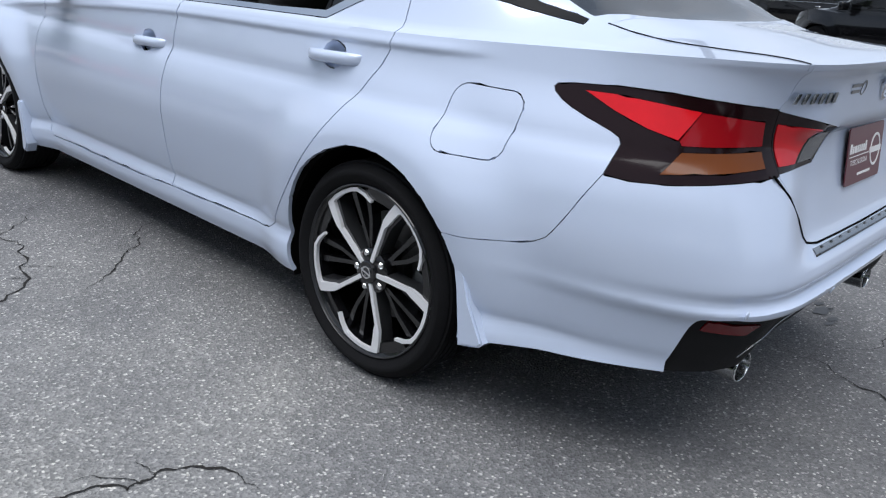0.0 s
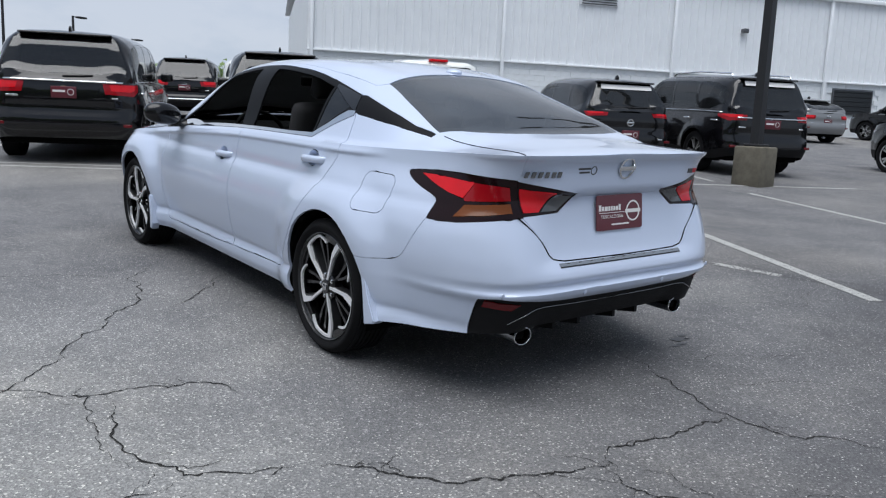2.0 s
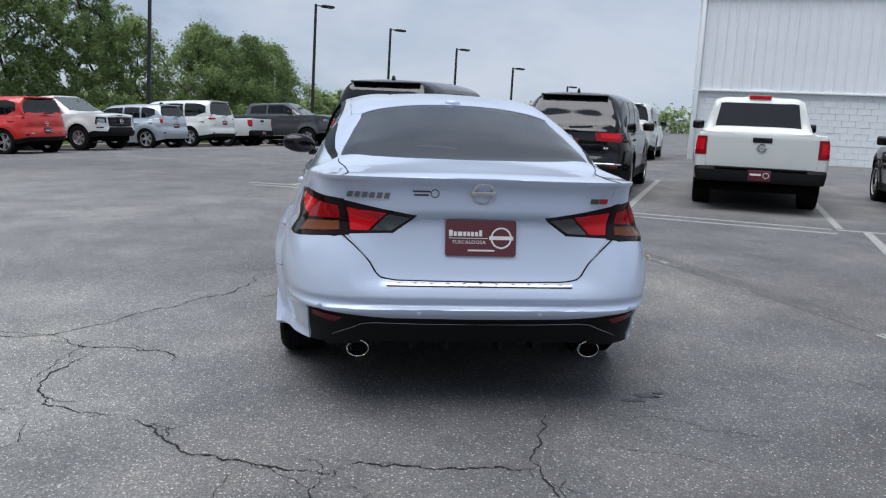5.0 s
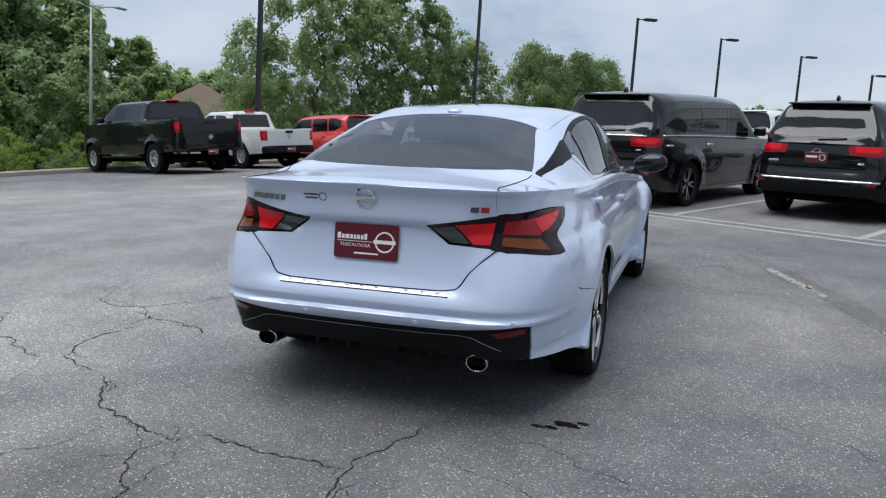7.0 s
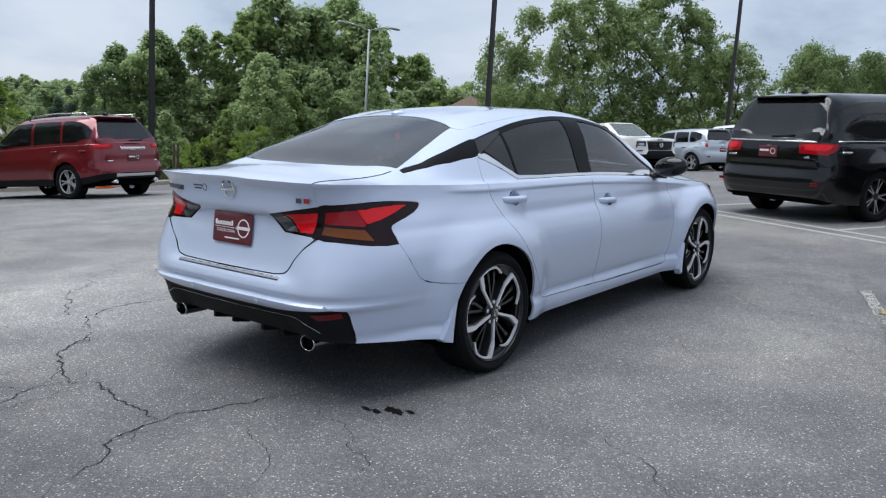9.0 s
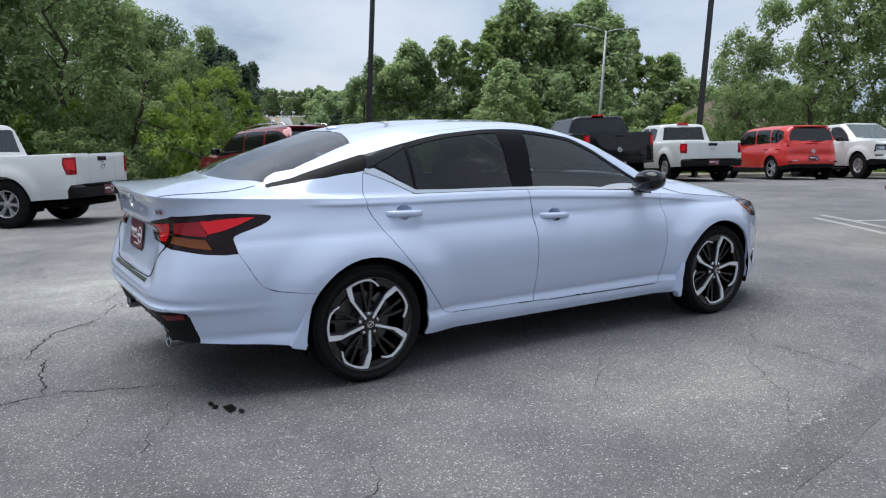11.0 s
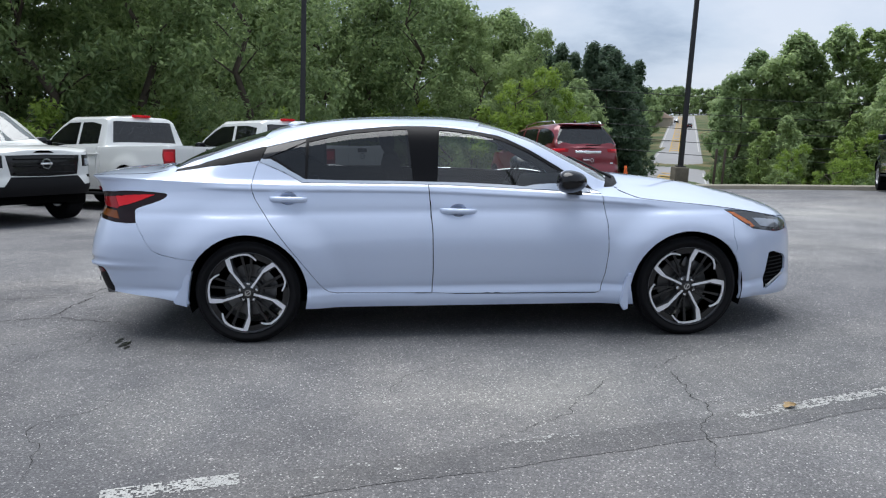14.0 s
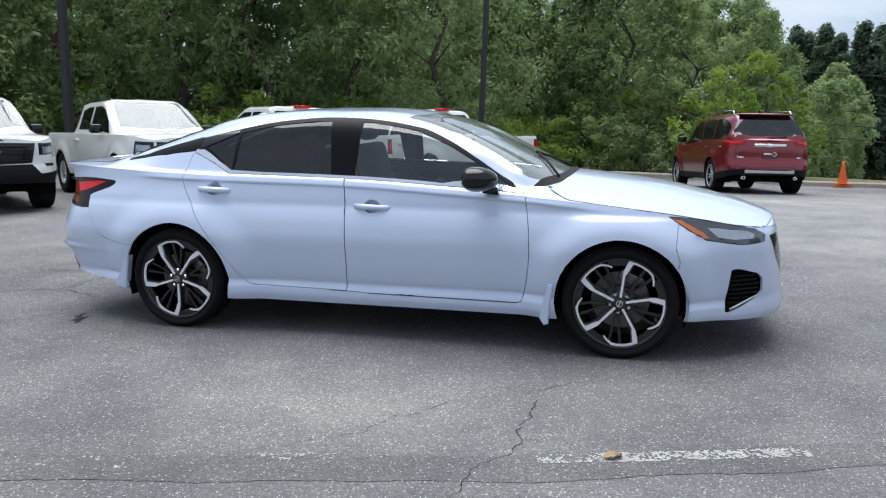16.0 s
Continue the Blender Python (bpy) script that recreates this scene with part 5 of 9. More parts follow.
    # shade in the lid's shut line, drawn as a dark tube
    for s in (1, -1):
        gap_line = []
        for y, z in ((0.0, 0.614), (0.2, 0.615), (0.36, 0.617), (0.39, 0.621), (0.425, 0.628), (0.445, 0.645), (0.475, 0.693), (0.53, 0.75), (0.59, 0.802)):
            gap_line.append((tail_x(y, z) - 0.0004, s * y, z))
        part("lid_seal", tube_bm(gap_line, 0.0030, 6), CAVITY, lid, "dark shut line seal")
        P = sh.top_at(np.array([-1.005, -0.998, -0.98, -0.95, -0.90, -0.80, -0.70, -0.64, -0.58, -0.55, -0.52]), np.array([0.3, 1.06, 1.40, 1.72, 1.98, 2.09, 2.2, 2.35, 2.5, 2.68, 2.85]))
        part("lid_seal", tube_bm([(p[0], s * p[1], p[2] + 0.0002) for p in P], 0.0024, 6), CAVITY, lid, "dark shut line seal")
    ring = lathe_bm([(0.049, 0), (0.049, 0.006), (0.041, 0.008), (0.038, 0.0)], 40, "Z")
    box_bm(-0.054, 0.054, -0.0095, 0.0095, 0.001, 0.010, 0.002, ring)
    on_lid("emblem", ring, CHROME, on_tail(0, 0.992, 0.004), "round chrome emblem with a bar", lid)
    for k in range(6):
        b = prism_bm([(-0.013, -0.012), (0.009, -0.012), (0.015, 0.012), (-0.007, 0.012)], 0.003, None, None, 0.0008)
        y = 0.562 - 0.031 * k
        on_lid("badge_letter", b, DARK_CHROME, on_tail(y, 0.972, 0.002), "dark chrome badge bar", lid)
    for y, w in ((0.262, 0.055),):
        for dz, ww in ((0.008, 0.075), (-0.007, 0.062)):
            on_lid("sticker_bar", prism_bm([(-ww / 2, -0.004), (ww / 2, -0.004), (ww / 2, 0.004), (-ww / 2, 0.004)], 0.0006), GREY_PAINT, on_tail(y, 0.985 + dz, 0.001), "thin grey sticker print", lid)
        on_lid("sticker_ring", lathe_bm([(0.019, 0), (0.019, 0.001), (0.015, 0.001), (0.015, 0)], 24, "Z"), GREY_PAINT, on_tail(0.205, 0.985, 0.001), "grey ring sticker", lid)
    for k, y in enumerate((-0.490, -0.532)):
        on_lid("trim_badge", prism_bm([(-0.019, -0.011), (0.017, -0.011), (0.021, 0.011), (-0.015, 0.011)], 0.003, None, None, 0.0008), BADGE_RED if k else GREY_PAINT, on_tail(y, 0.966, 0.001), "small red and dark trim badge", lid)
    # plate
    px = tail_x(0, 0.80) - 0.012
    pm = Matrix.Translation((px, 0, 0.797)) @ Matrix(((0, 0, -1, 0), (-1, 0, 0, 0), (0, 1, 0, 0), (0, 0, 0, 1))) @ pose(0, 0, 0, -7, 0, 0)
    outline = []
    for cx, cy, a0 in ((0.142, 0.066, 0), (-0.142, 0.066, 90), (-0.142, -0.066, 180), (0.142, -0.066, 270)):
        outline += [(cx + 0.011 * math.cos(radians(a0 + 22.5 * k)), cy + 0.011 * math.sin(radians(a0 + 22.5 * k))) for k in range(5)]
    b = prism_bm(outline, 0.003)
    bmesh.ops.transform(b, matrix=pm, verts=b.verts)
    plate = part("licence_plate", b, PLATE_RED, car, "maroon dealer plate with white print", smooth=False)
    flat = lambda x0, x1, y0, y1: prism_bm([(x0, y0), (x1, y0), (x1, y1), (x0, y1)], 0.0008, None, pm @ Matrix.Translation((0, 0, 0.003)))
    xs = -0.138
    for k, w in enumerate((0.020, 0.017, 0.023, 0.017, 0.015, 0.017, 0.017, 0.017)):
        part("print_bar", flat(xs, xs + w - 0.004, 0.008, 0.034 if k in (0, 7) else 0.027), PLATE_WHITE, plate, "white print bar", smooth=False)
        xs += w + 0.0005
    part("print_line", flat(-0.138, 0.030, -0.002, 0.0005), PLATE_WHITE, plate, "thin white rule", smooth=False)
    text_part("print_word", "TUSCALOOSA", 0.021, PLATE_WHITE, plate, pm @ Matrix.Translation((-0.052, -0.018, 0.003)), "white place name", 0.0004, 1.0, 1.12)
    part("print_bar", flat(-0.055, 0.060, -0.056, -0.049), PLATE_WHITE, plate, "white print bar", smooth=False)
    b = lathe_bm([(0.046, 0.003), (0.046, 0.0042), (0.039, 0.0042), (0.039, 0.003)], 36, "Z")
    box_bm(-0.052, 0.052, -0.008, 0.008, 0.003, 0.0044, bm=b)
    bmesh.ops.transform(b, matrix=pm @ Matrix.Translation((0.088, 0.002, 0)), verts=b.verts)
    part("print_ring", b, PLATE_WHITE, plate, "white ring print with a bar", smooth=False)
    # bumper step strip
    b = bmesh.new()
    rows = []
    for i in range(33):
        y = -0.40 + 0.80 * i / 32
        rows.append([b.verts.new(p) for p in ((tail_x(y, 0.599) - 0.003, y, 0.5985), (tail_x(y, 0.606) - 0.003, y, 0.606), (tail_x(y, 0.611) + 0.004, y, 0.613))])
    for p, q in zip(rows, rows[1:]):
        for k in range(2):
            b.faces.new((p[k], p[k + 1], q[k + 1], q[k]))
    bmesh.ops.recalc_face_normals(b, faces=b.faces)
    strip = part("bumper_step", b, STEP_METAL, car, "bright metal bumper step strip")
    for i in range(11):
        y = -0.35 + 0.07 * i
        box = box_bm(tail_x(y, 0.606) - 0.0035, tail_x(y, 0.606) + 0.003, y - 0.007, y + 0.007, 0.604, 0.609)
        part("step_mark", box, DARK_CHROME, strip, "dark grip mark", smooth=False)
    pts = [(tail_x(y, 0.596) - 0.001, y, 0.5955) for y in np.linspace(-0.40, 0.40, 25)]
    part("step_edge", tube_bm(pts, 0.003, 6), GLOSS_BLACK, strip, "black lower edge")
    for y in (-0.68, -0.26, 0.26, 0.68):
        b = lathe_bm([(0.011, 0), (0.011, 0.002), (0.009, 0.003), (0.0005, 0.003)], 20, "Z")
        bmesh.ops.transform(b, matrix=on_tail(y, 0.500 if abs(y) > 0.5 else 0.478, 0.0), verts=b.verts)
        part("parking_sensor", b, PAINT, car, "round parking sensor")
    # exhaust tips, fins, silver accent
    for s in (1, -1):
        b = lathe_bm([(0.040, 0.0), (0.040, 0.14), (0.036, 0.145), (0.034, 0.14), (0.034, 0.02), (0.0005, 0.02)], 32, "X")
        bmesh.ops.scale(b, vec=(-1, 1.25, 0.95), verts=b.verts)
        bmesh.ops.reverse_faces(b, faces=b.faces)
        bmesh.ops.translate(b, verts=b.verts, vec=(-0.838, s * 0.515, 0.299))
        tip = part("exhaust_tip", b, DARK_CHROME, car, "oval dark chrome exhaust tip", sharp=40)
        lip = tube_bm([(-0.982, s * 0.515 + 0.047 * math.cos(0.2618 * k), 0.299 + 0.036 * math.sin(0.2618 * k)) for k in range(25)], 0.002, 6)
        part("lip", lip, CHROME, tip, "bright rolled lip")
        # black plug stands in for the shade deep in the pipe
        part("bore", box_bm(-0.961, -0.956, s * 0.515 - 0.026, s * 0.515 + 0.026, 0.279, 0.319, 0.002), CAVITY, tip, "sooty bore", smooth=False)
        pts = [(tail_x(y, z) - 0.001, s * y, z) for y, z in ((0.0, 0.420), (0.25, 0.421), (0.45, 0.427), (0.50, 0.423), (0.54, 0.405), (0.625, 0.37))]
        part("accent_line", tube_bm(pts, 0.0024, 6), DARK_CHROME, car, "thin silver valance accent")
        for y in (0.12, 0.28):
            b = prism_bm([(0.02, 0.03), (0.12, 0.01), (0.20, 0.06), (0.02, 0.075)], 0.018, None, Matrix(((1, 0, 0, -0.95), (0, 0, 1, s * y - 0.009), (0, 1, 0, 0.252), (0, 0, 0, 1))))
            part("valance_fin", b, TRIM_BLACK, car, "black valance fin", smooth=False)
    part("silencer", box_bm(-0.80, -0.45, -0.55, 0.55, 0.27, 0.40, 0.03), CAVITY, car, "dark silencer box")
    # aerial fin, roof
    b = bmesh.new()
    bmesh.ops.create_uvsphere(b, u_segments=16, v_segments=8, radius=1)
    for v in b.verts:
        v.co = Vector((0.22 + 0.05 * v.co.x, 0.045 * v.co.y, 1.366 + 0.020 * v.co.z))
    part("roof_aerial", b, PAINT, car, "small body-coloured roof aerial")
    # front details
    for s in (1, -1):
        wip = tube_bm([(2.42, s * 0.45, 1.005), (2.30, s * 0.15, 1.085), (2.22, s * -0.02, 1.125)], 0.008, 6)
        part("wiper", wip, TRIM_BLACK, car, "black wiper arm")
    # cabin
    part("cabin_floor", box_bm(-0.45, 2.3, -0.70, 0.70, 0.28, 0.34), CAVITY, car, "dark cabin floor")
    dash = box_bm(1.95, 2.45, -0.72, 0.72, 0.62, 0.96, 0.06)
    part("dashboard", dash, TRIM_BLACK, car, "black dashboard")
    for s in (1, -1):
        cush = box_bm(1.05, 1.55, s * 0.37 - 0.25, s * 0.37 + 0.25, 0.45, 0.62, 0.05)
        seat = part("front_seat", cush, SEAT, car, "charcoal cloth front seat")
        back = box_bm(-0.06, 0.06, -0.24, 0.24, 0.0, 0.60, 0.05)
        bmesh.ops.transform(back, matrix=Matrix.Translation((1.05, s * 0.37, 0.58)) @ pose(0, 0, 0, 0, -16, 0), verts=back.verts)
        part("seat_back", back, SEAT, seat)
        hr = box_bm(-0.045, 0.045, -0.13, 0.13, 0.62, 0.80, 0.04)
        bmesh.ops.transform(hr, matrix=Matrix.Translation((1.05, s * 0.37, 0.58)) @ pose(0, 0, 0, 0, -14, 0), verts=hr.verts)
        part("headrest", hr, SEAT, seat)
    bench = part("rear_bench", box_bm(0.10, 0.62, -0.66, 0.66, 0.45, 0.62, 0.05), SEAT, car, "charcoal cloth rear bench")
    back = box_bm(-0.07, 0.07, -0.66, 0.66, 0.0, 0.56, 0.05)
    bmesh.ops.transform(back, matrix=Matrix.Translation((0.12, 0, 0.56)) @ pose(0, 0, 0, 0, -22, 0), verts=back.verts)
    part("bench_back", back, SEAT, bench)
    for y in (-0.40, 0.40):
        hr = box_bm(-0.05, 0.05, -0.13, 0.13, -0.02, 0.17, 0.045)
        bmesh.ops.transform(hr, matrix=Matrix.Translation((0.06, y, 1.06)) @ pose(0, 0, 0, 0, -12, 0), verts=hr.verts)
        part("headrest", hr, SEAT, bench)
    part("parcel_shelf", box_bm(-0.5, -0.05, -0.62, 0.62, 1.0, 1.02), SEAT, car, "dark parcel shelf")
    wheel = lathe_bm([(0.185 + 0.014 * math.cos(a), 0.014 * math.sin(a)) for a in (2 * math.pi * k / 8 for k in range(9))], 40, "X")
    box_bm(-0.02, 0.02, -0.18, 0.18, -0.03, 0.03, 0.01, wheel)
    bmesh.ops.transform(wheel, matrix=Matrix.Translation((1.82, 0.37, 0.88)) @ pose(0, 0, 0, 0, 24, 0), verts=wheel.verts)
    part("steering_wheel", wheel, TRIM_BLACK, car, "black steering wheel")
    part("mirror_inside", box_bm(1.72, 1.75, -0.12, 0.12, 1.24, 1.30, 0.01), TRIM_BLACK, car, "black inside mirror")
    # wheels
    hero = Wheel(0.327, 0.261, 0.225, "hero")
    for x, turn in ((HUB_R, 0), (HUB_F, 20)):
        for y in (0.795, -0.795):
            hero.put(car, x, y, HUB_Z, turn + ((36 if x == HUB_R else 45) if y < 0 else (-19 if x == HUB_R else 0)))
    return car


build_sedan()


# ---- the other parked vehicles ----
def wagon_spec(L, wb, ro, half, H, belt, hood, nose, rake=0.75, tail=0.34, box=0.0, bottom=0.26):
    """Tables for a van, wagon or sport utility; box: how upright the sides of the cabin stand."""
    xr, xf = -ro, L - ro
    wsb, xt = xf - nose, xr + tail
    wst = wsb - rake
    wy, ry = half * (0.73 + box), half * (0.60 + box)
    return dict(
        rear=xr, front=xf, half=half, rear_start=xr + 0.8, front_start=xf - 0.95, rear_round=(2.8, 0.15), front_round=(2.2, 0.26),
        side=[(0.1, 0.10), (bottom, 0.075), (0.34, 0.062), (0.42, 0.05), (0.60, 0.03), (0.75, 0.025), (0.88, 0.045), (belt - 0.06, 0.07), (belt + 0.05, 0.10)],
        rear_face=[(0.2, 0.2), (0.34, 0.08), (0.42, 0.03), (0.5, 0.0), (0.60, 0.005), (0.66, 0.035), (0.72, 0.06), (0.85, 0.055), (belt - 0.05, 0.075), (belt + 0.05, 0.11)],
        front_face=[(0.2, 0.14), (0.3, 0.06), (0.4, 0.02), (0.55, 0.0), (0.7, 0.02), (0.85, 0.07), (1.0, 0.14)],
        top=[(xr, belt), (xr + 1.2, belt - 0.01), (wsb - 0.3, belt - 0.06), (wsb + 0.2, hood - 0.06), (xf - 0.35, hood - 0.13), (xf, hood - 0.26)],
        bottom=[(xr, bottom + 0.12), (xr + 0.5, bottom + 0.03), (0.4, bottom), (wb - 0.4, bottom), (xf - 0.4, bottom + 0.01), (xf, bottom + 0.02)],
        flares=[(0.0, 0.35, 0.035, 0.42, 0.60), (wb, 0.35, 0.035, 0.42, 0.60)],
        crown=2.2, creases=(1,), house=(xr + 0.06, xr + 0.16, wsb - 0.05, wsb + 0.15),
        steps=[xr + 0.07 + 0.018 * i for i in range(int((tail + 0.12) / 0.018))],
        lines=dict(
            O=[(xr + 0.06, belt + 0.01), (xr + 0.12, belt + 0.05), (xr + 0.18, belt + 0.14), (xt - 0.02, H - 0.10), (xt + 0.05, H - 0.045), (xt + 0.3, H - 0.012), ((xt + wst) / 2, H), (wst - 0.15, H - 0.03), (wst, H - 0.075), (wsb, hood + 0.03), (wsb + 0.15, hood), (xf - 0.45, hood - 0.05), (xf - 0.15, hood - 0.14), (xf, hood - 0.25)],
            By=[(xr + 0.1, half - 0.13), (xr + 0.6, half - 0.115), (wsb, half - 0.115)],
            Bz=[(xr + 0.06, belt + 0.012), (xr + 1.2, belt + 0.002), (wsb - 0.3, belt - 0.048), (wsb, hood - 0.05), (wsb + 0.15, hood - 0.055)],
            Wy=[(xr + 0.06, half - 0.15), (xr + 0.15, half - 0.16), (xt, wy - 0.02), (xt + 0.5, wy), (wst - 0.2, wy), (wst + 0.2, wy + 0.05), (wsb, half - 0.15)],
            Wz=[(xr + 0.06, belt + 0.014), (xr + 0.14, belt + 0.05), (xt + 0.02, H - 0.20), (xt + 0.12, H - 0.15), (xt + 0.5, H - 0.105), ((xt + wst) / 2, H - 0.095), (wst - 0.1, H - 0.125), (wst + 0.08, H - 0.20), (wsb - 0.15, belt + 0.03), (wsb, hood - 0.02), (wsb + 0.15, hood - 0.03)],
            Ry=[(xr + 0.06, half - 0.25), (xr + 0.2, half - 0.24), (xt, ry), (wst - 0.1, ry), (wst + 0.2, ry + 0.04), (wsb, half - 0.22)],
            Rz=[(xr + 0.06, belt + 0.012), (xr + 0.13, belt + 0.055), (xr + 0.18, belt + 0.12), (xt, H - 0.105), (xt + 0.1, H - 0.07), (xt + 0.4, H - 0.045), ((xt + wst) / 2, H - 0.035), (wst - 0.12, H - 0.065), (wst + 0.02, H - 0.11), (wsb, hood + 0.0), (wsb + 0.15, hood - 0.015)],
            My=[(xr, half * 0.33), (wsb, half * 0.36)],
            Mz=[(xr + 0.06, belt + 0.011), (xr + 0.12, belt + 0.05), (xr + 0.18, belt + 0.135), (xt - 0.02, H - 0.105), (xt + 0.06, H - 0.05), (xt + 0.3, H - 0.02), ((xt + wst) / 2, H - 0.008), (wst - 0.14, H - 0.038), (wst, H - 0.083), (wsb, hood + 0.02), (wsb + 0.15, hood - 0.006)],
        ),
        meta=dict(wsb=wsb, wst=wst, xt=xt, xr=xr, xf=xf, H=H, belt=belt, hood=hood, wb=wb, half=half),
    )


def pickup_spec(L, wb, ro, half, H, rail, hood, nose, bed, sill=0.38):
    xr, xf = -ro, L - ro
    cab = xr + bed
    wsb = xf - nose
    wst = wsb - 0.72
    fl = rail - 0.42
    e = 0.004
    wy, ry = half * 0.74, half * 0.64

    def steps(gate, floor, roof):
        return [(xr, gate), (xr + 0.07, gate), (xr + 0.07 + e, floor), (cab - 0.03, floor), (cab - 0.03 + e, roof[0])]
    return dict(
        rear=xr, front=xf, half=half, rear_start=xr + 0.35, front_start=xf - 0.9, rear_round=(4.0, 0.10), front_round=(2.9, 0.18),
        side=[(0.3, 0.09), (0.45, 0.055), (0.6, 0.03), (0.8, 0.02), (0.95, 0.03), (rail - 0.04, 0.045), (rail + 0.05, 0.07)],
        rear_face=[(0.3, 0.10), (0.44, 0.02), (0.5, 0.0), (0.60, 0.0), (0.625, 0.015), (0.635, 0.085), (0.8, 0.08), (rail - 0.03, 0.075), (rail, 0.085)],
        front_face=[(0.3, 0.14), (0.42, 0.05), (0.55, 0.0), (0.66, 0.012), (0.68, 0.03), (0.9, 0.03), (1.02, 0.045), (1.1, 0.08)],
        top=[(xr, rail), (cab, rail), (wsb - 0.3, rail - 0.03), (wsb + 0.2, hood - 0.05), (xf - 0.3, hood - 0.07), (xf, hood - 0.13)],
        bottom=[(xr, sill + 0.06), (xr + 0.5, sill + 0.05), (0.5, sill), (wb - 0.5, sill), (xf - 0.4, sill + 0.02), (xf, sill + 0.04)],
        flares=[(0.0, 0.39, 0.035, 0.46, 0.64), (wb, 0.39, 0.035, 0.46, 0.64)],
        crown=2.6, creases=(1, 2), hard=True, house=(xr + 0.069, xr + 0.071, wsb - 0.05, wsb + 0.15),
        steps=[xr + 0.07, xr + 0.0705, xr + 0.07 + e, cab - 0.03, cab - 0.03 + e, cab + 0.02, cab + 0.1, cab + 0.14],
        lines=dict(
            O=steps(rail, fl, (rail - 0.02,)) + [(cab + 0.04, rail + 0.06), (cab + 0.12, H - 0.09), (cab + 0.17, H - 0.04), (cab + 0.4, H - 0.008), (wst - 0.3, H), (wst - 0.08, H - 0.03), (wst, H - 0.075), (wsb, hood + 0.04), (wsb + 0.15, hood), (xf - 0.5, hood - 0.012), (xf - 0.2, hood - 0.04), (xf - 0.06, hood - 0.075), (xf, hood - 0.13)],
            By=[(xr, half - 0.085), (wsb, half - 0.085)],
            Bz=[(xr, rail + 0.008), (cab, rail + 0.008), (wsb - 0.3, rail - 0.02), (wsb, hood - 0.03), (wsb + 0.15, hood - 0.04)],
            Wy=[(xr, half - 0.14), (cab - 0.03, half - 0.14), (cab - 0.03 + e, half - 0.11), (cab + 0.04, half - 0.115), (cab + 0.12, wy), (wst, wy), (wst + 0.3, wy + 0.06), (wsb, half - 0.12)],
            Wz=steps(rail, fl, (rail + 0.0,)) + [(cab + 0.04, rail + 0.04), (cab + 0.12, H - 0.14), (cab + 0.2, H - 0.10), (wst - 0.15, H - 0.09), (wst + 0.05, H - 0.17), (wsb - 0.12, rail + 0.05), (wsb, hood), (wsb + 0.15, hood - 0.02)],
            Ry=[(xr, half - 0.3), (cab - 0.03, half - 0.3), (cab - 0.03 + e, half - 0.19), (cab + 0.12, ry), (wst, ry), (wst + 0.3, ry + 0.05), (wsb, half - 0.2)],
            Rz=steps(rail, fl, (rail - 0.01,)) + [(cab + 0.04, rail + 0.05), (cab + 0.12, H - 0.10), (cab + 0.17, H - 0.06), (wst - 0.12, H - 0.045), (wst + 0.02, H - 0.11), (wsb, hood + 0.01), (wsb + 0.15, hood - 0.01)],
            My=[(xr, half * 0.34), (wsb, half * 0.36)],
            Mz=steps(rail, fl, (rail - 0.02,)) + [(cab + 0.04, rail + 0.06), (cab + 0.12, H - 0.09), (cab + 0.17, H - 0.045), (wst - 0.1, H - 0.025), (wst, H - 0.08), (wsb, hood + 0.03), (wsb + 0.15, hood - 0.004)],
        ),
        meta=dict(wsb=wsb, wst=wst, xt=cab + 0.1, xr=xr, xf=xf, H=H, belt=rail, hood=hood, wb=wb, half=half, cab=cab, sill=sill),
    )


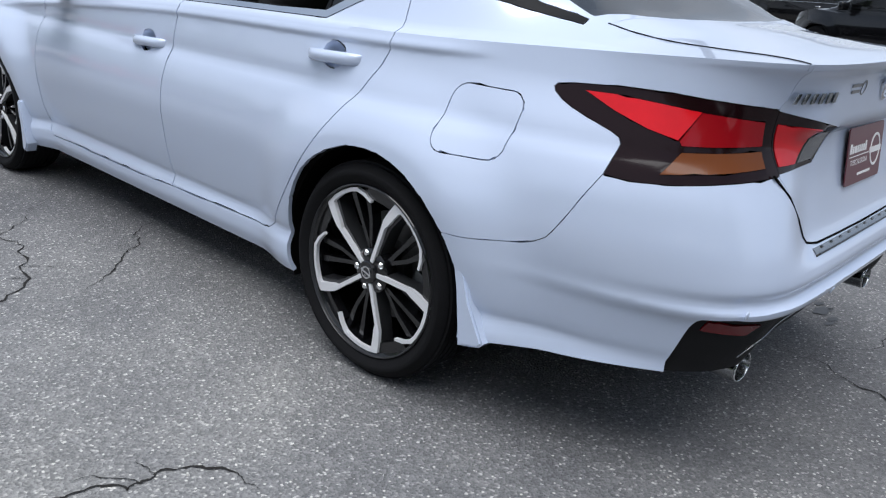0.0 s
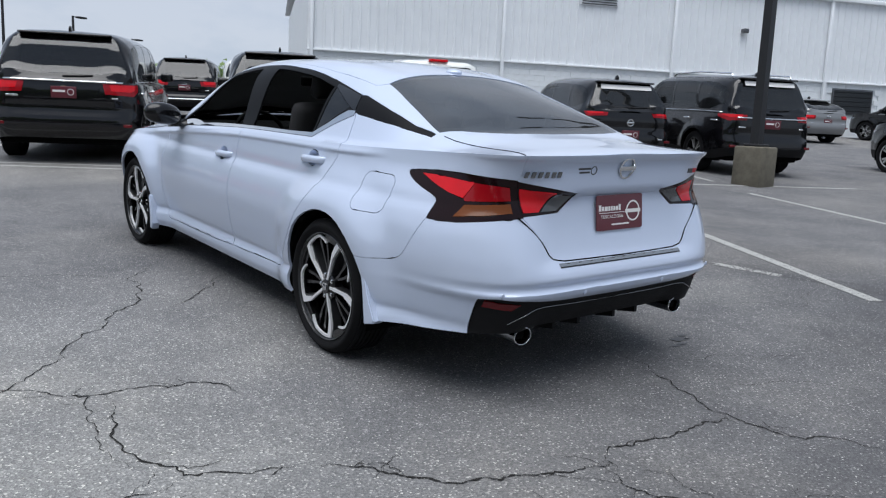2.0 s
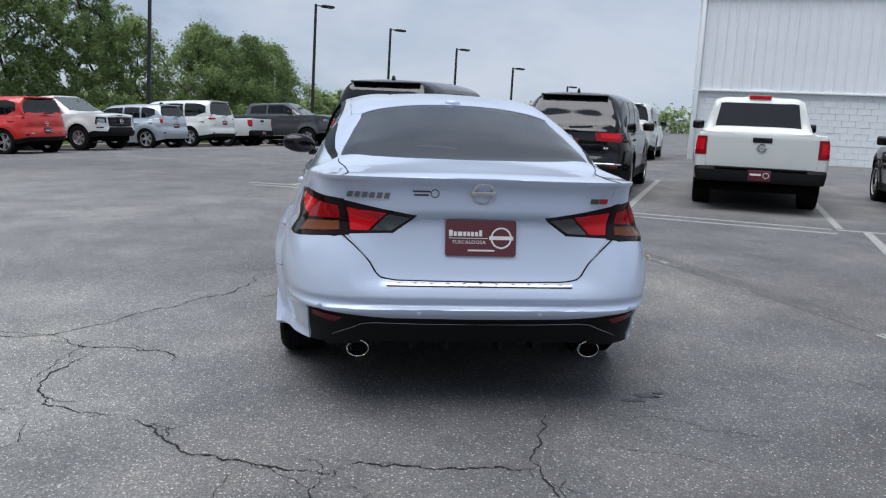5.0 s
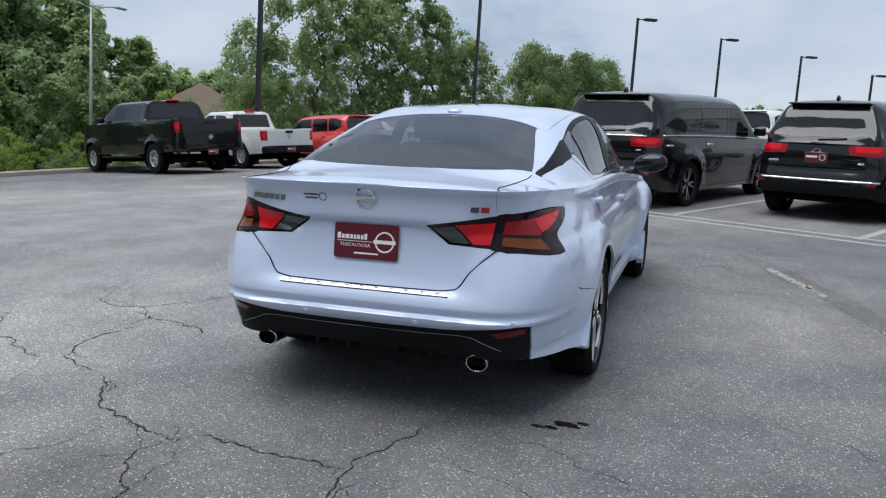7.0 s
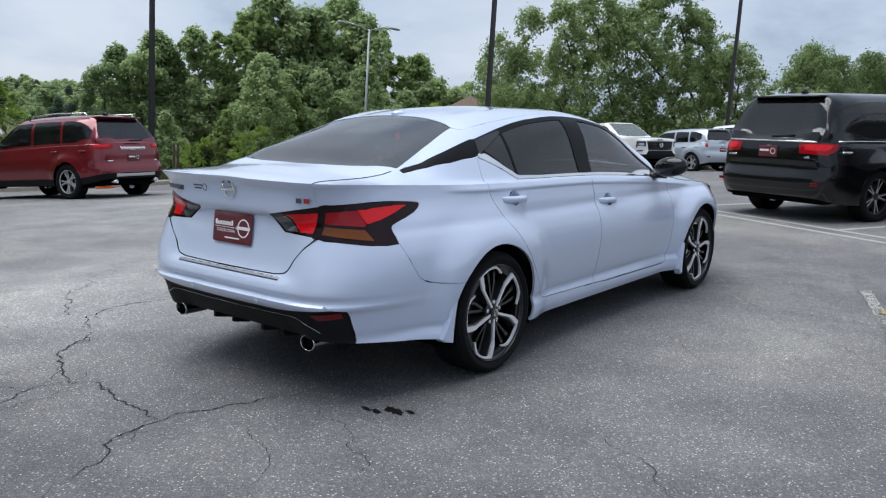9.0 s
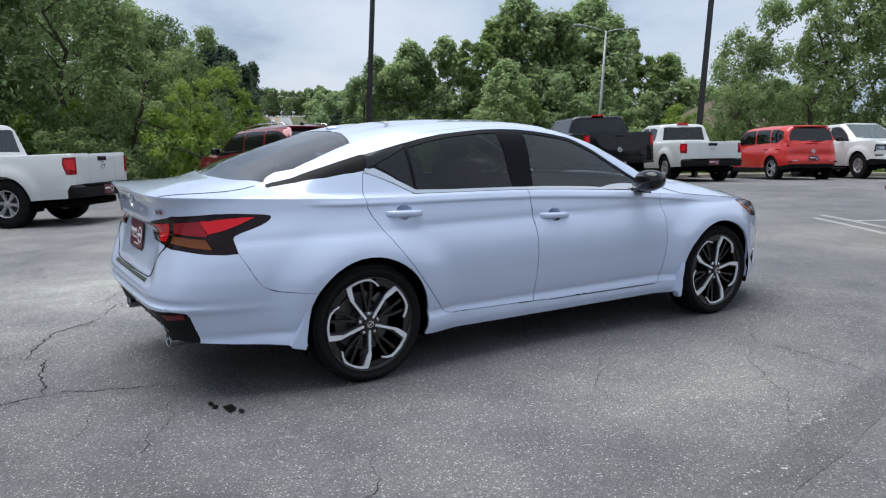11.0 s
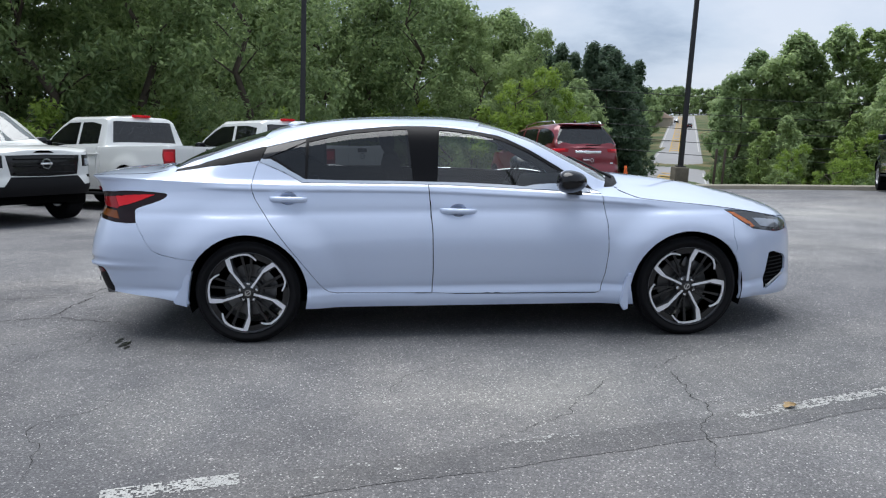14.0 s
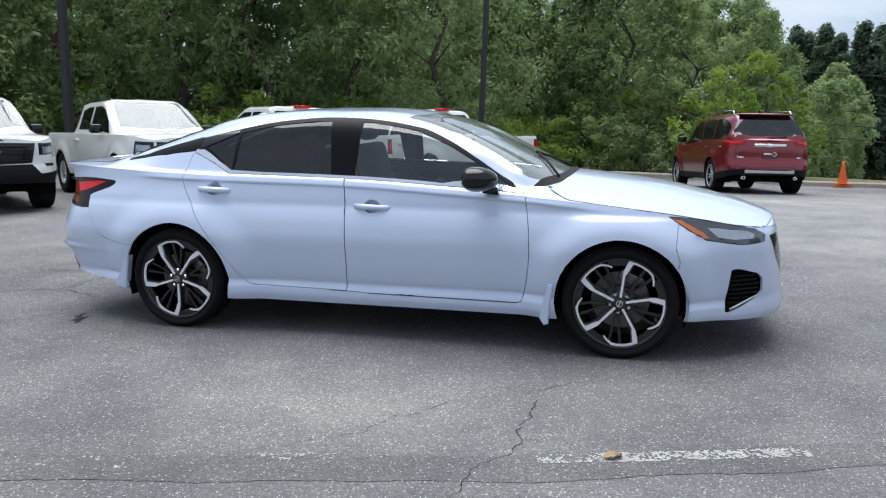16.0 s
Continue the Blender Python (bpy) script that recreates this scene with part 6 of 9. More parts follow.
def build_vehicle(name, sp, paint, label, category, wheel, lamps, posts, hub, clad=0.0, glassy=DARK_GLASS, plate_z=0.85, strip=False,
                  rails=False, exhaust=0, sill_glass=0.03, bright=False, gate=False, amber=False, head=None, chrome_belt=False):
    """A parked vehicle at the origin, nose to +x; posts: the x of the pillars from rear to front; lamps: the tail lamp's outline."""
    car = thing(name, Matrix(), label, category)
    k = sp["meta"]
    sh = Shell(sp, step=0.065, levels=18, fine=(1, 8, 3, 4, 3))
    G, T = sh.ring, sh.top
    ARCH, CLAD, LAMP, HEADL, WIND, REARG, GRILLE, GATE, FDOOR, RDOOR, BUMP, FBUMP, CORE, LENS = range(1, 15)
    GL = 20
    sp_, mp, gp = sh.side_poly, sh.mix_poly, sh.glass_poly
    xr, xf, wsb, wst, xt, H, belt, half, wb, hood = (k[c] for c in ("xr", "xf", "wsb", "wst", "xt", "H", "belt", "half", "wb", "hood"))
    pickup = "cab" in k
    if clad:
        G.region(mp([("r", 0.0, 0.0), ("r", 0.0, clad + 0.10), ("r", 0.6, clad + 0.10), ("x", xr + 0.25, clad + 0.06), ("x", 0.0, clad), ("x", wb, clad), ("x", xf - 0.3, clad), ("f", 0.4, clad), ("f", 0.0, clad), ("f", 0.0, 0.0)]), CLAD)
    if pickup:
        G.region(mp([("r", 0.0, 0.0), ("r", 0.0, 0.640), ("r", 0.7, 0.640), ("x", xr + 0.12, 0.640), ("x", xr + 0.18, 0.56), ("x", xr + 0.22, 0.0)]), BUMP)
        G.region(mp([("r", 0.0, 0.645), ("r", half - 0.165, 0.645), ("r", half - 0.165, 1.5), ("r", 0.0, 1.5)]), GATE)
        G.region(mp([("f", 0.0, 0.30), ("f", 0.0, 0.56), ("f", 0.6, 0.56), ("x", xf - 0.35, 0.58), ("x", xf - 0.5, 0.52), ("x", xf - 0.5, 0.3)]), FBUMP)
        G.region(mp([("f", 0.0, 0.5), ("f", 0.0, hood - 0.47), ("f", 0.50, hood - 0.46), ("f", 0.60, 0.56), ("f", 0.62, 0.5)]), FBUMP)
        G.region(mp([("f", 0.68, 0.70), ("x", xf - 0.24, 0.70), ("x", xf - 0.24, 0.66), ("f", 0.70, 0.66)]), FBUMP)
        hl = [("f", 0.60, hood - 0.16), ("x", xf - 0.24, hood - 0.15), ("x", xf - 0.27, hood - 0.36), ("x", xf - 0.22, hood - 0.36), ("x", xf - 0.2, hood - 0.31), ("f", 0.60, hood - 0.33)]
        G.region(mp([("f", 0.0, hood - 0.15), ("f", 0.56, hood - 0.16), ("f", 0.50, hood - 0.44), ("f", 0.0, hood - 0.46)]), GRILLE)
    else:
        hl = head or [("x", xf - 0.55, hood - 0.20), ("x", xf - 0.25, hood - 0.24), ("f", 0.5, hood - 0.30), ("f", 0.5, hood - 0.37), ("x", xf - 0.3, hood - 0.36)]
        G.region(mp([("f", 0.0, hood - 0.27), ("f", 0.42, hood - 0.29), ("f", 0.36, hood - 0.5), ("f", 0.0, hood - 0.55)]), GRILLE)
    G.region(mp(hl), HEADL)
    G.region(mp(lamps), LAMP)
    for pts, ident, host in ((mp(lamps), CORE, LAMP), (mp(hl), LENS, HEADL)):
        cs, cv = sum(p[0] for p in pts) / len(pts), sum(p[1] for p in pts) / len(pts)
        G.region([(cs + (p[0] - cs) * 0.72, cv + (p[1] - cv) * 0.58 + (0.02 if ident == CORE else 0)) for p in pts], ident, {host})
    # doors
    d0, d1, d2 = (posts[-3] if len(posts) > 2 else k.get("cab", xr) + 0.1), posts[-2], posts[-1] + 0.28
    lo = (k["sill"] + 0.05 if pickup else max(clad, sp["bottom"][3][1] + 0.07))
    fx = min(wsb - 0.02, wb - 0.42)
    G.region(sp_([(d1, lo), (fx - 0.05, lo), (fx, lo + 0.3), (fx, 2), (d1, 2)]), FDOOR, {0})
    G.region(sp_([(d1, lo), (d1, 2), (d0, 2), (d0, 0.80), (max(d0 + 0.05, 0.40), 0.55), (max(d0 + 0.1, 0.46), lo)]), RDOOR, {0})
    T.region([(d1, -0.1), (d1, 0.9), (fx, 0.9), (fx, -0.1)], FDOOR)
    T.region([(d0, -0.1), (d0, 0.9), (d1, 0.9), (d1, -0.1)], RDOOR)
    r = hub[0] + 0.045
    for x in (0.0, wb):
        G.region(sp_(circle(x, hub[0], r, 28)), ARCH)
    # glass: one pane between each two posts
    edge = lambda x: 1.0 + sill_glass * 3
    for i, (a, b) in enumerate(zip(posts, posts[1:] + [None])):
        if b is None:
            tip = wsb - 0.16
            xs = np.linspace(a + 0.04, tip, 6)
            up = [(x, min(1.93, 1.90)) for x in xs[:-1]] + [(tip, 1.25)]
            T.region([(a + 0.04, edge(a))] + up + [(tip + 0.04, edge(tip))], GL + i)
        else:
            T.region([(a + 0.03, edge(a) + (0.25 if i == 0 and not pickup else 0)), (a + 0.05, 1.86 if i else 1.80), ((a + b) / 2, 1.90), (b - 0.03, 1.90), (b - 0.03, edge(b)), ((a + b) / 2, edge(a))], GL + i)
    T.region([(wst - 0.02, 5.1), (wst - 0.05, 3.1), (wsb - 0.08, 3.1), (wsb - 0.02, 4.2), (wsb, 5.1)], WIND)
    if pickup:
        c = k["cab"]
        T.region([(c + 0.045, 5.1), (c + 0.045, 3.02), (c + 0.112, 3.02), (c + 0.112, 5.1)], REARG)
    else:
        T.region([(xr + 0.165, 5.1), (xr + 0.155, 3.0), (xt - 0.03, 3.0), (xt - 0.005, 5.1)], REARG)
    sh.bake()

    def skin(nm, ids, mat, side="both", text="", gap=0.002, deep=0.012, lift=0.0, parent=None):
        b = sh.take(ids, side, weld=0.003 if not pickup else 0.0015)
        if len(b.faces) == 0:
            b.free()
            return None
        return part(nm, panel(b, gap, deep, lift), mat, parent or car, text, sharp=40)

    word = label.split()[0] if label.split()[0] != "dark" else "dark painted"
    skin("body", {0}, paint, text=word + " painted body", gap=0)
    skin("cladding", {CLAD}, TRIM_BLACK, text="black plastic cladding", gap=0.001)
    skin("rear_bumper", {BUMP}, TRIM_BLACK, text="black rear bumper", gap=0.001, lift=0.004)
    skin("front_bumper", {FBUMP}, TRIM_BLACK, text="black front bumper", gap=0.001, lift=0.004)
    skin("tailgate", {GATE}, paint, text=word + " tailgate", gap=0.004)
    skin("grille", {GRILLE}, GLOSS_BLACK, text="black grille", gap=0.001, lift=-0.01)
    # pale windscreens hold the sky's reflection in their colour
    skin("windscreen", {WIND}, TRUCK_GLASS if pickup else SKYLIT_GLASS if bright else GLASS, text="windscreen", gap=0.002, deep=0, lift=-0.003)
    skin("rear_window", {REARG}, SKY_GLASS if glassy == DARK_GLASS else glassy, text="tinted rear window", gap=0.002, deep=0, lift=-0.003)
    for side in ("left", "right"):
        for ident, nm in ((FDOOR, "front_door"), (RDOOR, "rear_door")):
            d = skin(nm, {ident}, paint, side, word + " door", gap=0.004)
            if d:
                x = (d1 + 0.14) if nm == "front_door" else (d0 + 0.16)
                s = 1 if side == "left" else -1
                z = belt - 0.12
                y = float(sh.ring_at([sh.sx(x)], [sh.level(sh.sx(x), z)])[0, 1])
                part("handle", box_bm(x - 0.09, x + 0.09, s * (y + 0.01) - 0.02, s * (y + 0.01) + 0.02, z - 0.016, z + 0.016, 0.012), CHROME if bright else paint, d, "door handle")
        lamp = skin("tail_lamp", {LAMP}, TAIL_RED, side, "dark red tail lamp", gap=0.001, lift=0.004)
        skin("red_lens", {CORE}, RED_LENS, side, "bright red inner lens", gap=0.0, deep=0.006, lift=0.006, parent=lamp)
        head_lamp = skin("headlamp", {HEADL}, GLOSS_BLACK, side, "dark headlamp housing", gap=0.001, lift=0.002)
        skin("clear_lens", {LENS}, CLEAR_LENS, side, "clear headlamp lens", gap=0.0, deep=0.006, lift=0.004, parent=head_lamp)
        for i in range(len(posts)):
            dark = glassy if i < len(posts) - 1 else GLASS
            skin("side_window", {GL + i}, dark, side, "tinted side window", gap=0.002, deep=0, lift=-0.003)
    ids = {0, CLAD, LAMP, CORE, LENS, HEADL, GRILLE, GATE, FDOOR, RDOOR, BUMP, FBUMP}
    part("inner_shell", shrink(sh.take(ids, ring_only=True), 0.025, xr + 0.6, xf - 0.6), CAVITY, car, "dark inner structure")
    zu = hub[0]
    part("underbody", box_bm(xr + 0.25, xf - 0.35, -half + 0.22, half - 0.22, zu - 0.10, zu + 0.02, 0.03), CAVITY, car, "dark underbody")
    for x in (0.0, wb):
        for s in (1, -1):
            part("wheel_house", well_bm(x, hub[0], r + 0.004, s * (half - 0.36), s * (half - 0.045)), CAVITY, car, "dark wheel house")
            wheel.put(car, x, s * (half - hub[1]), hub[0], 23 * s + 31 * (x > 0))
    # cabin
    base = (k["cab"] + 0.2) if pickup else xr + 0.6
    part("seats", box_bm(base + 0.1, base + 0.28, -half + 0.3, half - 0.3, 0.7, belt + 0.12, 0.06), SEAT, car, "dark rear seat row")
    for s in (1, -1):
        part("front_seat", box_bm(d1 + 0.05, d1 + 0.2, s * 0.4 - 0.22, s * 0.4 + 0.22, 0.7, belt + 0.26, 0.06), SEAT, car, "dark front seat")
        part("mirror", box_bm(wsb - 0.52, wsb - 0.40, s * (half + 0.03) - 0.10, s * (half + 0.03) + 0.10, belt + 0.0, belt + 0.15, 0.035), paint if bright else GLOSS_BLACK, car, "door mirror")
    part("dashboard", box_bm(wsb - 0.55, wsb - 0.05, -half + 0.2, half - 0.2, 0.75, hood - 0.02, 0.05), TRIM_BLACK, car, "dark dashboard")

    def tail_x(y, z):
        s = sh.sr(abs(y))
        return float(sh.ring_at([s], [sh.level(s, z)])[0, 0])

    # plate, emblem, small tail parts
    px = tail_x(0, plate_z)
    plate = part("licence_plate", box_bm(px - 0.014, px + 0.01, -0.152, 0.152, plate_z - 0.074, plate_z + 0.074, 0.004), PLATE_RED, car, "maroon dealer plate")
    part("print_bar", box_bm(px - 0.0155, px - 0.013, -0.02, 0.13, plate_z + 0.0, plate_z + 0.028), PLATE_WHITE, plate, "white print bar", smooth=False)
    b = lathe_bm([(0.042, 0), (0.042, 0.002), (0.034, 0.002), (0.034, 0)], 20, "X")
    bmesh.ops.translate(b, verts=b.verts, vec=(px - 0.0165, -0.085, plate_z + 0.005))
    part("print_ring", b, PLATE_WHITE, plate, "white ring print", smooth=False)
    ez = min(belt - 0.10, plate_z + 0.20)
    if gate:
        ez = 0.93
    ex = tail_x(0, ez)
    b = lathe_bm([(0.06, -0.012), (0.06, 0.0), (0.045, 0.0), (0.045, -0.012)], 24, "X")
    box_bm(-0.014, 0.0, -0.07, 0.07, -0.011, 0.011, 0.003, b)
    bmesh.ops.translate(b, verts=b.verts, vec=(ex - 0.002, 0, ez))
    part("emblem", b, CHROME, car, "chrome emblem", sharp=30)
    if gate:
        gx = tail_x(0, belt - 0.08)
        part("gate_handle", box_bm(gx - 0.012, gx + 0.02, -0.13, 0.13, belt - 0.12, belt - 0.045, 0.01), GLOSS_BLACK, car, "black tailgate handle")
        c = k["cab"]
        part("brake_light", box_bm(c + 0.105, c + 0.18, -0.17, 0.17, H - 0.055, H - 0.012, 0.006), RED_LENS, car, "red high brake light")
        part("bumper_step", box_bm(xr - 0.01, xr + 0.10, -0.62, 0.62, 0.625, 0.65, 0.008), TRIM_BLACK, car, "black bumper step")
        for s in (1, -1):
            part("side_step", box_bm(0.62, wb - 0.62, s * (half - 0.07) - 0.07, s * (half - 0.07) + 0.07, k["sill"] - 0.10, k["sill"] - 0.05, 0.015), TRIM_BLACK, car, "black side step")
        part("axle", tube_bm([(0, -half + 0.2, hub[0]), (0, half - 0.2, hub[0])], 0.06, 10), CAVITY, car, "dark rear axle")
        for z in (0.10, 0.0, -0.10):
            b = box_bm(xf - 0.055, xf + 0.003, -0.44, 0.44, hood - 0.31 + z - 0.012, hood - 0.31 + z + 0.012, 0.006)
            part("grille_bar", b, TRIM_BLACK, car, "black grille bar")
        b = lathe_bm([(0.075, 0.0), (0.075, 0.02), (0.058, 0.02), (0.058, 0.0)], 24, "X")
        box_bm(0.0, 0.022, -0.088, 0.088, -0.014, 0.014, 0.003, b)
        bmesh.ops.translate(b, verts=b.verts, vec=(xf + 0.0, 0, hood - 0.28))
        part("emblem", b, CHROME, car, "chrome nose emblem", sharp=30)
    else:
        part("wiper", tube_bm([(xr + 0.135, 0.02, belt + 0.075), (xr + 0.14, -0.2, belt + 0.085), (xr + 0.145, -0.34, belt + 0.095)], 0.011, 6), TRIM_BLACK, car, "black rear wiper")
        part("tail_spoiler", box_bm(xt - 0.11, xt + 0.14, -half * 0.57, half * 0.57, H - 0.080, H - 0.052, 0.013), paint, car, "roof spoiler")
        part("brake_light", box_bm(xt - 0.106, xt - 0.09, -0.18, 0.18, H - 0.075, H - 0.055, 0.003), RED_LENS, car, "red high brake light")
        b = bmesh.new()
        bmesh.ops.create_uvsphere(b, u_segments=10, v_segments=6, radius=1)
        for v in b.verts:
            v.co = Vector((xt + 0.32 + 0.08 * v.co.x, 0.022 * v.co.y, H + 0.0 + 0.055 * max(v.co.z, -0.3)))
        part("roof_aerial", b, GLOSS_BLACK, car, "shark fin aerial")
    if strip:
        pts = [(tail_x(abs(y), strip) - 0.012, y, strip) for y in np.linspace(-half * 0.72, half * 0.72, 13)]
        part("chrome_strip", tube_bm(pts, 0.013, 6), CHROME, car, "chrome tail strip")
    if chrome_belt:
        for s in (1, -1):
            xs = np.linspace(xr + 0.35, wsb - 0.25, 22)
            P = sh.top_at(xs, np.full(22, 1.03))
            part("chrome_strip", tube_bm([(p[0], s * (p[1] + 0.004), p[2]) for p in P], 0.009, 6), CHROME, car, "chrome belt line")
    if not pickup:
        zr = 0.52
        for s in (1, -1):
            ys = half * 0.74
            part("reflector", box_bm(tail_x(ys, zr) - 0.006, tail_x(ys, zr) + 0.03, s * ys - 0.09, s * ys + 0.09, zr - 0.02, zr + 0.02, 0.006), REFLECTOR, car, "red bumper reflector")
        for y, w in ((half * 0.62, 0.07), (-half * 0.62, 0.04)):
            zb = plate_z - 0.06
            part("badge", box_bm(tail_x(abs(y), zb) - 0.006, tail_x(abs(y), zb) + 0.01, y - w, y + w, zb - 0.012, zb + 0.012, 0.003), CHROME, car, "small chrome badge bar")
    if rails:
        for s in (1, -1):
            y = half * 0.62
            b = tube_bm([(xt + 0.12, s * y, H - 0.07), (xt + 0.2, s * y, H + 0.01), ((xt + wst) / 2, s * y, H + 0.035), (wst - 0.35, s * y, H + 0.0), (wst - 0.25, s * y, H - 0.07)], 0.015, 8)
            part("roof_rail", b, CHROME if rails == 2 else TRIM_BLACK, car, "roof rail")
    for i in range(exhaust):
        s = 1 if i else -1
        b = lathe_bm([(0.035, 0), (0.035, -0.12), (0.028, -0.12), (0.028, -0.02)], 18, "X")
        bmesh.ops.translate(b, verts=b.verts, vec=(xr + 0.12, s * half * 0.55, 0.33))
        part("exhaust_tip", b, CHROME, car, "chrome exhaust tip")
    return car


def sticker_strip(car, xt, xr, H, belt, half):
    """A white windscreen banner across the top of the rear window."""
    b = bmesh.new()
    x, z = xt - 0.075, H - 0.155
    rows = []
    for i in range(9):
        y = -half * 0.52 + half * 1.04 * i / 8
        rows.append((b.verts.new((x - 0.030, y, z - 0.03)), b.verts.new((x + 0.010, y, z + 0.045))))
    for p, q in zip(rows, rows[1:]):
        b.faces.new((p[0], q[0], q[1], p[1]))
    part("window_banner", b, PLATE_WHITE, car, "white paper banner on the rear window")


WH_SILVER = Wheel(0.36, 0.235, 0.235, "silver")
WH_DARK = Wheel(0.36, 0.245, 0.235, "dark")
WH_STEEL = Wheel(0.39, 0.215, 0.26, "steel")


def on_lot(x, y, heading):
    """A place on the lot, level with its surface."""
    e = 0.5
    zx, zy = (dip(x + e, y) - dip(x - e, y)) / (2 * e), (dip(x, y + e) - dip(x, y - e)) / (2 * e)
    up = Vector((-zx, -zy, 1)).normalized()
    f = Vector((math.cos(radians(heading)), math.sin(radians(heading)), 0))
    left = up.cross(f).normalized()
    f = left.cross(up)
    m = Matrix((f, left, up)).transposed().to_4x4()
    m.translation = (x, y, dip(x, y))
    return LOT @ m


def rear_axle(px, py, heading, back):
    """The rear axle's place for a vehicle whose tail's middle is at px, py."""
    return px + back * math.cos(radians(heading)), py + back * math.sin(radians(heading)), heading


def lamp_wide(xr, z0, z1, y_in, reach):
    return [("r", y_in, z0 + 0.02), ("r", y_in - 0.03, z1 - 0.01), ("r", 0.6, z1), ("x", xr + reach, z1 - 0.01), ("x", xr + reach - 0.05, z0 + 0.06), ("x", xr + 0.15, z0)]


def lamp_tall(xr, half, z0, z1, reach):
    return [("r", half - 0.165, z0), ("r", half - 0.165, z1), ("x", xr + reach, z1), ("x", xr + reach + 0.01, z0 + 0.16), ("x", xr + reach - 0.05, z0)]


ROW = -25.0
# black minivan
van_sp = wagon_spec(5.16, 3.0, 1.13, 0.99, 1.74, 1.06, 1.06, 1.0, 0.95, 0.40, 0.02, 0.22)
van = build_vehicle("minivan", van_sp, BLACK_PAINT, "black minivan with red tail lamps and maroon plate", "minivan", WH_DARK, lamp_wide(-1.13, 0.90, 1.06, 0.50, 0.32), [-0.85, 0.55, 1.55], (0.345, 0.15), plate_z=0.93, strip=1.075, chrome_belt=True, bright=True)
van.matrix_world = on_lot(*rear_axle(7.98, 0.22, ROW + 2, 1.13))
# black chrome-strip crossover
eq_sp = wagon_spec(4.65, 2.725, 0.98, 0.92, 1.66, 1.03, 1.06, 1.05, 0.8, 0.40, 0.0, 0.24)
eq = build_vehicle("crossover", eq_sp, BLACK_PAINT, "black crossover with a chrome bumper strip and silver wheels", "suv", WH_SILVER, lamp_wide(-0.98, 0.89, 1.05, 0.42, 0.28), [-0.70, 0.28, 1.12], (0.345, 0.14), clad=0.42, plate_z=0.86)
part("bumper_strip", tube_bm([(-0.985 + 0.16 * abs(y) ** 3, y, 0.565) for y in np.linspace(-0.82, 0.82, 13)], 0.016, 6), CHROME, eq, "chrome bumper strip")
eq.matrix_world = on_lot(*rear_axle(7.72, -2.72, ROW, 0.98))
# pickups: white, black, grey
pick_sp = pickup_spec(5.30, 3.2, 1.22, 0.925, 1.72, 1.12, 1.15, 1.25, 1.88)
tail_pick = lamp_tall(-1.22, 0.925, 0.80, 1.07, 0.22)
white_pick = build_vehicle("pickup_truck", pick_sp, WHITE_PAINT, "white pickup truck with black bumpers and steel-grey wheels", "pickup", WH_STEEL, tail_pick, [0.88, 1.55], (0.385, 0.15), gate=True, plate_z=0.54, bright=False, sill_glass=0.04)
tagged(white_pick, group="white pickup trucks")
white_pick.matrix_world = on_lot(*rear_axle(6.42, -5.18, ROW, 1.22))
# black hatchback crossover with a window banner
mz_sp = wagon_spec(4.27, 2.57, 0.78, 0.885, 1.54, 0.98, 1.0, 1.15, 0.75, 0.42, -0.02, 0.22)
mz = build_vehicle("crossover", mz_sp, BLACK_PAINT, "small black crossover with a white rear window banner", "suv", WH_SILVER, lamp_wide(-0.78, 0.90, 1.00, 0.42, 0.28), [-0.45, 0.25, 1.05], (0.335, 0.14), clad=0.36, plate_z=0.62, exhaust=2)
sticker_strip(mz, mz_sp["meta"]["xt"], -0.78, 1.54, 0.98, 0.885)
mz.matrix_world = on_lot(*rear_axle(5.35, -7.92, ROW, 0.78))
# black sport utility with chrome window line
rg_sp = wagon_spec(4.69, 2.70, 1.0, 0.92, 1.72, 1.05, 1.08, 1.1, 0.8, 0.36, 0.01, 0.24)
rg = build_vehicle("sport_utility", rg_sp, BLACK_PAINT, "black sport utility vehicle beside a lamp post", "suv", WH_DARK, lamp_wide(-1.0, 0.94, 1.12, 0.50, 0.46), [-0.70, 0.22, 1.08], (0.355, 0.14), clad=0.40, plate_z=0.90, strip=1.0, rails=2, chrome_belt=True, bright=True)
sticker_strip(rg, rg_sp["meta"]["xt"], -1.0, 1.72, 1.05, 0.92)
rg.matrix_world = on_lot(*rear_axle(4.03, -10.03, ROW, 1.0))
# dark red sport utility by the kerb
es_sp = wagon_spec(4.52, 2.69, 0.93, 0.94, 1.68, 1.06, 1.09, 1.05, 0.9, 0.46, -0.03, 0.26)
es = build_vehicle("sport_utility", es_sp, RED_PAINT, "dark red sport utility vehicle parked near the kerb", "suv", WH_SILVER, lamp_wide(-0.93, 0.96, 1.10, 0.50, 0.36), [-0.60, 0.22, 1.08], (0.345, 0.14), clad=0.40, plate_z=0.80, rails=2, exhaust=2)
part("chrome_bar", box_bm(-0.885, -0.84, -0.32, 0.32, 0.955, 1.015, 0.012), CHROME, es, "wide chrome tailgate bar")
part("skid_plate", box_bm(-0.925, -0.80, -0.50, 0.50, 0.42, 0.55, 0.02), SILVER_RIM, es, "grey bumper skid plate")
es.matrix_world = on_lot(*rear_axle(5.30, 11.75, 103, 0.93))


def row_place(a, b, heading, back):
    """Along the far row: a metres along the row's cars, b metres out to their tails."""
    x, y = 0.906 * a + 0.423 * b, -0.423 * a + 0.906 * b
    return on_lot(*rear_axle(x, y, heading, back))


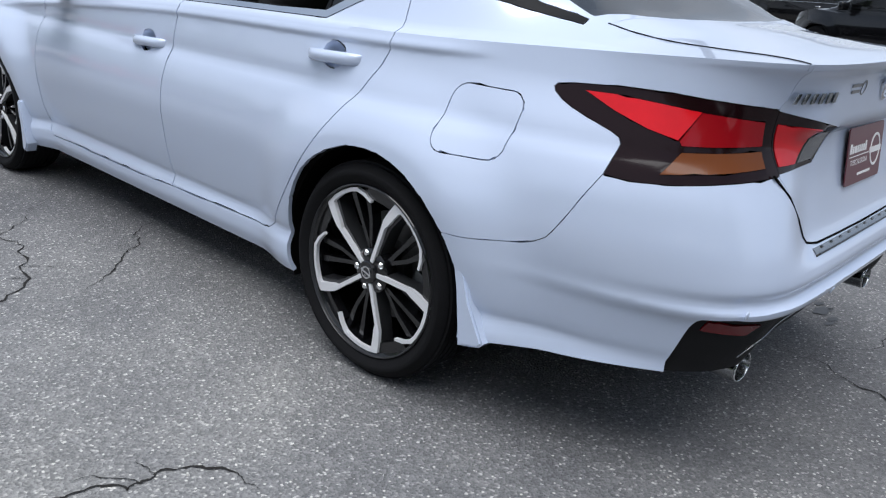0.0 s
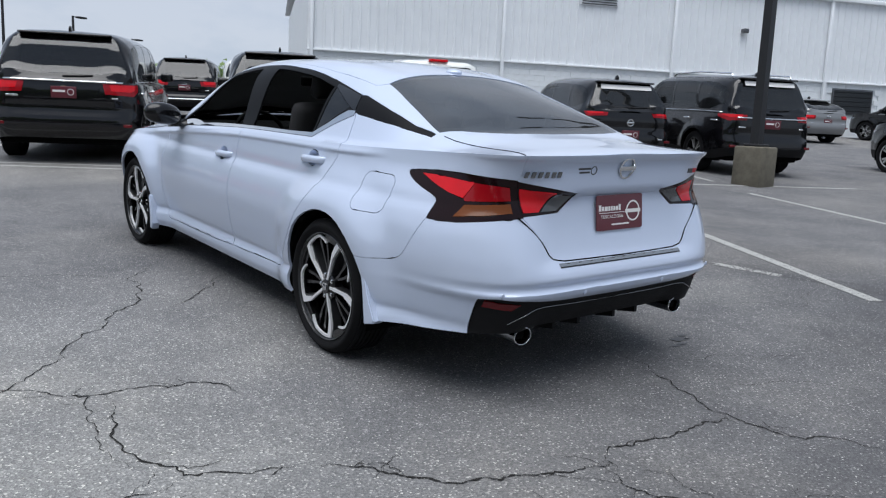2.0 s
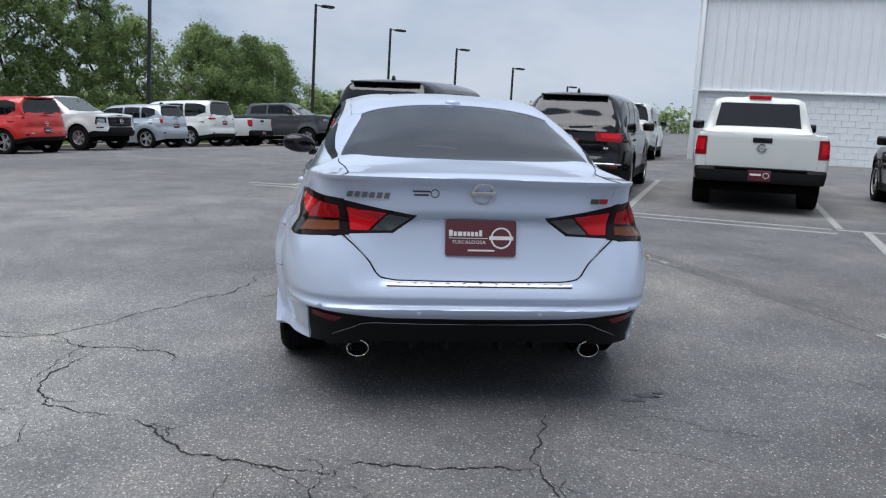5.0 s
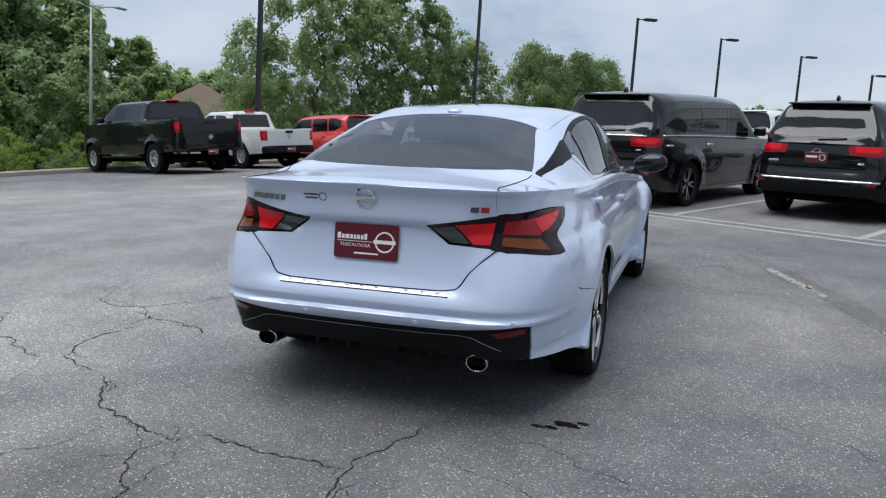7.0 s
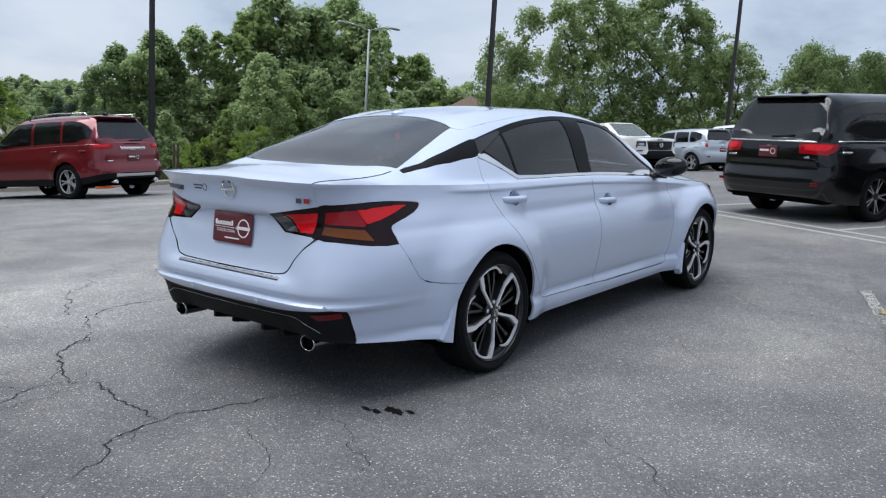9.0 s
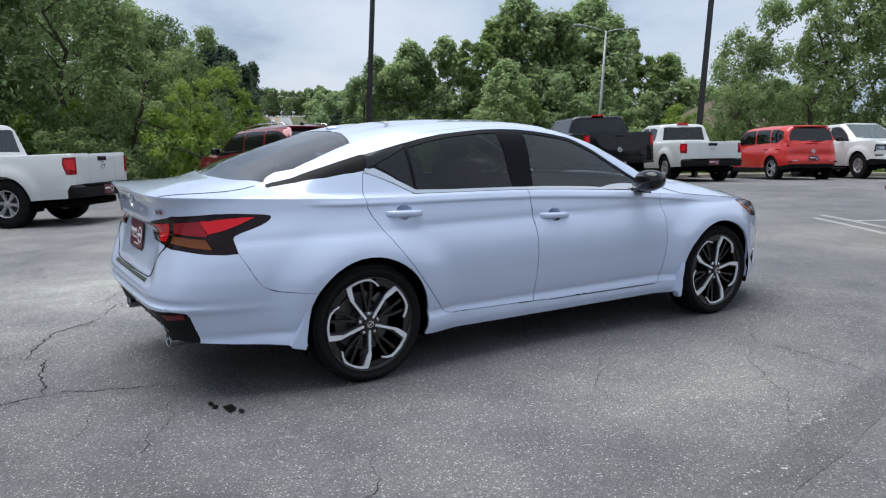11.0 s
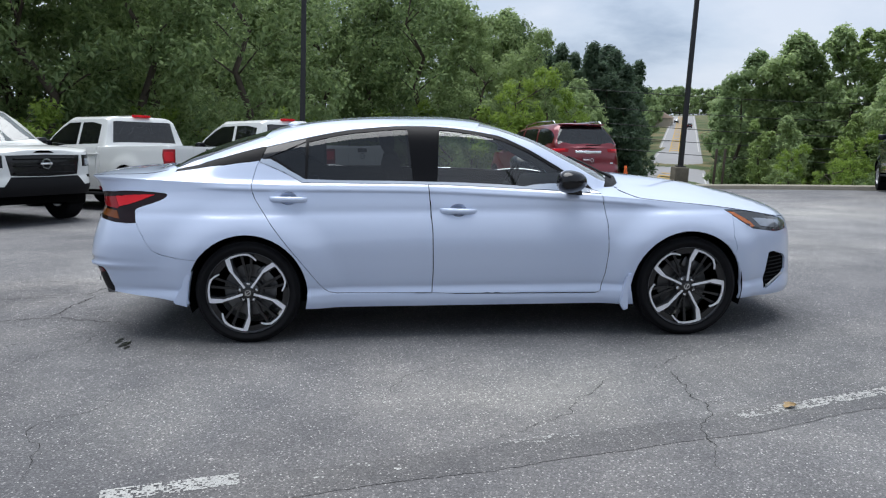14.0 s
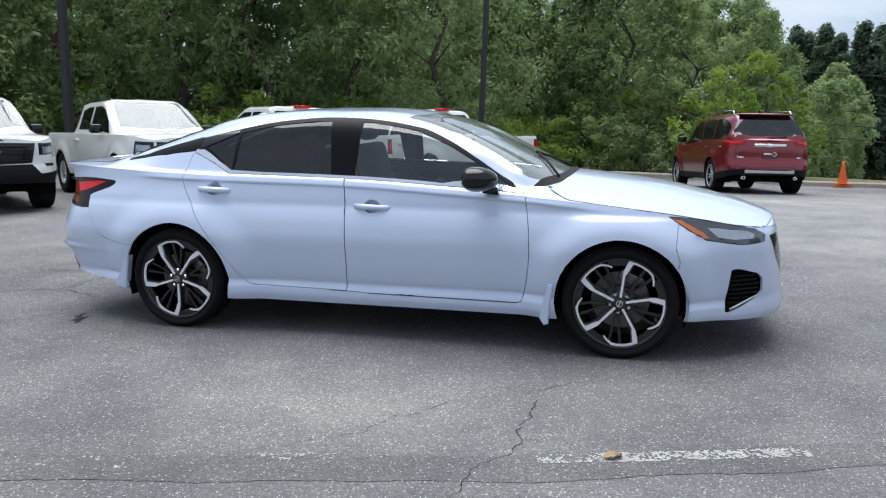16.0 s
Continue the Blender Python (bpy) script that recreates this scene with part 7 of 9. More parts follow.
# far row under the trees
big_sp = pickup_spec(5.75, 3.55, 1.25, 1.0, 1.95, 1.38, 1.40, 1.3, 1.72, 0.52)
black_pick = build_vehicle("pickup_truck", big_sp, BLACK_PAINT, "large black pickup truck with red tail lamps", "pickup", WH_STEEL, lamp_tall(-1.25, 1.0, 1.04, 1.32, 0.16), [0.70, 1.55], (0.41, 0.15), gate=True, plate_z=0.55, sill_glass=0.04)
black_pick.matrix_world = row_place(7.5, 15.2, 66, 1.25)
grey_pick = build_vehicle("pickup_truck", big_sp, GREY_PAINT, "dark grey pickup truck facing out of its bay", "pickup", WH_STEEL, lamp_tall(-1.25, 1.0, 1.04, 1.32, 0.16), [0.70, 1.55], (0.41, 0.15), gate=True, plate_z=0.55, sill_glass=0.04)
grey_pick.matrix_world = row_place(28.1, 20.5, -112, 1.25)
for m in (row_place(10.4, 15.9, 66, 1.22), row_place(16.3, 21.5, -114, 1.22), row_place(25.2, 16.5, 66, 1.22), row_place(34.2, 16.9, 66, 1.22), row_place(37.6, 16.9, 66, 1.22), row_place(41.0, 16.9, 66, 1.22),
          on_lot(*rear_axle(-2.12, 7.95, 142, 1.22)), on_lot(*rear_axle(0.40, 9.35, 142, 1.22)), on_lot(*rear_axle(-8.30, 8.90, -36, 1.22)), on_lot(*rear_axle(-10.13, 6.85, -36, 1.22))):
    copy_thing(white_pick, m)
soul_sp = wagon_spec(4.2, 2.60, 0.75, 0.90, 1.60, 1.02, 1.05, 0.95, 0.7, 0.26, 0.03, 0.22)
soul = build_vehicle("hatchback", soul_sp, ORANGE_PAINT, "bright red boxy hatchback with a dark rear window", "hatchback", WH_SILVER, lamp_tall(-0.75, 0.90, 0.95, 1.20, 0.2), [-0.42, 0.24, 1.05], (0.335, 0.14), clad=0.36, plate_z=0.62)
soul.matrix_world = row_place(13.6, 16.3, 66, 0.75)
fit_sp = wagon_spec(4.1, 2.53, 0.72, 0.85, 1.52, 0.98, 1.0, 0.85, 0.85, 0.32, 0.0, 0.2)
fit_car = build_vehicle("hatchback", fit_sp, SILVER_PAINT, "small silver-blue hatchback parked in a row", "hatchback", WH_SILVER, lamp_tall(-0.72, 0.85, 0.85, 1.08, 0.2), [-0.35, 0.25, 0.95], (0.32, 0.14), plate_z=0.75)
fit_car.matrix_world = row_place(19.3, 16.3, 66, 0.72)
jeep_sp = wagon_spec(4.82, 2.91, 1.0, 0.96, 1.76, 1.08, 1.12, 1.2, 0.75, 0.30, 0.02, 0.26)
jeep = build_vehicle("sport_utility", jeep_sp, WHITE_PAINT, "white sport utility vehicle parked in the next row", "suv", WH_SILVER, lamp_wide(-1.0, 1.0, 1.12, 0.58, 0.28), [-0.68, 0.28, 1.15], (0.37, 0.14), clad=0.4, plate_z=0.9)
tagged(jeep, group="white sport utilities")
jeep.matrix_world = on_lot(*rear_axle(19.2, -7.5, ROW, 1.0))
copy_thing(jeep, row_place(22.2, 16.3, 66, 1.0))
copy_thing(jeep, on_lot(*rear_axle(21.0, -2.2, ROW, 1.0)))
# more dark cars beyond the row and by the building
for i, m in enumerate((on_lot(*rear_axle(17.6, -4.9, ROW, 1.0)), on_lot(*rear_axle(16.0, -10.2, ROW, 1.0)), on_lot(1.05, -13.89, -25), on_lot(8.15, -29.1, -10))):
    c = copy_thing(rg if i % 2 else eq, m)
    tagged(c, "black sport utility vehicle parked farther off", "suv", "dark sport utilities")
sed_sp = wagon_spec(4.8, 2.78, 1.02, 0.92, 1.45, 0.98, 0.98, 1.2, 0.8, 0.85, -0.04, 0.2)
grey_sedan = build_vehicle("sedan", sed_sp, MID_GREY, "grey sedan parked near the building", "car", WH_SILVER, lamp_wide(-1.02, 0.78, 0.92, 0.5, 0.25), [-0.05, 0.35, 1.12], (0.33, 0.14), plate_z=0.72)
grey_sedan.matrix_world = on_lot(*rear_axle(9.7, -23.3, ROW, 1.02))
copy_thing(es, on_lot(*rear_axle(22.5, -4.8, ROW, 1.0)))


# ---- markings and wear on the lot ----
def strip_line(name, a, c, width, wear, rng, label, mat=LINE_PAINT, lift=0.004):
    """A painted line made of small flakes; wear: the share that is gone."""
    a, c = Vector(a), Vector(c)
    d = c - a
    n = Vector((-d.y, d.x)).normalized()
    cells = max(4, int(d.length / 0.010))
    across = 10
    b = bmesh.new()
    seed = rng.random() * 100
    for i in range(cells):
        for j in range(across):
            p0, p1 = a + d * (i / cells), a + d * ((i + 1) / cells)
            mid = p0 + n * width * (j / across - 0.5)
            q = noise.noise(Vector((mid.x * 9 + seed, mid.y * 9, 0))) * 0.35 + noise.noise(Vector((mid.x * 41 + seed, mid.y * 41, 4))) * 0.3 + 0.5
            q = 0.75 * q + 0.25 * rng.random() + (0.12 if j in (0, across - 1) else 0) * (1 - 2 * rng.random())
            if q < wear:
                continue
            w0, w1 = width * (j / across - 0.5), width * ((j + 1) / across - 0.5)
            jit = lambda: (rng.random() - 0.5) * 0.008
            vs = []
            for p, w in ((p0, w0), (p1, w0), (p1, w1), (p0, w1)):
                x, y = p.x + n.x * (w + jit()), p.y + n.y * (w + jit())
                vs.append(b.verts.new((x, y, dip(x, y) + lift)))
            b.faces.new(vs)
    ob = new(name, mesh_from(b, name, mat, False))
    ob.matrix_world = LOT
    return tagged(ob, label, "road marking", kind="structure")


rng = random.Random(7)
for a, c, w, wear in (
    ((4.75, -5.78), (-0.95, -2.88), 0.105, 0.20), ((9.05, 2.25), (4.98, -5.45), 0.10, 0.18), ((8.62, 2.10), (4.62, -5.30), 0.10, 0.24),
    ((8.72, 1.52), (11.9, -0.05), 0.10, 0.2), ((7.45, -0.95), (12.2, -3.2), 0.10, 0.22), ((6.1, -3.09), (11.6, -5.75), 0.10, 0.2),
    ((5.05, -5.6), (9.8, -7.9), 0.10, 0.25), ((4.0, -8.4), (8.4, -10.7), 0.10, 0.22), ((2.9, -7.62), (-2.0, -5.75), 0.10, 0.25), ((4.95, -5.5), (2.6, -10.2), 0.10, 0.3),
    ((0.30, -2.85), (-0.20, -2.97), 0.10, 0.42), ((2.56, -2.325), (2.80, -2.25), 0.08, 0.50), ((2.80, -2.25), (3.65, -1.98), 0.085, 0.45), ((0.30, -2.86), (1.02, -2.76), 0.10, 0.72), ((1.35, -2.60), (1.75, -2.50), 0.06, 0.6),
    ((9.69, 1.49), (9.2, 1.35), 0.08, 0.5)):
    strip_line("parking_line", a, c, w, wear, rng, "worn white painted parking line")
SEAL = asphalt_material("sealed_asphalt", 0.84)
b = bmesh.new()
last = None
for i in range(160):
    t = i / 159 * 6.2
    x = -1.6 + 0.972 * t
    y = -3.42 + 0.236 * t + 0.02 * t * max(0.0, t - 4.2)
    row = []
    for side in (1, -1):
        w = 0.115 + 0.035 * noise.noise(Vector((t * 2.2, side * 5, 0))) + 0.012 * noise.noise(Vector((t * 17, side * 9, 2)))
        w *= min(1.0, 0.15 + 1.5 * min(t, 6.2 - t))
        px, py = x - 0.236 * side * w, y + 0.972 * side * w
        row.append(b.verts.new((px, py, dip(px, py) + 0.0022)))
    if last:
        b.faces.new((last[0], last[1], row[1], row[0]))
    last = row
bmesh.ops.recalc_face_normals(b, faces=b.faces)
band = new("seal_band", mesh_from(b, "seal_band", SEAL, False))
band.matrix_world = LOT
tagged(band, "dark sealed band across the asphalt", "road marking", kind="structure")


def crack_path(points, rng, rough=0.10, depth=4):
    pts = [Vector(p) for p in points]
    for k in range(depth):
        out = [pts[0]]
        for p, q in zip(pts, pts[1:]):
            d = q - p
            n = Vector((-d.y, d.x))
            out.append((p + q) / 2 + n * rng.uniform(-rough, rough) * 1.5)
            out.append(q)
        pts = out
    return pts


def crack_mesh(b, pts, width, rng, lift=0.003):
    """A ragged open crack: a dark gash between crumbled lips."""
    last = None
    n_pts = len(pts)
    for i, p in enumerate(pts):
        d = (pts[min(i + 1, n_pts - 1)] - pts[max(i - 1, 0)]).normalized()
        n = Vector((-d.y, d.x))
        fade = min(1.0, 4 * min(i + 1, n_pts - i) / n_pts)
        w = 0.62 * width * fade * rng.uniform(0.35, 1.5)
        l, r = p + n * w * rng.uniform(0.3, 0.7), p - n * w * rng.uniform(0.3, 0.7)
        row = [b.verts.new((q.x, q.y, dip(q.x, q.y) + lift)) for q in (l, r)]
        if last:
            b.faces.new((last[0], last[1], row[1], row[0]))
        last = row


crng = random.Random(11)


def crack(w, *pts):
    """One crack through the given places, with short side cracks."""
    b = bmesh.new()
    path = crack_path(pts, crng, 0.13, 3 if len(pts) > 9 else 4)
    crack_mesh(b, path, w, crng)
    for k in range(len(path) // 30):
        i = crng.randrange(2, len(path) - 2)
        d = path[i + 1] - path[i]
        if d.length < 1e-4:
            continue
        d = d.normalized()
        s = crng.choice((-1, 1))
        end = path[i] + (Vector((-d.y, d.x)) * s + d * crng.uniform(-0.6, 0.6)) * crng.uniform(0.04, 0.16)
        crack_mesh(b, crack_path([path[i], end], crng, 0.15, 3), w * 0.45, crng)
    ob = new("pavement_crack", mesh_from(b, "pavement_crack", CRACK_FILL, False))
    ob.matrix_world = LOT
    tagged(ob, "ragged dark crack in the asphalt", "crack", kind="structure")


# the long crack behind and beside the car
crack(0.010, (2.23, 0.87), (1.97, 1.12), (1.79, 1.29), (1.57, 1.30), (1.24, 1.40), (1.03, 1.61), (0.85, 1.69), (0.51, 1.95), (0.41, 2.07), (0.22, 2.26), (0.35, 2.75), (0.15, 3.4))
crack(0.011, (0.19, 2.24), (0.05, 2.03), (0.0, 1.88), (-0.08, 1.68), (-0.06, 1.59), (-0.19, 1.46), (-0.28, 1.45))
crack(0.013, (0.01, 1.89), (-0.22, 1.94), (-0.33, 1.96), (-0.46, 2.0), (-0.68, 1.96), (-0.75, 1.9), (-0.83, 1.89), (-0.86, 1.81), (-0.94, 1.65), (-0.98, 1.50))
crack(0.013, (-0.98, 1.50), (-1.08, 1.40), (-1.21, 1.29), (-1.34, 1.20), (-1.44, 1.02), (-1.49, 0.86), (-1.53, 0.70), (-1.54, 0.64))
crack(0.012, (-1.54, 0.64), (-1.47, 0.50), (-1.51, 0.32), (-1.54, 0.19), (-1.53, 0.04), (-1.56, -0.10), (-1.56, -0.18))
crack(0.010, (-0.80, -0.37), (-0.97, -0.38), (-1.10, -0.29), (-1.23, -0.25), (-1.34, -0.23), (-1.46, -0.16), (-1.56, -0.18), (-1.65, -0.18), (-1.85, -0.24), (-1.92, -0.37), (-2.07, -0.43), (-2.7, -0.6))
# its branches
crack(0.007, (1.79, 1.29), (2.01, 1.55), (2.16, 1.94), (2.6, 2.6))
crack(0.009, (1.67, 0.67), (1.41, 0.88), (1.21, 1.08), (1.05, 1.27))
crack(0.008, (-0.83, 1.89), (-0.89, 1.98), (-0.87, 2.09), (-0.78, 2.29), (-0.68, 2.57), (-0.50, 2.79), (-0.22, 2.93), (-0.07, 3.22), (0.07, 3.74))
crack(0.007, (-0.80, 1.91), (-0.51, 2.06), (-0.24, 2.04), (0.0, 1.97), (0.25, 2.31), (0.29, 2.63), (0.54, 2.83), (0.94, 2.99), (1.52, 3.09))
crack(0.004, (-0.22, 2.93), (0.13, 2.62), (0.30, 2.62))
crack(0.005, (-0.87, 2.03), (-1.10, 1.87), (-1.22, 1.84), (-1.29, 1.88), (-1.7, 2.4), (-2.6, 2.6), (-3.4, 3.4))
crack(0.005, (-1.08, 1.40), (-1.10, 1.33), (-1.19, 1.27), (-1.24, 1.29))
crack(0.005, (-1.42, 1.01), (-1.56, 0.80), (-1.68, 0.68))
crack(0.010, (-1.54, 0.64), (-1.68, 0.68), (-1.80, 0.66), (-1.90, 0.59), (-1.98, 0.49), (-2.12, 0.47), (-2.5, 0.5))
crack(0.005, (-1.96, 0.50), (-1.86, 0.51), (-1.69, 0.43))
crack(0.006, (-2.01, 0.26), (-2.13, 0.13), (-2.4, 0.0), (-3.2, 0.2), (-4.5, 0.15))
crack(0.005, (-1.62, -0.17), (-1.75, -0.29))
crack(0.004, (-0.86, -0.51), (-1.05, -0.74), (-1.13, -0.96), (-1.26, -1.19), (-1.44, -1.25))
crack(0.004, (-1.34, -0.49), (-1.36, -0.56), (-1.44, -0.78), (-1.50, -0.87), (-1.9, -1.3))
crack(0.008, (-1.47, 0.97), (-1.95, 1.15), (-2.4, 1.05), (-3.1, 1.3))
# the fainter ones farther round the car
crack(0.006, (2.78, -0.95), (2.40, -1.57), (2.43, -2.05), (2.32, -2.55), (2.2, -3.0))
crack(0.004, (2.40, -1.57), (1.95, -1.95), (1.68, -2.31), (1.3, -2.55))
crack(0.004, (1.4, -1.2), (1.0, -1.6), (0.9, -2.1))
crack(0.006, (-0.50, 2.87), (-1.2, 3.6), (-1.3, 4.6), (-0.8, 5.9))
crack(0.006, (1.52, 3.09), (1.6, 4.3), (2.3, 5.4), (2.2, 7.0))
crack(0.010, (-4.5, 6.6), (-2.0, 6.1), (0.5, 6.0), (3.5, 6.6))
crack(0.005, (3.6, 1.6), (4.4, 1.0), (5.2, 1.3), (6.4, 0.9))
crack(0.005, (5.3, 4.6), (6.1, 4.2), (6.9, 4.7), (8.2, 4.4))
crack(0.004, (-0.4, -1.6), (-0.75, -2.2), (-0.6, -2.9))
crack(0.007, (4.33, 1.96), (4.65, 2.28), (5.09, 2.58))
crack(0.007, (4.84, 2.92), (5.01, 3.4), (5.48, 3.66), (5.81, 3.98))
for cx, cy, r, sq in ((-0.85, -0.77, 0.024, 0.5), (-0.845, -0.83, 0.030, 0.42), (-0.785, -0.885, 0.046, 0.45), (-0.75, -0.955, 0.022, 0.5), (-0.80, -0.93, 0.014, 0.5)):
    b = bmesh.new()
    ring = []
    for k in range(26):
        a = 2 * math.pi * k / 26
        q = r * (1 + 0.6 * noise.noise(Vector((math.cos(a) * 2 + cx * 19, math.sin(a) * 2, 3))) + 0.35 * noise.noise(Vector((math.cos(a) * 6, math.sin(a) * 6, cy * 31))))
        ring.append(b.verts.new((cx + q * math.cos(a) * 0.6 + q * math.sin(a) * sq * 0.5, cy + q * math.sin(a) * 1.3 * sq * 2, 0.0035)))
    b.faces.new(ring)
    ob = new("oil_stain", mesh_from(b, "oil_stain", OIL, False))
    ob.matrix_world = LOT
    tagged(ob, "small dark oil stain on asphalt", "stain", kind="structure")
# grit
b = bmesh.new()
grng = random.Random(3)
for k in range(1500):
    x, y = grng.uniform(-3.5, 5.0), grng.uniform(-4.5, 4.0)
    s = grng.uniform(0.0015, 0.0045)
    z = dip(x, y)
    vs = [b.verts.new((x + s * math.cos(a + k), y + s * math.sin(a + k) * 0.8, z + 0.0006)) for a in (0, 2.1, 4.2)]
    top = b.verts.new((x, y, z + s * 1.1))
    for i in range(3):
        b.faces.new((vs[i], vs[(i + 1) % 3], top))
ob = new("loose_grit", mesh_from(b, "loose_grit", material("pale_grit", (0.42, 0.40, 0.36), rough=0.9, vary=0.3, scale=60), False))
ob.matrix_world = LOT
tagged(ob, "pale loose grit scattered on asphalt", "gravel", kind="stuff")
# dry leaf on the worn line
b = bmesh.new()
rows = []
for i in range(9):
    t = i / 8
    w = 0.030 * math.sin(math.pi * min(1, t * 1.05)) ** 0.7 * (1 + 0.35 * math.sin(t * 19)) + 0.001
    rows.append([b.verts.new((0.095 * (t - 0.5), s * w, 0.006 + 0.016 * abs(s) * (0.4 + t) + 0.008 * math.sin(4 * t))) for s in (-1, -0.5, 0, 0.5, 1)])
for p, q in zip(rows, rows[1:]):
    for k in range(4):
        b.faces.new((p[k], q[k], q[k + 1], p[k + 1]))
leaf = new("dry_leaf", mesh_from(b, "dry_leaf", DEAD_LEAF))
leaf.matrix_world = LOT @ pose(2.86, -2.24, 0.002, 0, 0, 25) @ Matrix.Scale(0.85, 4)
tagged(leaf, "curled dry yellow-brown leaf on asphalt", "leaf")


# ---- kerb ----
seg_me = None
kerb = thing("kerb", Matrix(), "pale weathered concrete kerb along the lawn", "kerb", kind="structure")
for i in range(34):
    u0, u1 = -30 + i * 3.0, -30 + (i + 1) * 3.0 - 0.012
    b = bmesh.new()
    prof = [(KERB - 0.02, -0.1), (KERB - 0.01, 0.11), (KERB + 0.02, 0.145), (KERB + 0.14, 0.15), (KERB + 0.16, 0.14), (KERB + 0.16, -0.1)]
    rows = []
    for u in (u0, (u0 + u1) / 2, u1):
        row = []
        for v, z in prof:
            x, y = ab(u, v)
            row.append(b.verts.new((x, y, dip(x, y) + z)))
        rows.append(row)
    for p, q in zip(rows, rows[1:]):
        for k in range(len(prof) - 1):
            b.faces.new((p[k], q[k], q[k + 1], p[k + 1]))
    b.faces.new(rows[0])
    b.faces.new(rows[-1][::-1])
    bmesh.ops.recalc_face_normals(b, faces=b.faces)
    bmesh.ops.transform(b, matrix=LOT, verts=b.verts)
    part("kerb_stone", b, CURB_CONCRETE, kerb, smooth=False)


# ---- lamp posts ----
def lamp_post(x, y, tall, arm, base, label, width=0.13, double=False):
    p = ground_point(x, y)
    post = thing("lamp_post", Matrix.Translation(p), label, "street lamp", "lamp posts")
    z0 = 0.0
    if base:
        z0 = base
        if base > 0.5:
            bm = box_bm(-0.23, 0.23, -0.23, 0.23, -0.15, base, 0.025)
            for v in bm.verts:
                v.co.x += 0.02 * noise.noise(v.co * 3)
                v.co.y += 0.02 * noise.noise(v.co * 3 + Vector((5, 0, 0)))
            part("concrete_base", bm, CONCRETE, post, "weathered concrete footing")
        part("base_plate", box_bm(-0.14, 0.14, -0.14, 0.14, z0, z0 + 0.04, 0.01), POLE_PAINT, post)
    h = width / 2
    b = bmesh.new()
    lo = [b.verts.new((sx * h, sy * h, z0)) for sx, sy in ((-1, -1), (1, -1), (1, 1), (-1, 1))]
    hi = [b.verts.new((sx * h * 0.75, sy * h * 0.75, tall)) for sx, sy in ((-1, -1), (1, -1), (1, 1), (-1, 1))]
    for k in range(4):
        b.faces.new((lo[k], lo[(k + 1) % 4], hi[(k + 1) % 4], hi[k]))
    b.faces.new(hi)
    part("pole", b, POLE_PAINT, post, "black square steel pole", smooth=False)
    if arm is not None:
        for d in ((arm,) if not double else (arm, arm + 180)):
            c, s = math.cos(radians(d)), math.sin(radians(d))
            part("arm", tube_bm([(0, 0, tall - 0.06), (0.45 * c, 0.45 * s, tall - 0.04)], 0.03, 6), POLE_PAINT, post)
            head = box_bm(0.35, 0.95, -0.17, 0.17, tall - 0.09, tall + 0.02, 0.02)
            bmesh.ops.rotate(head, cent=(0, 0, 0), matrix=Matrix.Rotation(radians(d), 3, "Z"), verts=head.verts)
            part("lamp_head", head, POLE_PAINT, post, "flat black lamp head")
    return post


lamp_post(3.50, -8.68, 8.5, 65, 0.60, "tall black lamp post on a concrete footing", 0.14)
lamp_post(10.1, 19.3, 9.5, 245, 0.72, "tall black lamp post on a concrete footing by the kerb", 0.14)
lamp_post(-1.62, 16.2, 9.5, None, 0.05, "tall black lamp post before the trees", 0.14)
lamp_post(18.4, 12.6, 9.5, None, 0.05, "tall black lamp post before the trees", 0.14)
lamp_post(-9.4, 9.6, 9.5, None, 0.05, "tall black lamp post before the trees", 0.15)
lamp_post(33.5, 9.9, 9.5, None, 0.05, "tall black lamp post at the far row", 0.16)
for x, y, top in ((36.2, 2.7, 6.0), (41.5, -1.2, 5.5), (47.3, -5.7, 5.0), (50.2, -10.0, 4.1), (60, -16.5, 3.3)):
    lamp_post(x, y, top - dip(x, y), -60, 0.05, "black lamp post with a flat head in the far lot", 0.16)


# pale street lamps with two arms beyond the kerb
def street_lamp(u, v, top):
    x, y = ab(u, v)
    z = dip(x, y)
    p = thing("street_lamp", Matrix.Translation(LOT @ Vector((x, y, z))), "pale grey street lamp with two curved arms", "street lamp", "pale street lamps")
    h = top - z
    part("pole", tube_bm([(0, 0, 0), (0, 0, h * 0.5), (0, 0, h - 0.2)], 0.10, 8, None, 0.06), POLE_PALE, p)
    for s in (1, -1):
        part("arm", tube_bm([(0, 0, h - 0.3), (s * 0.5, -s * 0.2, h - 0.1), (s * 1.3, -s * 0.5, h + 0.02)], 0.035, 6), POLE_PALE, p)
        b = box_bm(s * 1.55 - 0.4, s * 1.55 + 0.4, -0.13, 0.13, -0.06, 0.06, 0.04)
        bmesh.ops.transform(b, matrix=Matrix.Translation((0, -s * 0.6, h)), verts=b.verts)
        part("lamp_head", b, POLE_PALE, p, "pale lamp head")


POLE_PALE = material("galvanised_pole", (0.36, 0.38, 0.38), rough=0.5, metal=0.3, vary=0.15, scale=3)
for u, v, top in ((15.2, 41.5, 6.6), (35.1, 37.1, 5.2), (46.9, 29.0, 3.8)):
    street_lamp(u, v, top)


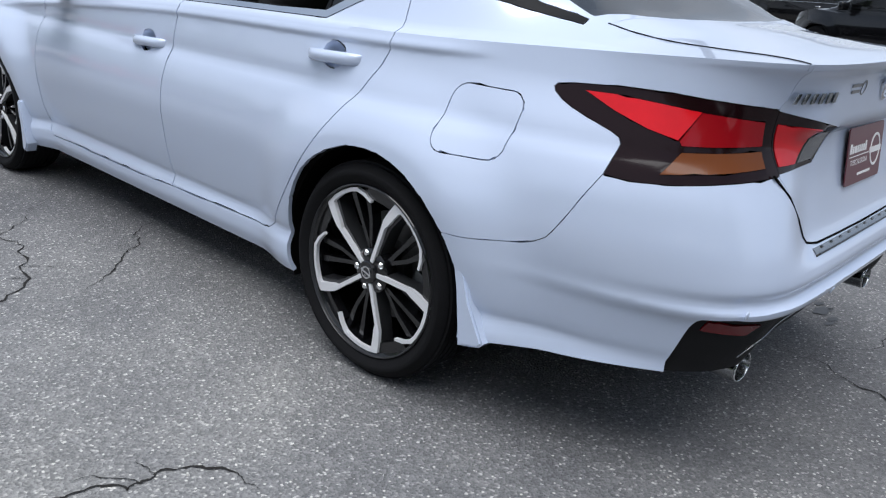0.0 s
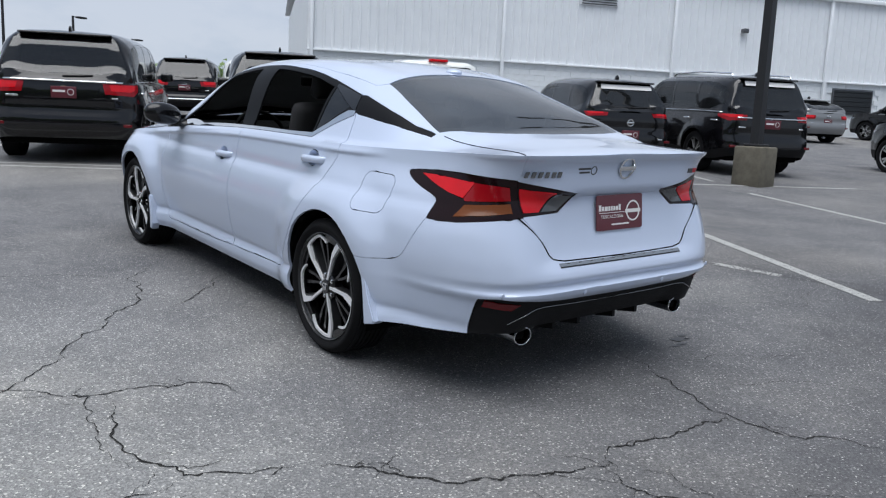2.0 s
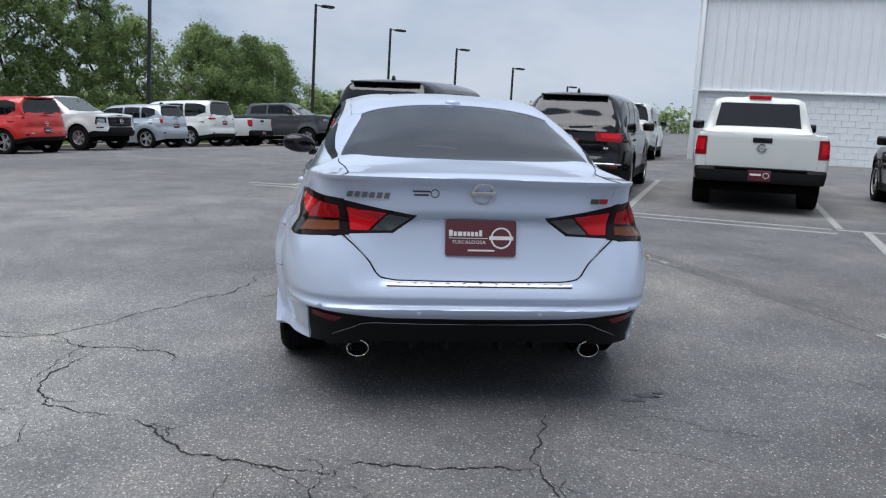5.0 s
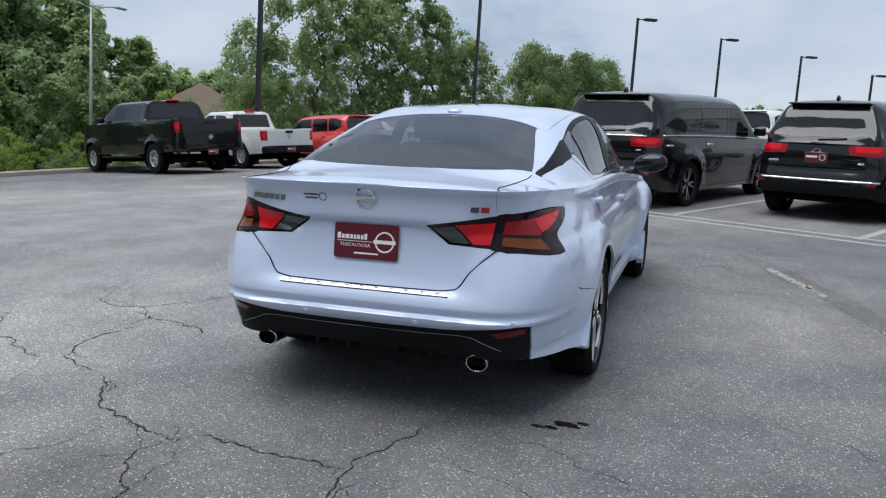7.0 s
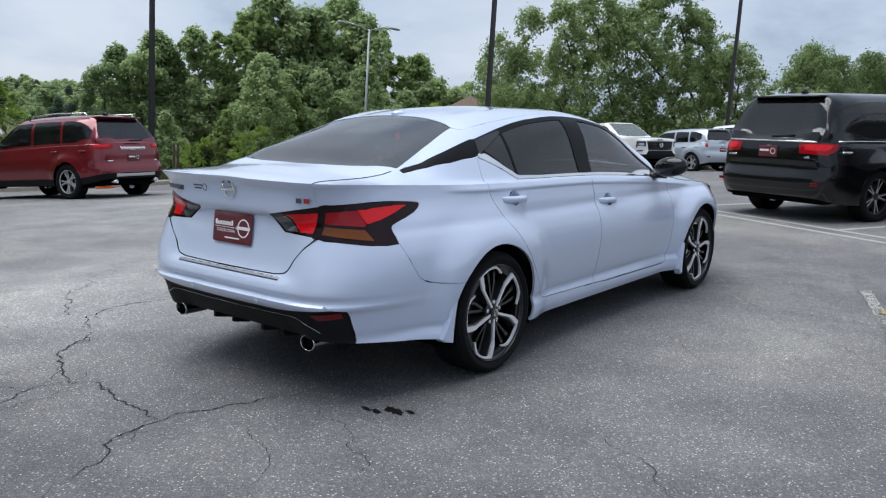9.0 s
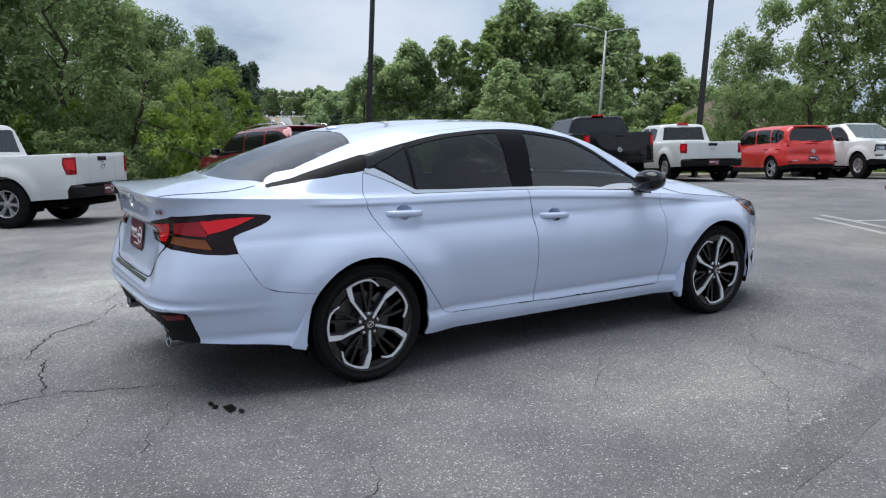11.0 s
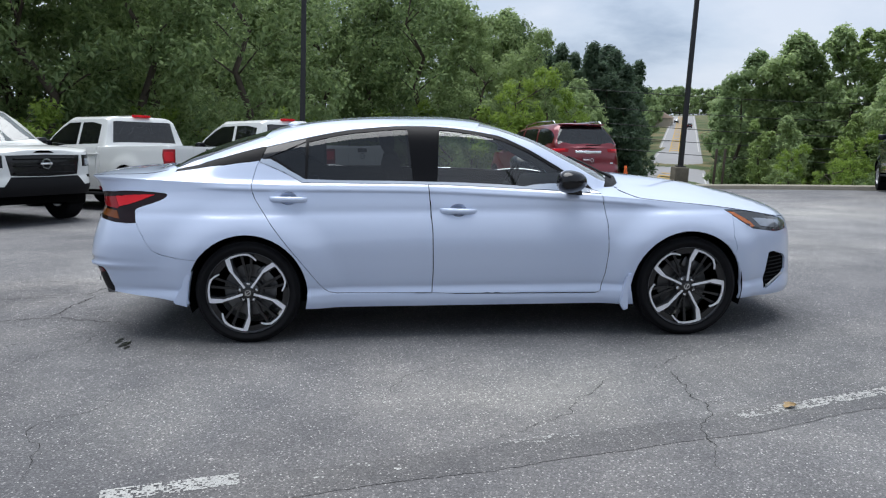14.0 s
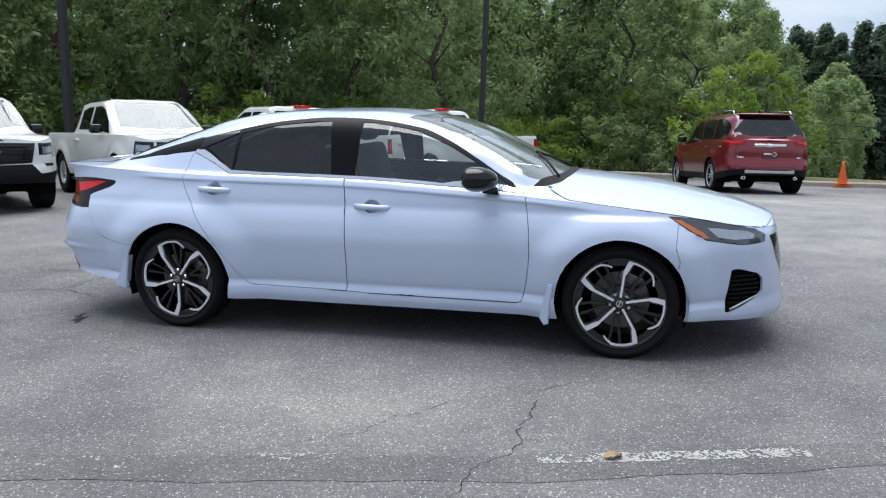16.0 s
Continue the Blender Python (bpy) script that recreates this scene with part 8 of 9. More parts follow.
# ---- the long white building ----
def build_hall():
    m = Matrix.Translation(LOT @ Vector((*ab(24.0, -0.5), -0.25))) @ Matrix.Rotation(radians(-115), 4, "Z")
    hall = thing("building", m, "long white metal-sided building over painted block", "building")
    length, low, high, deep = 46.0, 2.45, 5.55, 18.0
    windows = [(20.8, 22.7), (24.9, 26.8), (29.0, 30.9)]
    wz0, wz1 = 1.2, 2.22
    part("wall_core", box_bm(0.05, length, 0.06, 0.30, -1.0, low, 0), BRICK_WHITE, hall, "white painted block wall", smooth=False)
    part("wall_side", box_bm(0.0, 0.25, 0.30, deep, -1.0, high - 0.1), SIDING, hall, "white end wall", smooth=False)
    part("wall_back", box_bm(0.25, length, deep, deep + 0.2, -1.0, high - 0.1), SIDING, hall, "white back wall", smooth=False)
    b = bmesh.new()
    xs = []
    x = 0.0
    while x < length:
        xs += [(x, 0.0), (x + 0.20, 0.0), (x + 0.22, -0.035), (x + 0.275, -0.035), (x + 0.295, 0.0)]
        x += 0.305
    lo = [b.verts.new((u, v - 0.02, low + 0.02)) for u, v in xs]
    hi = [b.verts.new((u, v - 0.02, high)) for u, v in xs]
    for i in range(len(xs) - 1):
        b.faces.new((lo[i], lo[i + 1], hi[i + 1], hi[i]))
    part("siding", b, SIDING, hall, "white ribbed metal siding", smooth=False)
    part("ledge", box_bm(-0.02, length, -0.10, 0.06, low - 0.04, low + 0.03, 0.01), SIDING, hall, "white sill ledge")
    part("gutter", box_bm(-0.05, length, -0.20, 0.05, high - 0.03, high + 0.13, 0.02), SIDING, hall, "white roof gutter")
    b = bmesh.new()
    q = [b.verts.new(p) for p in ((-0.2, -0.15, high + 0.1), (length, -0.15, high + 0.1), (length, deep / 2, high + 1.3), (-0.2, deep / 2, high + 1.3), (length, deep + 0.2, high + 0.1), (-0.2, deep + 0.2, high + 0.1))]
    b.faces.new((q[0], q[1], q[2], q[3]))
    b.faces.new((q[3], q[2], q[4], q[5]))
    part("roof", b, SIDING, hall, "low white metal roof", smooth=False)
    for x in (0.12, 6.9, 13.6, 20.3, 27.0, 33.7):
        part("downpipe", box_bm(x - 0.06, x + 0.06, -0.16, -0.05, -0.2, high, 0.012), SIDING, hall, "white downpipe")
    vent = part("louvre_vent", box_bm(9.75, 11.25, -0.10, -0.03, 4.62, 5.18, 0.01), SIDING, hall, "white louvre vent")
    for k in range(6):
        b = box_bm(9.82, 11.18, -0.045, 0.045, -0.006, 0.006)
        bmesh.ops.transform(b, matrix=Matrix.Translation((0, -0.10, 4.69 + 0.085 * k)) @ pose(0, 0, 0, 40, 0, 0), verts=b.verts)
        part("slat", b, GREY_PAINT, vent, smooth=False)
    for x0, x1 in windows:
        w = part("window", box_bm(x0, x1, -0.03, 0.02, wz0, wz1, 0.008), GREY_PAINT, hall, "dark barred window")
        part("pane", box_bm(x0 + 0.06, x1 - 0.06, -0.036, -0.028, wz0 + 0.06, wz1 - 0.06), DARK_GLASS, w, smooth=False)
        for k in range(5):
            z = wz0 + 0.14 + 0.18 * k
            part("window_bar", box_bm(x0 + 0.05, x1 - 0.05, -0.045, -0.034, z, z + 0.025), TRIM_BLACK, w, smooth=False)
    for x in (16.4, 23.6):
        part("wall_lamp", box_bm(x, x + 0.22, -0.28, -0.03, 4.05, 4.22, 0.03), GREY_PAINT, hall, "small wall lamp")
    # painted blocks: whole ones near the open drive, the rest in one piece
    bw, bh, gap = 0.40, 0.20, 0.005
    one = bmesh.new()
    bmesh.ops.create_cube(one, size=1)
    for v in one.verts:
        v.co = Vector((v.co.x * (bw - gap), v.co.y * 0.07, v.co.z * (bh - gap)))
    bmesh.ops.bevel(one, geom=[e for e in one.edges if all(v.co.y < 0 for v in e.verts)], offset=0.004, segments=1, affect="EDGES")
    me = mesh_from(one, "block", BRICK_WHITE, False)
    src = [tuple(v.co) for v in me.vertices]
    fac = [tuple(p.vertices) for p in me.polygons]
    verts, faces = [], []
    count = 0
    brng = random.Random(5)
    for r in range(-1, 12):
        z = 0.02 + (r + 0.5) * bh
        x = 0.2 + (0.2 if r % 2 else 0)
        while x < length - 0.3:
            if z < low - 0.05 and not any(x0 - 0.2 < x < x1 + 0.2 and wz0 - 0.1 < z < wz1 + 0.1 for x0, x1 in windows):
                o = brng.uniform(-0.008, 0.008)
                if 4.0 < x < 22 and r >= 5 and count < 300:
                    ob = new("block", me)
                    ob.parent = hall
                    ob.location = (x, 0.05 + o, z)
                    count += 1
                else:
                    n0 = len(verts)
                    verts += [(p[0] + x, p[1] + 0.05 + o, p[2] + z) for p in src]
                    faces += [tuple(n0 + i for i in f) for f in fac]
            x += bw
    rest = bpy.data.meshes.new("blockwork")
    rest.from_pydata(verts, [], faces)
    rest.materials.append(BRICK_WHITE)
    ob = new("blockwork", rest)
    ob.parent = hall
    tagged(ob, "white painted blockwork", kind="stuff")


build_hall()


# ---- trees ----
def leaves_into(verts, faces, centre, radius, count, size, rng, flat=0.75):
    for _ in range(count):
        while True:
            d = Vector((rng.uniform(-1, 1), rng.uniform(-1, 1), rng.uniform(-1, 1)))
            if 0.05 < d.length < 1:
                break
        d = d * (0.45 + 0.55 * rng.random())
        c = Vector(centre) + Vector((d.x * radius, d.y * radius, d.z * radius * flat))
        a = Vector((rng.gauss(0, 1), rng.gauss(0, 1), rng.gauss(0, 0.7))).normalized()
        n = (d.normalized() * 0.8 + Vector((rng.gauss(0, 0.6), rng.gauss(0, 0.6), 0.7 + rng.gauss(0, 0.4)))).normalized()
        u = a.cross(n)
        if u.length < 0.1:
            continue
        u = u.normalized()
        w = n.cross(u)
        s = size * rng.uniform(0.6, 1.3)
        k = len(verts)
        if size > 0.19:
            verts += [tuple(c - u * s * 0.9), tuple(c + w * s * 0.62 + u * s * 0.3), tuple(c - w * s * 0.55 + u * s * 0.5)]
            faces.append((k, k + 1, k + 2))
            continue
        verts += [tuple(c - u * s * 0.9), tuple(c + w * s * 0.42 - n * s * 0.12), tuple(c + u * s), tuple(c - w * s * 0.42 - n * s * 0.12)]
        faces.append((k, k + 1, k + 2, k + 3))


def build_tree(seed, tall, wide, leaf, clumps, per, size, low=0.25, label="", pine=False, stretch=1.0):
    rng = random.Random(seed)
    tree = thing("tree", Matrix(), label, "tree", "trees beyond the kerb")
    b = bmesh.new()
    bend = [Vector((rng.uniform(-0.25, 0.25) * i, rng.uniform(-0.25, 0.25) * i, tall * 0.85 * i / 6)) * (1 if i else 1) for i in range(7)]
    tube_bm(bend, 0.16 * tall / 9, 8, b, 0.03)
    tips = []
    nl = 10 if not pine else 14
    for k in range(nl):
        f = rng.uniform(low + 0.05, 0.85)
        i = min(5, int(f / 0.85 * 6 * 0.999))
        p = bend[i].lerp(bend[i + 1], rng.random())
        a = 2.4 * k + rng.uniform(-0.5, 0.5)
        reach = wide * rng.uniform(0.5, 0.95) * (1.1 - f * 0.7)
        end = p + Vector((math.cos(a) * reach, math.sin(a) * reach, reach * (rng.uniform(0.3, 0.9) if not pine else rng.uniform(-0.1, 0.2))))
        mid = (p + end) / 2 + Vector((0, 0, 0.12 * reach))
        tube_bm([p, mid, end], 0.034 * tall / 9, 5, b, 0.008)
        tips += [end, mid.lerp(end, 0.5)]
    part("trunk", b, BARK, tree, "grey-brown trunk and limbs")
    verts, faces = [], []
    for k in range(clumps):
        if k < len(tips):
            c = tips[k]
        else:
            f = low + (1 - low) * rng.random() ** 0.9
            prof = math.sin(math.pi * min(1, (f - low) / (1 - low) * 0.80 + 0.17)) ** 0.75 if not pine else (1.05 - f) * 1.1
            a = rng.uniform(0, 2 * math.pi)
            r = wide * prof * math.sqrt(rng.uniform(0.25, 1)) * (1 + 0.3 * noise.noise(Vector((math.cos(a) * 1.5, math.sin(a) * 1.5, f * 4 + seed))))
            base = bend[min(6, int(f * 6.9))]
            c = Vector((base.x + r * math.cos(a), base.y + r * math.sin(a), tall * f))
        leaves_into(verts, faces, c, wide * rng.uniform(0.15, 0.32), per, size, rng, 0.9)
    me = bpy.data.meshes.new("crown")
    me.from_pydata(verts, [], faces)
    me.materials.append(leaf)
    ob = new("crown", me)
    ob.parent = tree
    ob["label"] = "leafy crown"
    return tree


def place(u, v, turn, s, squash=1.0):
    x, y = ab(u, v)
    return Matrix.Translation(LOT @ Vector((x, y, dip(x, y) - 0.15))) @ Matrix.Rotation(turn, 4, "Z") @ Matrix.Diagonal((s, s, s * squash, 1))


LANE = linear([(20, 1.6), (40, -0.55), (60, -2.6), (120, -8.2), (420, -32.5)])


def clear(u, v):
    """Whether a tree may stand there: the view along the road stays open."""
    return abs(u - float(LANE(v))) > 2.6 + 0.026 * (v - 20)


USED = set()


def grow(sources, u, v, top, rng, jitter=0.5):
    """A tree whose crown ends about at the height top over the lot's own plane."""
    u, v = u + rng.uniform(-jitter, jitter), v + rng.uniform(-1.0, 1.0)
    if not clear(u, v):
        return
    x, y = ab(u, v)
    t = rng.choice(sources)
    s = max(0.12, (top - dip(x, y)) / t["tall"]) * rng.uniform(0.94, 1.04)
    m = place(u, v, rng.uniform(0, 6.28), s)
    if t.name not in USED:
        USED.add(t.name)
        t.matrix_world = m
    else:
        copy_thing(t, m).matrix_basis = m


def kinds(rows, tall, leaf, clumps, per, size, low, label, pine=False):
    out = []
    for seed, wide in rows:
        t = build_tree(seed, tall, wide, leaf, clumps, per, size, low, label, pine)
        t["tall"] = tall * 1.03
        out.append(t)
    return out


broad = kinds(((1, 3.0), (2, 3.4), (3, 2.6)), 10.5, LEAF_OAK, 250, 48, 0.125, 0.06, "broad-leaved green tree beyond the kerb")
slim = kinds(((11, 1.9), (12, 2.2)), 11.0, LEAF_OAK, 215, 48, 0.12, 0.05, "slender green tree beyond the kerb")
fresh = kinds(((21, 2.0), (22, 2.3)), 8.5, LEAF_LIGHT, 120, 46, 0.125, 0.05, "light green leafy tree beyond the kerb")
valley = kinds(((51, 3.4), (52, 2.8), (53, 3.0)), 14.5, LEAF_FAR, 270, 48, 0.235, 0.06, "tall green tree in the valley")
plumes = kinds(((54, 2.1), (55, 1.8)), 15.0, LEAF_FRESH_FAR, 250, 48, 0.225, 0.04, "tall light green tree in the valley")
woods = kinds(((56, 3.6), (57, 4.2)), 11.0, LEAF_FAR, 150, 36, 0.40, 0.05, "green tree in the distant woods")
pines = kinds(((31, 2.9), (32, 3.2)), 15.0, LEAF_PINE, 230, 64, 0.20, 0.08, "dark green pine in the distance", True)
shrubs = kinds(((41, 1.7),), 2.6, LEAF_OAK, 46, 56, 0.085, 0.0, "bushy green shrub at the lawn's edge") + kinds(((42, 1.6), (43, 1.8)), 2.6, LEAF_LIGHT, 40, 56, 0.085, 0.0, "light green bushy shrub at the lawn's edge")
trng = random.Random(20)
# the wall of trees to the left of the road
front = linear([(-60, 9.0), (-20, 8.6), (-9, 7.4), (-7, 6.4), (-5, 5.0), (-3.9, 3.8), (-2.4, 2.8)])
for u in np.arange(-27, -3.2, 1.75):
    grow(broad + slim if u < -6 else slim + fresh, u, 26.0 if u < -5 else 25.2, float(front(u)) * trng.uniform(0.88, 1.05), trng)
for u in np.arange(-33, -6.5, 2.6):
    grow(broad, u, 32.5, float(front(u)) + trng.uniform(-0.6, 1.2), trng)
for u in np.arange(-40, -11.5, 4.0):
    grow(valley, u, 46, 8.6 + trng.uniform(-0.6, 0.8), trng)
for u, v, top in ((-3.0, 24.2, 2.6), (-4.4, 24.0, 3.2), (-8.6, 23.8, 2.2), (-13.5, 23.6, 2.0), (-18, 24.2, 2.6), (-10.4, 24.4, 1.9)):
    grow(fresh, u, v, top, trng, 0.3)
# the trees round the corner of the lot, behind the white trucks
for k, (x, y) in enumerate(((-4, 20.5), (-7, 20), (-9.5, 19), (-12, 17.6), (-14.5, 16), (-16.5, 14), (-18.5, 12), (-20.5, 9.5), (-22.5, 7), (-12, 22), (-16, 20), (-20, 16.5), (-24, 12), (-27, 7))):
    m = Matrix.Translation(ground_point(x, y, -0.15)) @ Matrix.Rotation(trng.uniform(0, 6.28), 4, "Z") @ Matrix.Scale(trng.uniform(0.8, 1.05), 4)
    copy_thing(trng.choice(broad + slim), m).matrix_basis = m
    m = Matrix.Translation(ground_point(x * 0.93 + trng.uniform(-1, 1), y * 0.9 + trng.uniform(-0.5, 0.5), -0.1)) @ Matrix.Scale(trng.uniform(0.7, 1.1), 4)
    copy_thing(trng.choice(shrubs), m).matrix_basis = m
for x, y in ((-11, 27), (-16, 26), (-20, 23), (-24, 20), (-28, 16), (-30, 11), (-33, 17), (-26, 25), (-13, 24.5), (-17.5, 23), (-21.5, 19.5), (-25.5, 15), (-28.5, 8), (-14, 29), (-19, 27.5), (-23.5, 26.5), (-30, 22), (-8, 25), (-31, 5)):
    m = Matrix.Translation(ground_point(x, y, -0.15)) @ Matrix.Rotation(trng.uniform(0, 6.28), 4, "Z") @ Matrix.Scale(trng.uniform(1.0, 1.2), 4)
    copy_thing(trng.choice(broad), m).matrix_basis = m
# right of the road: tall trees standing in the valley
skyline = linear([(0, 5.2), (1.5, 6.3), (5, 6.2), (6.9, 5.3), (8.8, 7.0), (11.4, 10.0), (15.6, 8.8), (19.2, 9.8), (24.7, 9.4), (26.2, 7.4), (27.3, 4.4), (29.5, 3.4), (40, 3.4)])
for u in np.arange(1.8, 39, 1.75):
    grow(plumes if 9.5 < u < 13.6 else valley + plumes[:1] if u > 13 else valley, u, 60, (1.4 if u < 20 else 0.6) + float(skyline(u)) * trng.uniform(0.9, 1.04), trng)
for u in np.arange(3.0, 30, 2.6):
    grow(valley + plumes, u, 51, float(skyline(u * 1.15)) - 4.6 + trng.uniform(-1.2, 0.8), trng)
for u in np.arange(5.0, 30, 2.8):
    grow(woods[:1] + fresh, u, 39, 0.6 + trng.uniform(-0.8, 0.8), trng)
for u, top in ((20.6, 2.4), (22.2, 1.9), (24.0, 2.3)):
    grow(fresh, u, 44, top, trng, 0.2)
for u in np.arange(64, 98, 3.2):
    grow(woods + pines, u, 140, 7.8 + trng.uniform(-1.2, 1.2), trng)
# behind the far row of the lot
row = linear([(14, 2.0), (17.2, 2.6), (18.9, 4.9), (21, 5.8), (24.6, 6.3), (28.4, 7.0), (29.9, 7.4), (32.9, 5.2), (36.6, 5.6), (42.8, 5.2), (47.3, 4.9), (55.2, 4.3), (59, 3.0), (64, 2.6), (120, 2.4)])
for u in np.arange(17.6, 50, 1.9):
    grow(broad + slim if not 26 < u < 31 else slim, u, 30, 0.7 + 0.9 * (u < 32) + float(row(u)) * trng.uniform(0.9, 1.05), trng)
for u in np.arange(50, 112, 3.4):
    grow(woods, u, 34, float(row(u)) * trng.uniform(0.85, 1.05), trng)
for u in np.arange(17, 46, 2.4):
    grow(shrubs + fresh, u, 25, 0.5 + trng.uniform(-0.3, 0.9), trng)
# shrubs along the kerb
for u in np.arange(-26, 15.5, 1.3):
    if not -2.2 < u < 2.4:
        grow(shrubs, u, 22.9 if u < 0 else 24.5, 1.5 + trng.uniform(-0.5, 0.7) if u < 0 else -0.05 + trng.uniform(-0.2, 0.3), trng, 0.7)
# pines left of the road and the far woods
for k in range(22):
    grow(pines, -9.6 - 0.62 * k, 78 + 6.5 * (k % 3), (7.2 if k < 2 else 8.7) + trng.uniform(-0.5, 0.6), trng)
for u, v, top in ((-11.4, 66, 3.6), (-11.0, 60, 4.6), (-12.6, 72, 4.2)):
    grow(fresh + valley, u, v, top, trng)
for k in range(54):
    side = -1 if k % 2 else 1
    v = 105 + 5.6 * k + trng.uniform(-3, 3)
    u = float(LANE(v)) + side * (5.2 + 0.026 * (v - 20) + trng.uniform(0, 6))
    grow(pines + woods, u, v, (1.2 + 0.034 * v) * trng.uniform(0.75, 1.05), trng)
    grow(woods, u + side * 9, v + 3, (1.2 + 0.034 * v) * trng.uniform(0.8, 1.1), trng)
for k in range(30):
    v = trng.uniform(420, 470)
    grow(woods, -110 + 7.5 * k, v + 20, 16.0 + trng.uniform(-2, 3), trng)
for k in range(14):
    u, v = -72 + 5.0 * k + trng.uniform(-1, 1), 505 + trng.uniform(-12, 12)
    t = trng.choice(woods)
    x, y = ab(u, v)
    m = place(u, v, trng.uniform(0, 6.28), (19.5 + trng.uniform(-2.5, 2.0) - dip(x, y)) / t["tall"])
    copy_thing(t, m).matrix_basis = m
# the long belt of woods on the horizon
verts, faces = [], []
brng = random.Random(77)
for k in range(420):
    a = radians(-50 + 145 * k / 419)
    r = 165 + 25 * noise.noise(Vector((k * 0.05, 3, 0)))
    x, y = r * math.cos(a), r * math.sin(a)
    uu = x * AX + y * AY
    if abs(uu - float(LANE(max(20, -x * AY + y * AX)))) < 16:
        continue
    z = dip(x, y)
    top = 2.2 + 2.2 * noise.noise(Vector((k * 0.11, 0, 0))) + brng.uniform(-0.6, 0.6)
    h = top - z
    for q in (0.2, 0.5, 0.8):
        leaves_into(verts, faces, (x + brng.uniform(-2, 2), y + brng.uniform(-2, 2), z + h * q), 1.5 + 0.15 * h, 26, 0.62, brng, 1.0)
me = bpy.data.meshes.new("far_woods")
me.from_pydata(verts, [], faces)
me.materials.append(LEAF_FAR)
ob = new("far_woods", me)
ob.matrix_world = LOT
tagged(ob, "hazy green woods along the horizon", "woods", kind="stuff")


# ---- the road up the opposite hill ----
def build_road():
    road = thing("road", Matrix(), "grey two-lane road climbing the far hill", "road", kind="structure")
    mids = [(v, 1.5 - 0.081 * v) for v in (62, 80, 100, 120, 160, 200, 240, 280, 320, 360, 400, 425)]

    def ribbon(name, off0, off1, mat, lift, label, dash=None):
        b = bmesh.new()
        prev = None
        for i, (v, u) in enumerate(mids):
            row = []
            for o in (off0, off1):
                x, y = ab(u + o, v)
                row.append(b.verts.new((x, y, dip(x, y) + lift)))
            if prev:
                b.faces.new((prev[0], prev[1], row[1], row[0]))
            prev = row
        bmesh.ops.recalc_face_normals(b, faces=b.faces)
        bmesh.ops.transform(b, matrix=LOT, verts=b.verts)
        part(name, b, mat, road, label, smooth=False)

    ribbon("carriageway", -5.2, 5.2, ROAD_GREY, 0.12, "grey asphalt carriageway")
    ribbon("edge_line", -4.8, -4.55, LINE_PAINT, 0.16, "white edge line")
    ribbon("edge_line", 4.5, 4.75, LINE_PAINT, 0.16, "white edge line")
    ribbon("median_line", -2.35, -2.1, ROAD_YELLOW, 0.15, "yellow median line")
    ribbon("median_line", -0.3, -0.05, ROAD_YELLOW, 0.15, "yellow median line")
    for k in range(44):
        v = 84 + k * 7.2
        u = 1.5 - 0.081 * v - 1.2
        b = bmesh.new()
        pts = []
        for o, w in ((-0.95, 0), (0.95, 2.0), (0.95, 4.4), (-0.95, 2.4)):
            x, y = ab(u + o, v + w)
            pts.append(b.verts.new((x, y, dip(x, y) + 0.19)))
        b.faces.new(pts)
        bmesh.ops.transform(b, matrix=LOT, verts=b.verts)
        part("hatch_bar", b, ROAD_YELLOW, road, smooth=False)


build_road()
for u, v, h in ((-20.2, 300, 69), (-28.2, 335, -111)):
    x, y = ab(u, v)
    m = Matrix.Translation(LOT @ Vector((x, y, dip(x, y) + 0.2))) @ Matrix.Rotation(radians(h), 4, "Z")
    tagged(copy_thing(rg, m), "dark car far off on the hill road", "car")


# ---- cone, posts, cables, far houses ----
cone = thing("traffic_cone", on_lot(8.05, 18.25, 20), "stack of orange traffic cones on the asphalt", "cone")
part("foot", box_bm(-0.18, 0.18, -0.18, 0.18, 0.0, 0.035, 0.008), CONE_ORANGE, cone)
part("shell", lathe_bm([(0.14, 0.035), (0.045, 0.60), (0.035, 0.71), (0.025, 0.715)], 24, "Z"), CONE_ORANGE, cone, "orange plastic cone")
for k in range(2):
    part("lower_foot", box_bm(-0.18, 0.18, -0.18, 0.18, 0.05 + 0.045 * k, 0.075 + 0.045 * k, 0.006), CONE_ORANGE, cone)
for x, y in ((11.9, 20.9), (12.5, 21.6)):
    p = ground_point(x, y)
    post = thing("marker_post", Matrix.Translation(p), "thin brown steel marker post in the lawn", "post", "marker posts")
    part("stake", box_bm(-0.04, 0.04, -0.02, 0.02, -0.2, 1.35, 0.006), BARK, post)
CABLE = material("black_cable", (0.02, 0.02, 0.022), rough=0.6, vary=0.1)
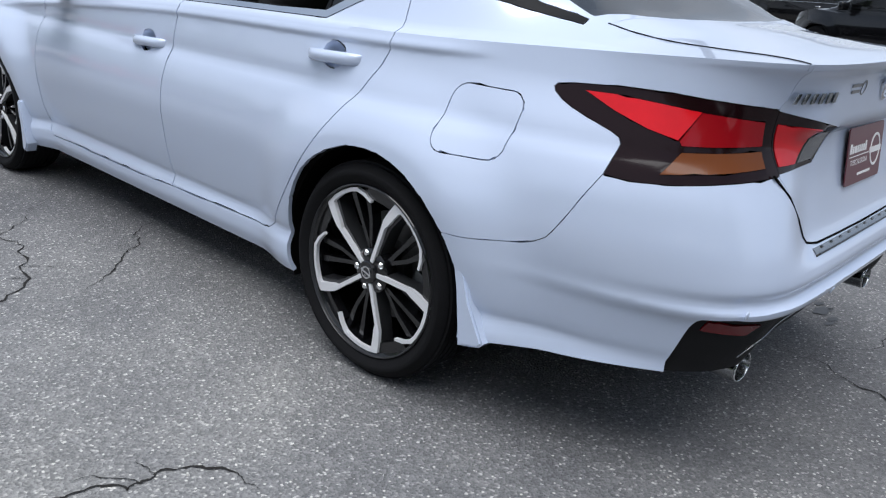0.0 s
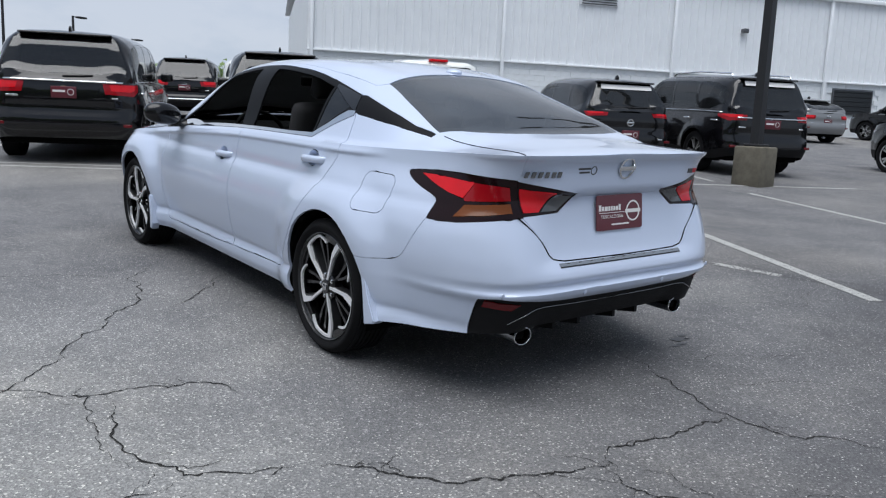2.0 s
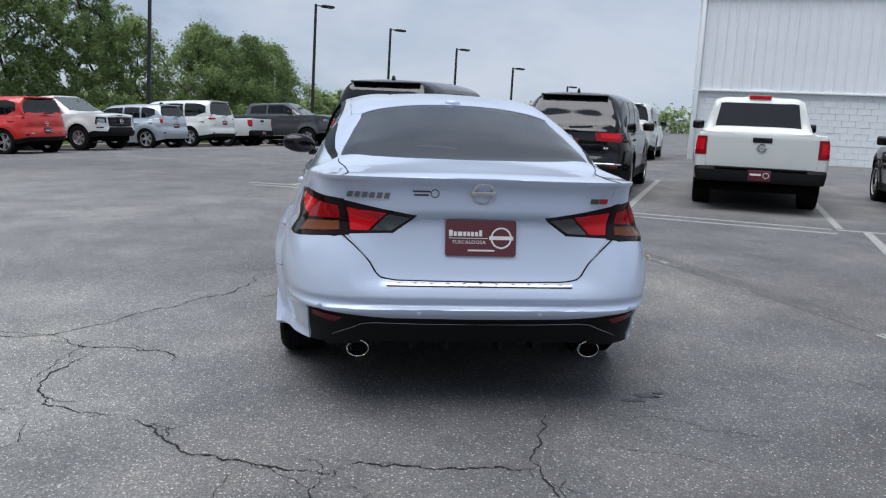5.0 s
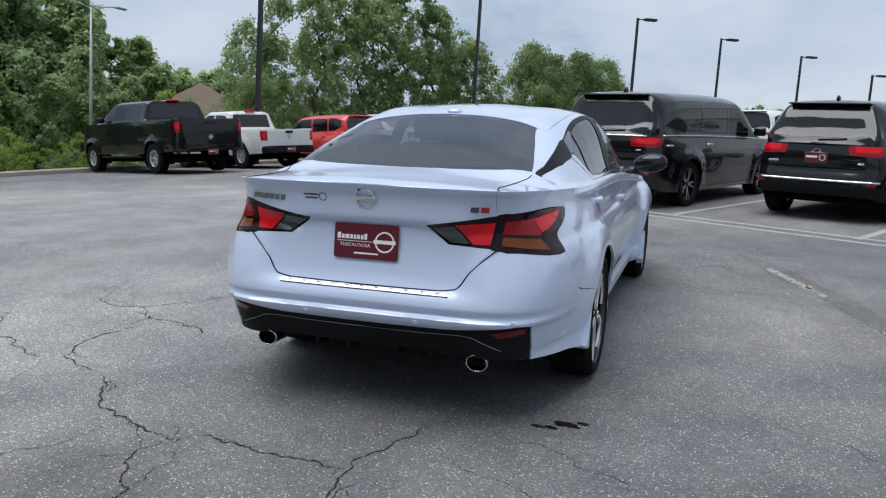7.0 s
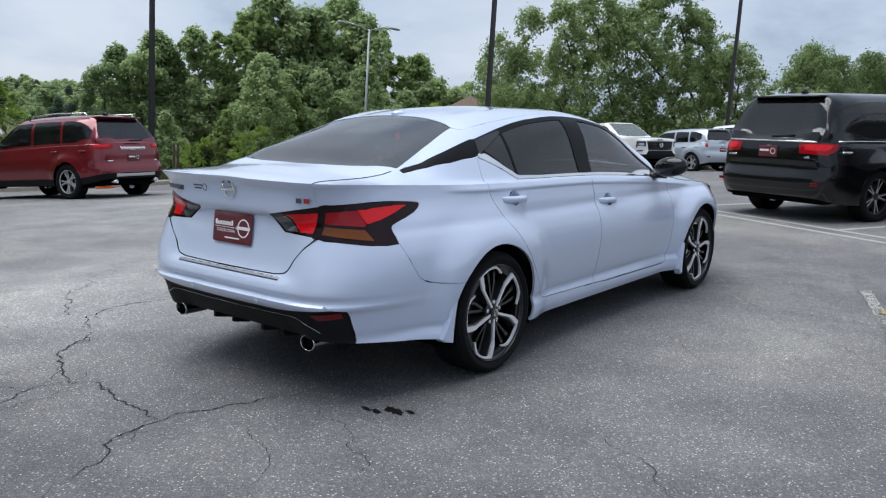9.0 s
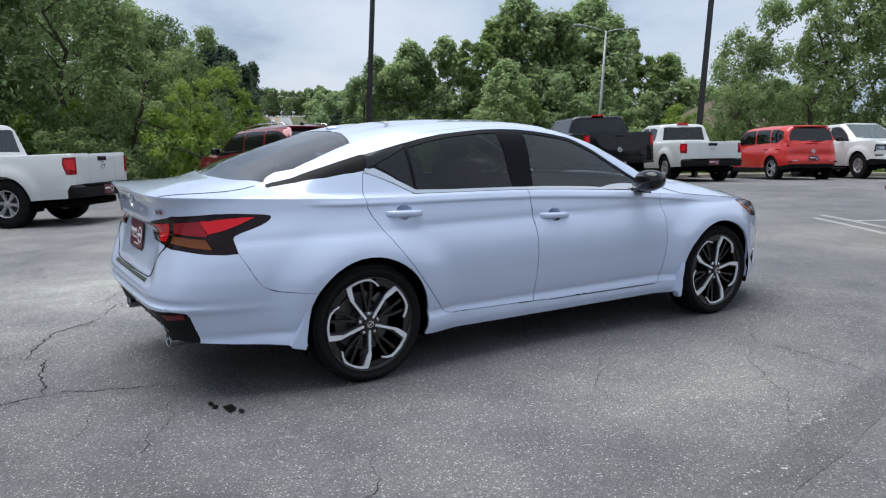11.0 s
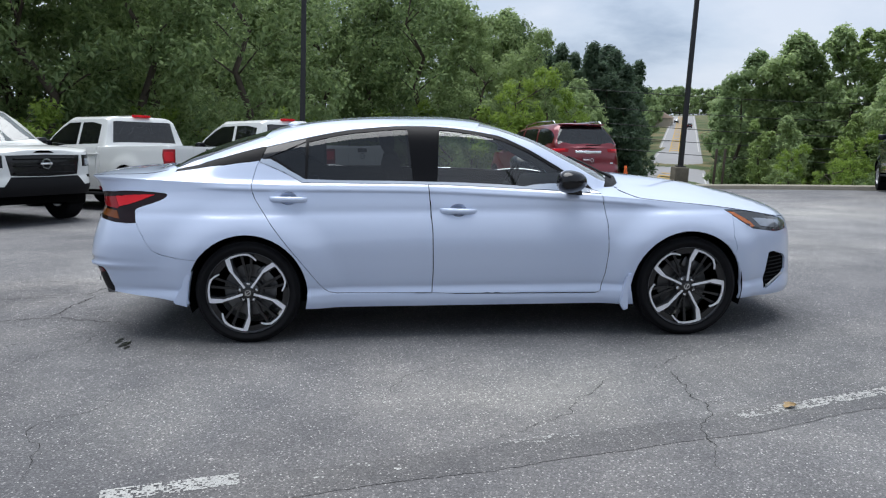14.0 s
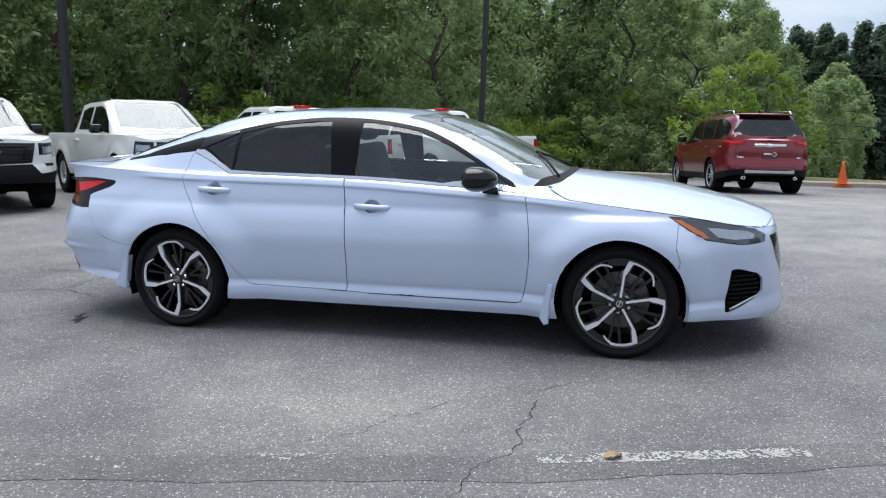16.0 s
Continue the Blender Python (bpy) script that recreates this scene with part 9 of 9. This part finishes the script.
for k, (z0, z1, v) in enumerate(((2.6, 1.9, 52), (0.3, -0.2, 50), (-0.6, -1.0, 50), (-1.4, -2.0, 50), (1.4, 0.7, 52))):
    pts = []
    for i in range(13):
        t = i / 12
        u = -16 + 60 * t
        x, y = ab(u, v + 10 * t)
        pts.append(LOT @ Vector((x, y, z0 + (z1 - z0) * t - 1.6 * math.sin(math.pi * t) + 1.5)))
    ob = new("power_cable", mesh_from(tube_bm(pts, 0.022, 5), "power_cable", CABLE))
    tagged(ob, "thin black overhead cable across the valley", "cable", "overhead cables")


def house(u, v, w, d, h, rise, turn, label):
    x, y = ab(u, v)
    ob = thing("house", Matrix.Translation(LOT @ Vector((x, y, dip(x, y)))) @ Matrix.Rotation(radians(turn), 4, "Z"), label, "house")
    part("wall", box_bm(-w / 2, w / 2, -d / 2, d / 2, -0.5, h), HOUSE_WALL, ob, smooth=False)
    b = bmesh.new()
    e = 0.5
    q = [b.verts.new(p) for p in ((-w / 2 - e, -d / 2 - e, h), (w / 2 + e, -d / 2 - e, h), (w / 2 + e, d / 2 + e, h), (-w / 2 - e, d / 2 + e, h), (-w / 4, 0, h + rise), (w / 4, 0, h + rise))]
    b.faces.new((q[0], q[1], q[5], q[4]))
    b.faces.new((q[1], q[2], q[5]))
    b.faces.new((q[2], q[3], q[4], q[5]))
    b.faces.new((q[3], q[0], q[4]))
    part("roof", b, ROOF_TILE, ob, "brown hipped roof", smooth=False)
    for k in range(3):
        win = part("window", box_bm(-w / 2 + 1.2 + k * w / 3.4, -w / 2 + 2.2 + k * w / 3.4, -d / 2 - 0.05, -d / 2 + 0.05, 0.9, 2.1), PLATE_WHITE, ob, "white framed window", smooth=False)
        part("pane", box_bm(-w / 2 + 1.3 + k * w / 3.4, -w / 2 + 2.1 + k * w / 3.4, -d / 2 - 0.07, -d / 2 - 0.04, 1.0, 2.0), DARK_GLASS, win, smooth=False)


house(30, 56.7, 9, 8, 8.4, 2.6, 40, "tan house with a brown hipped roof behind trees")
house(-33, 318, 12, 9, 3.2, 2.6, 65, "small tan house with a brown roof on the hill")
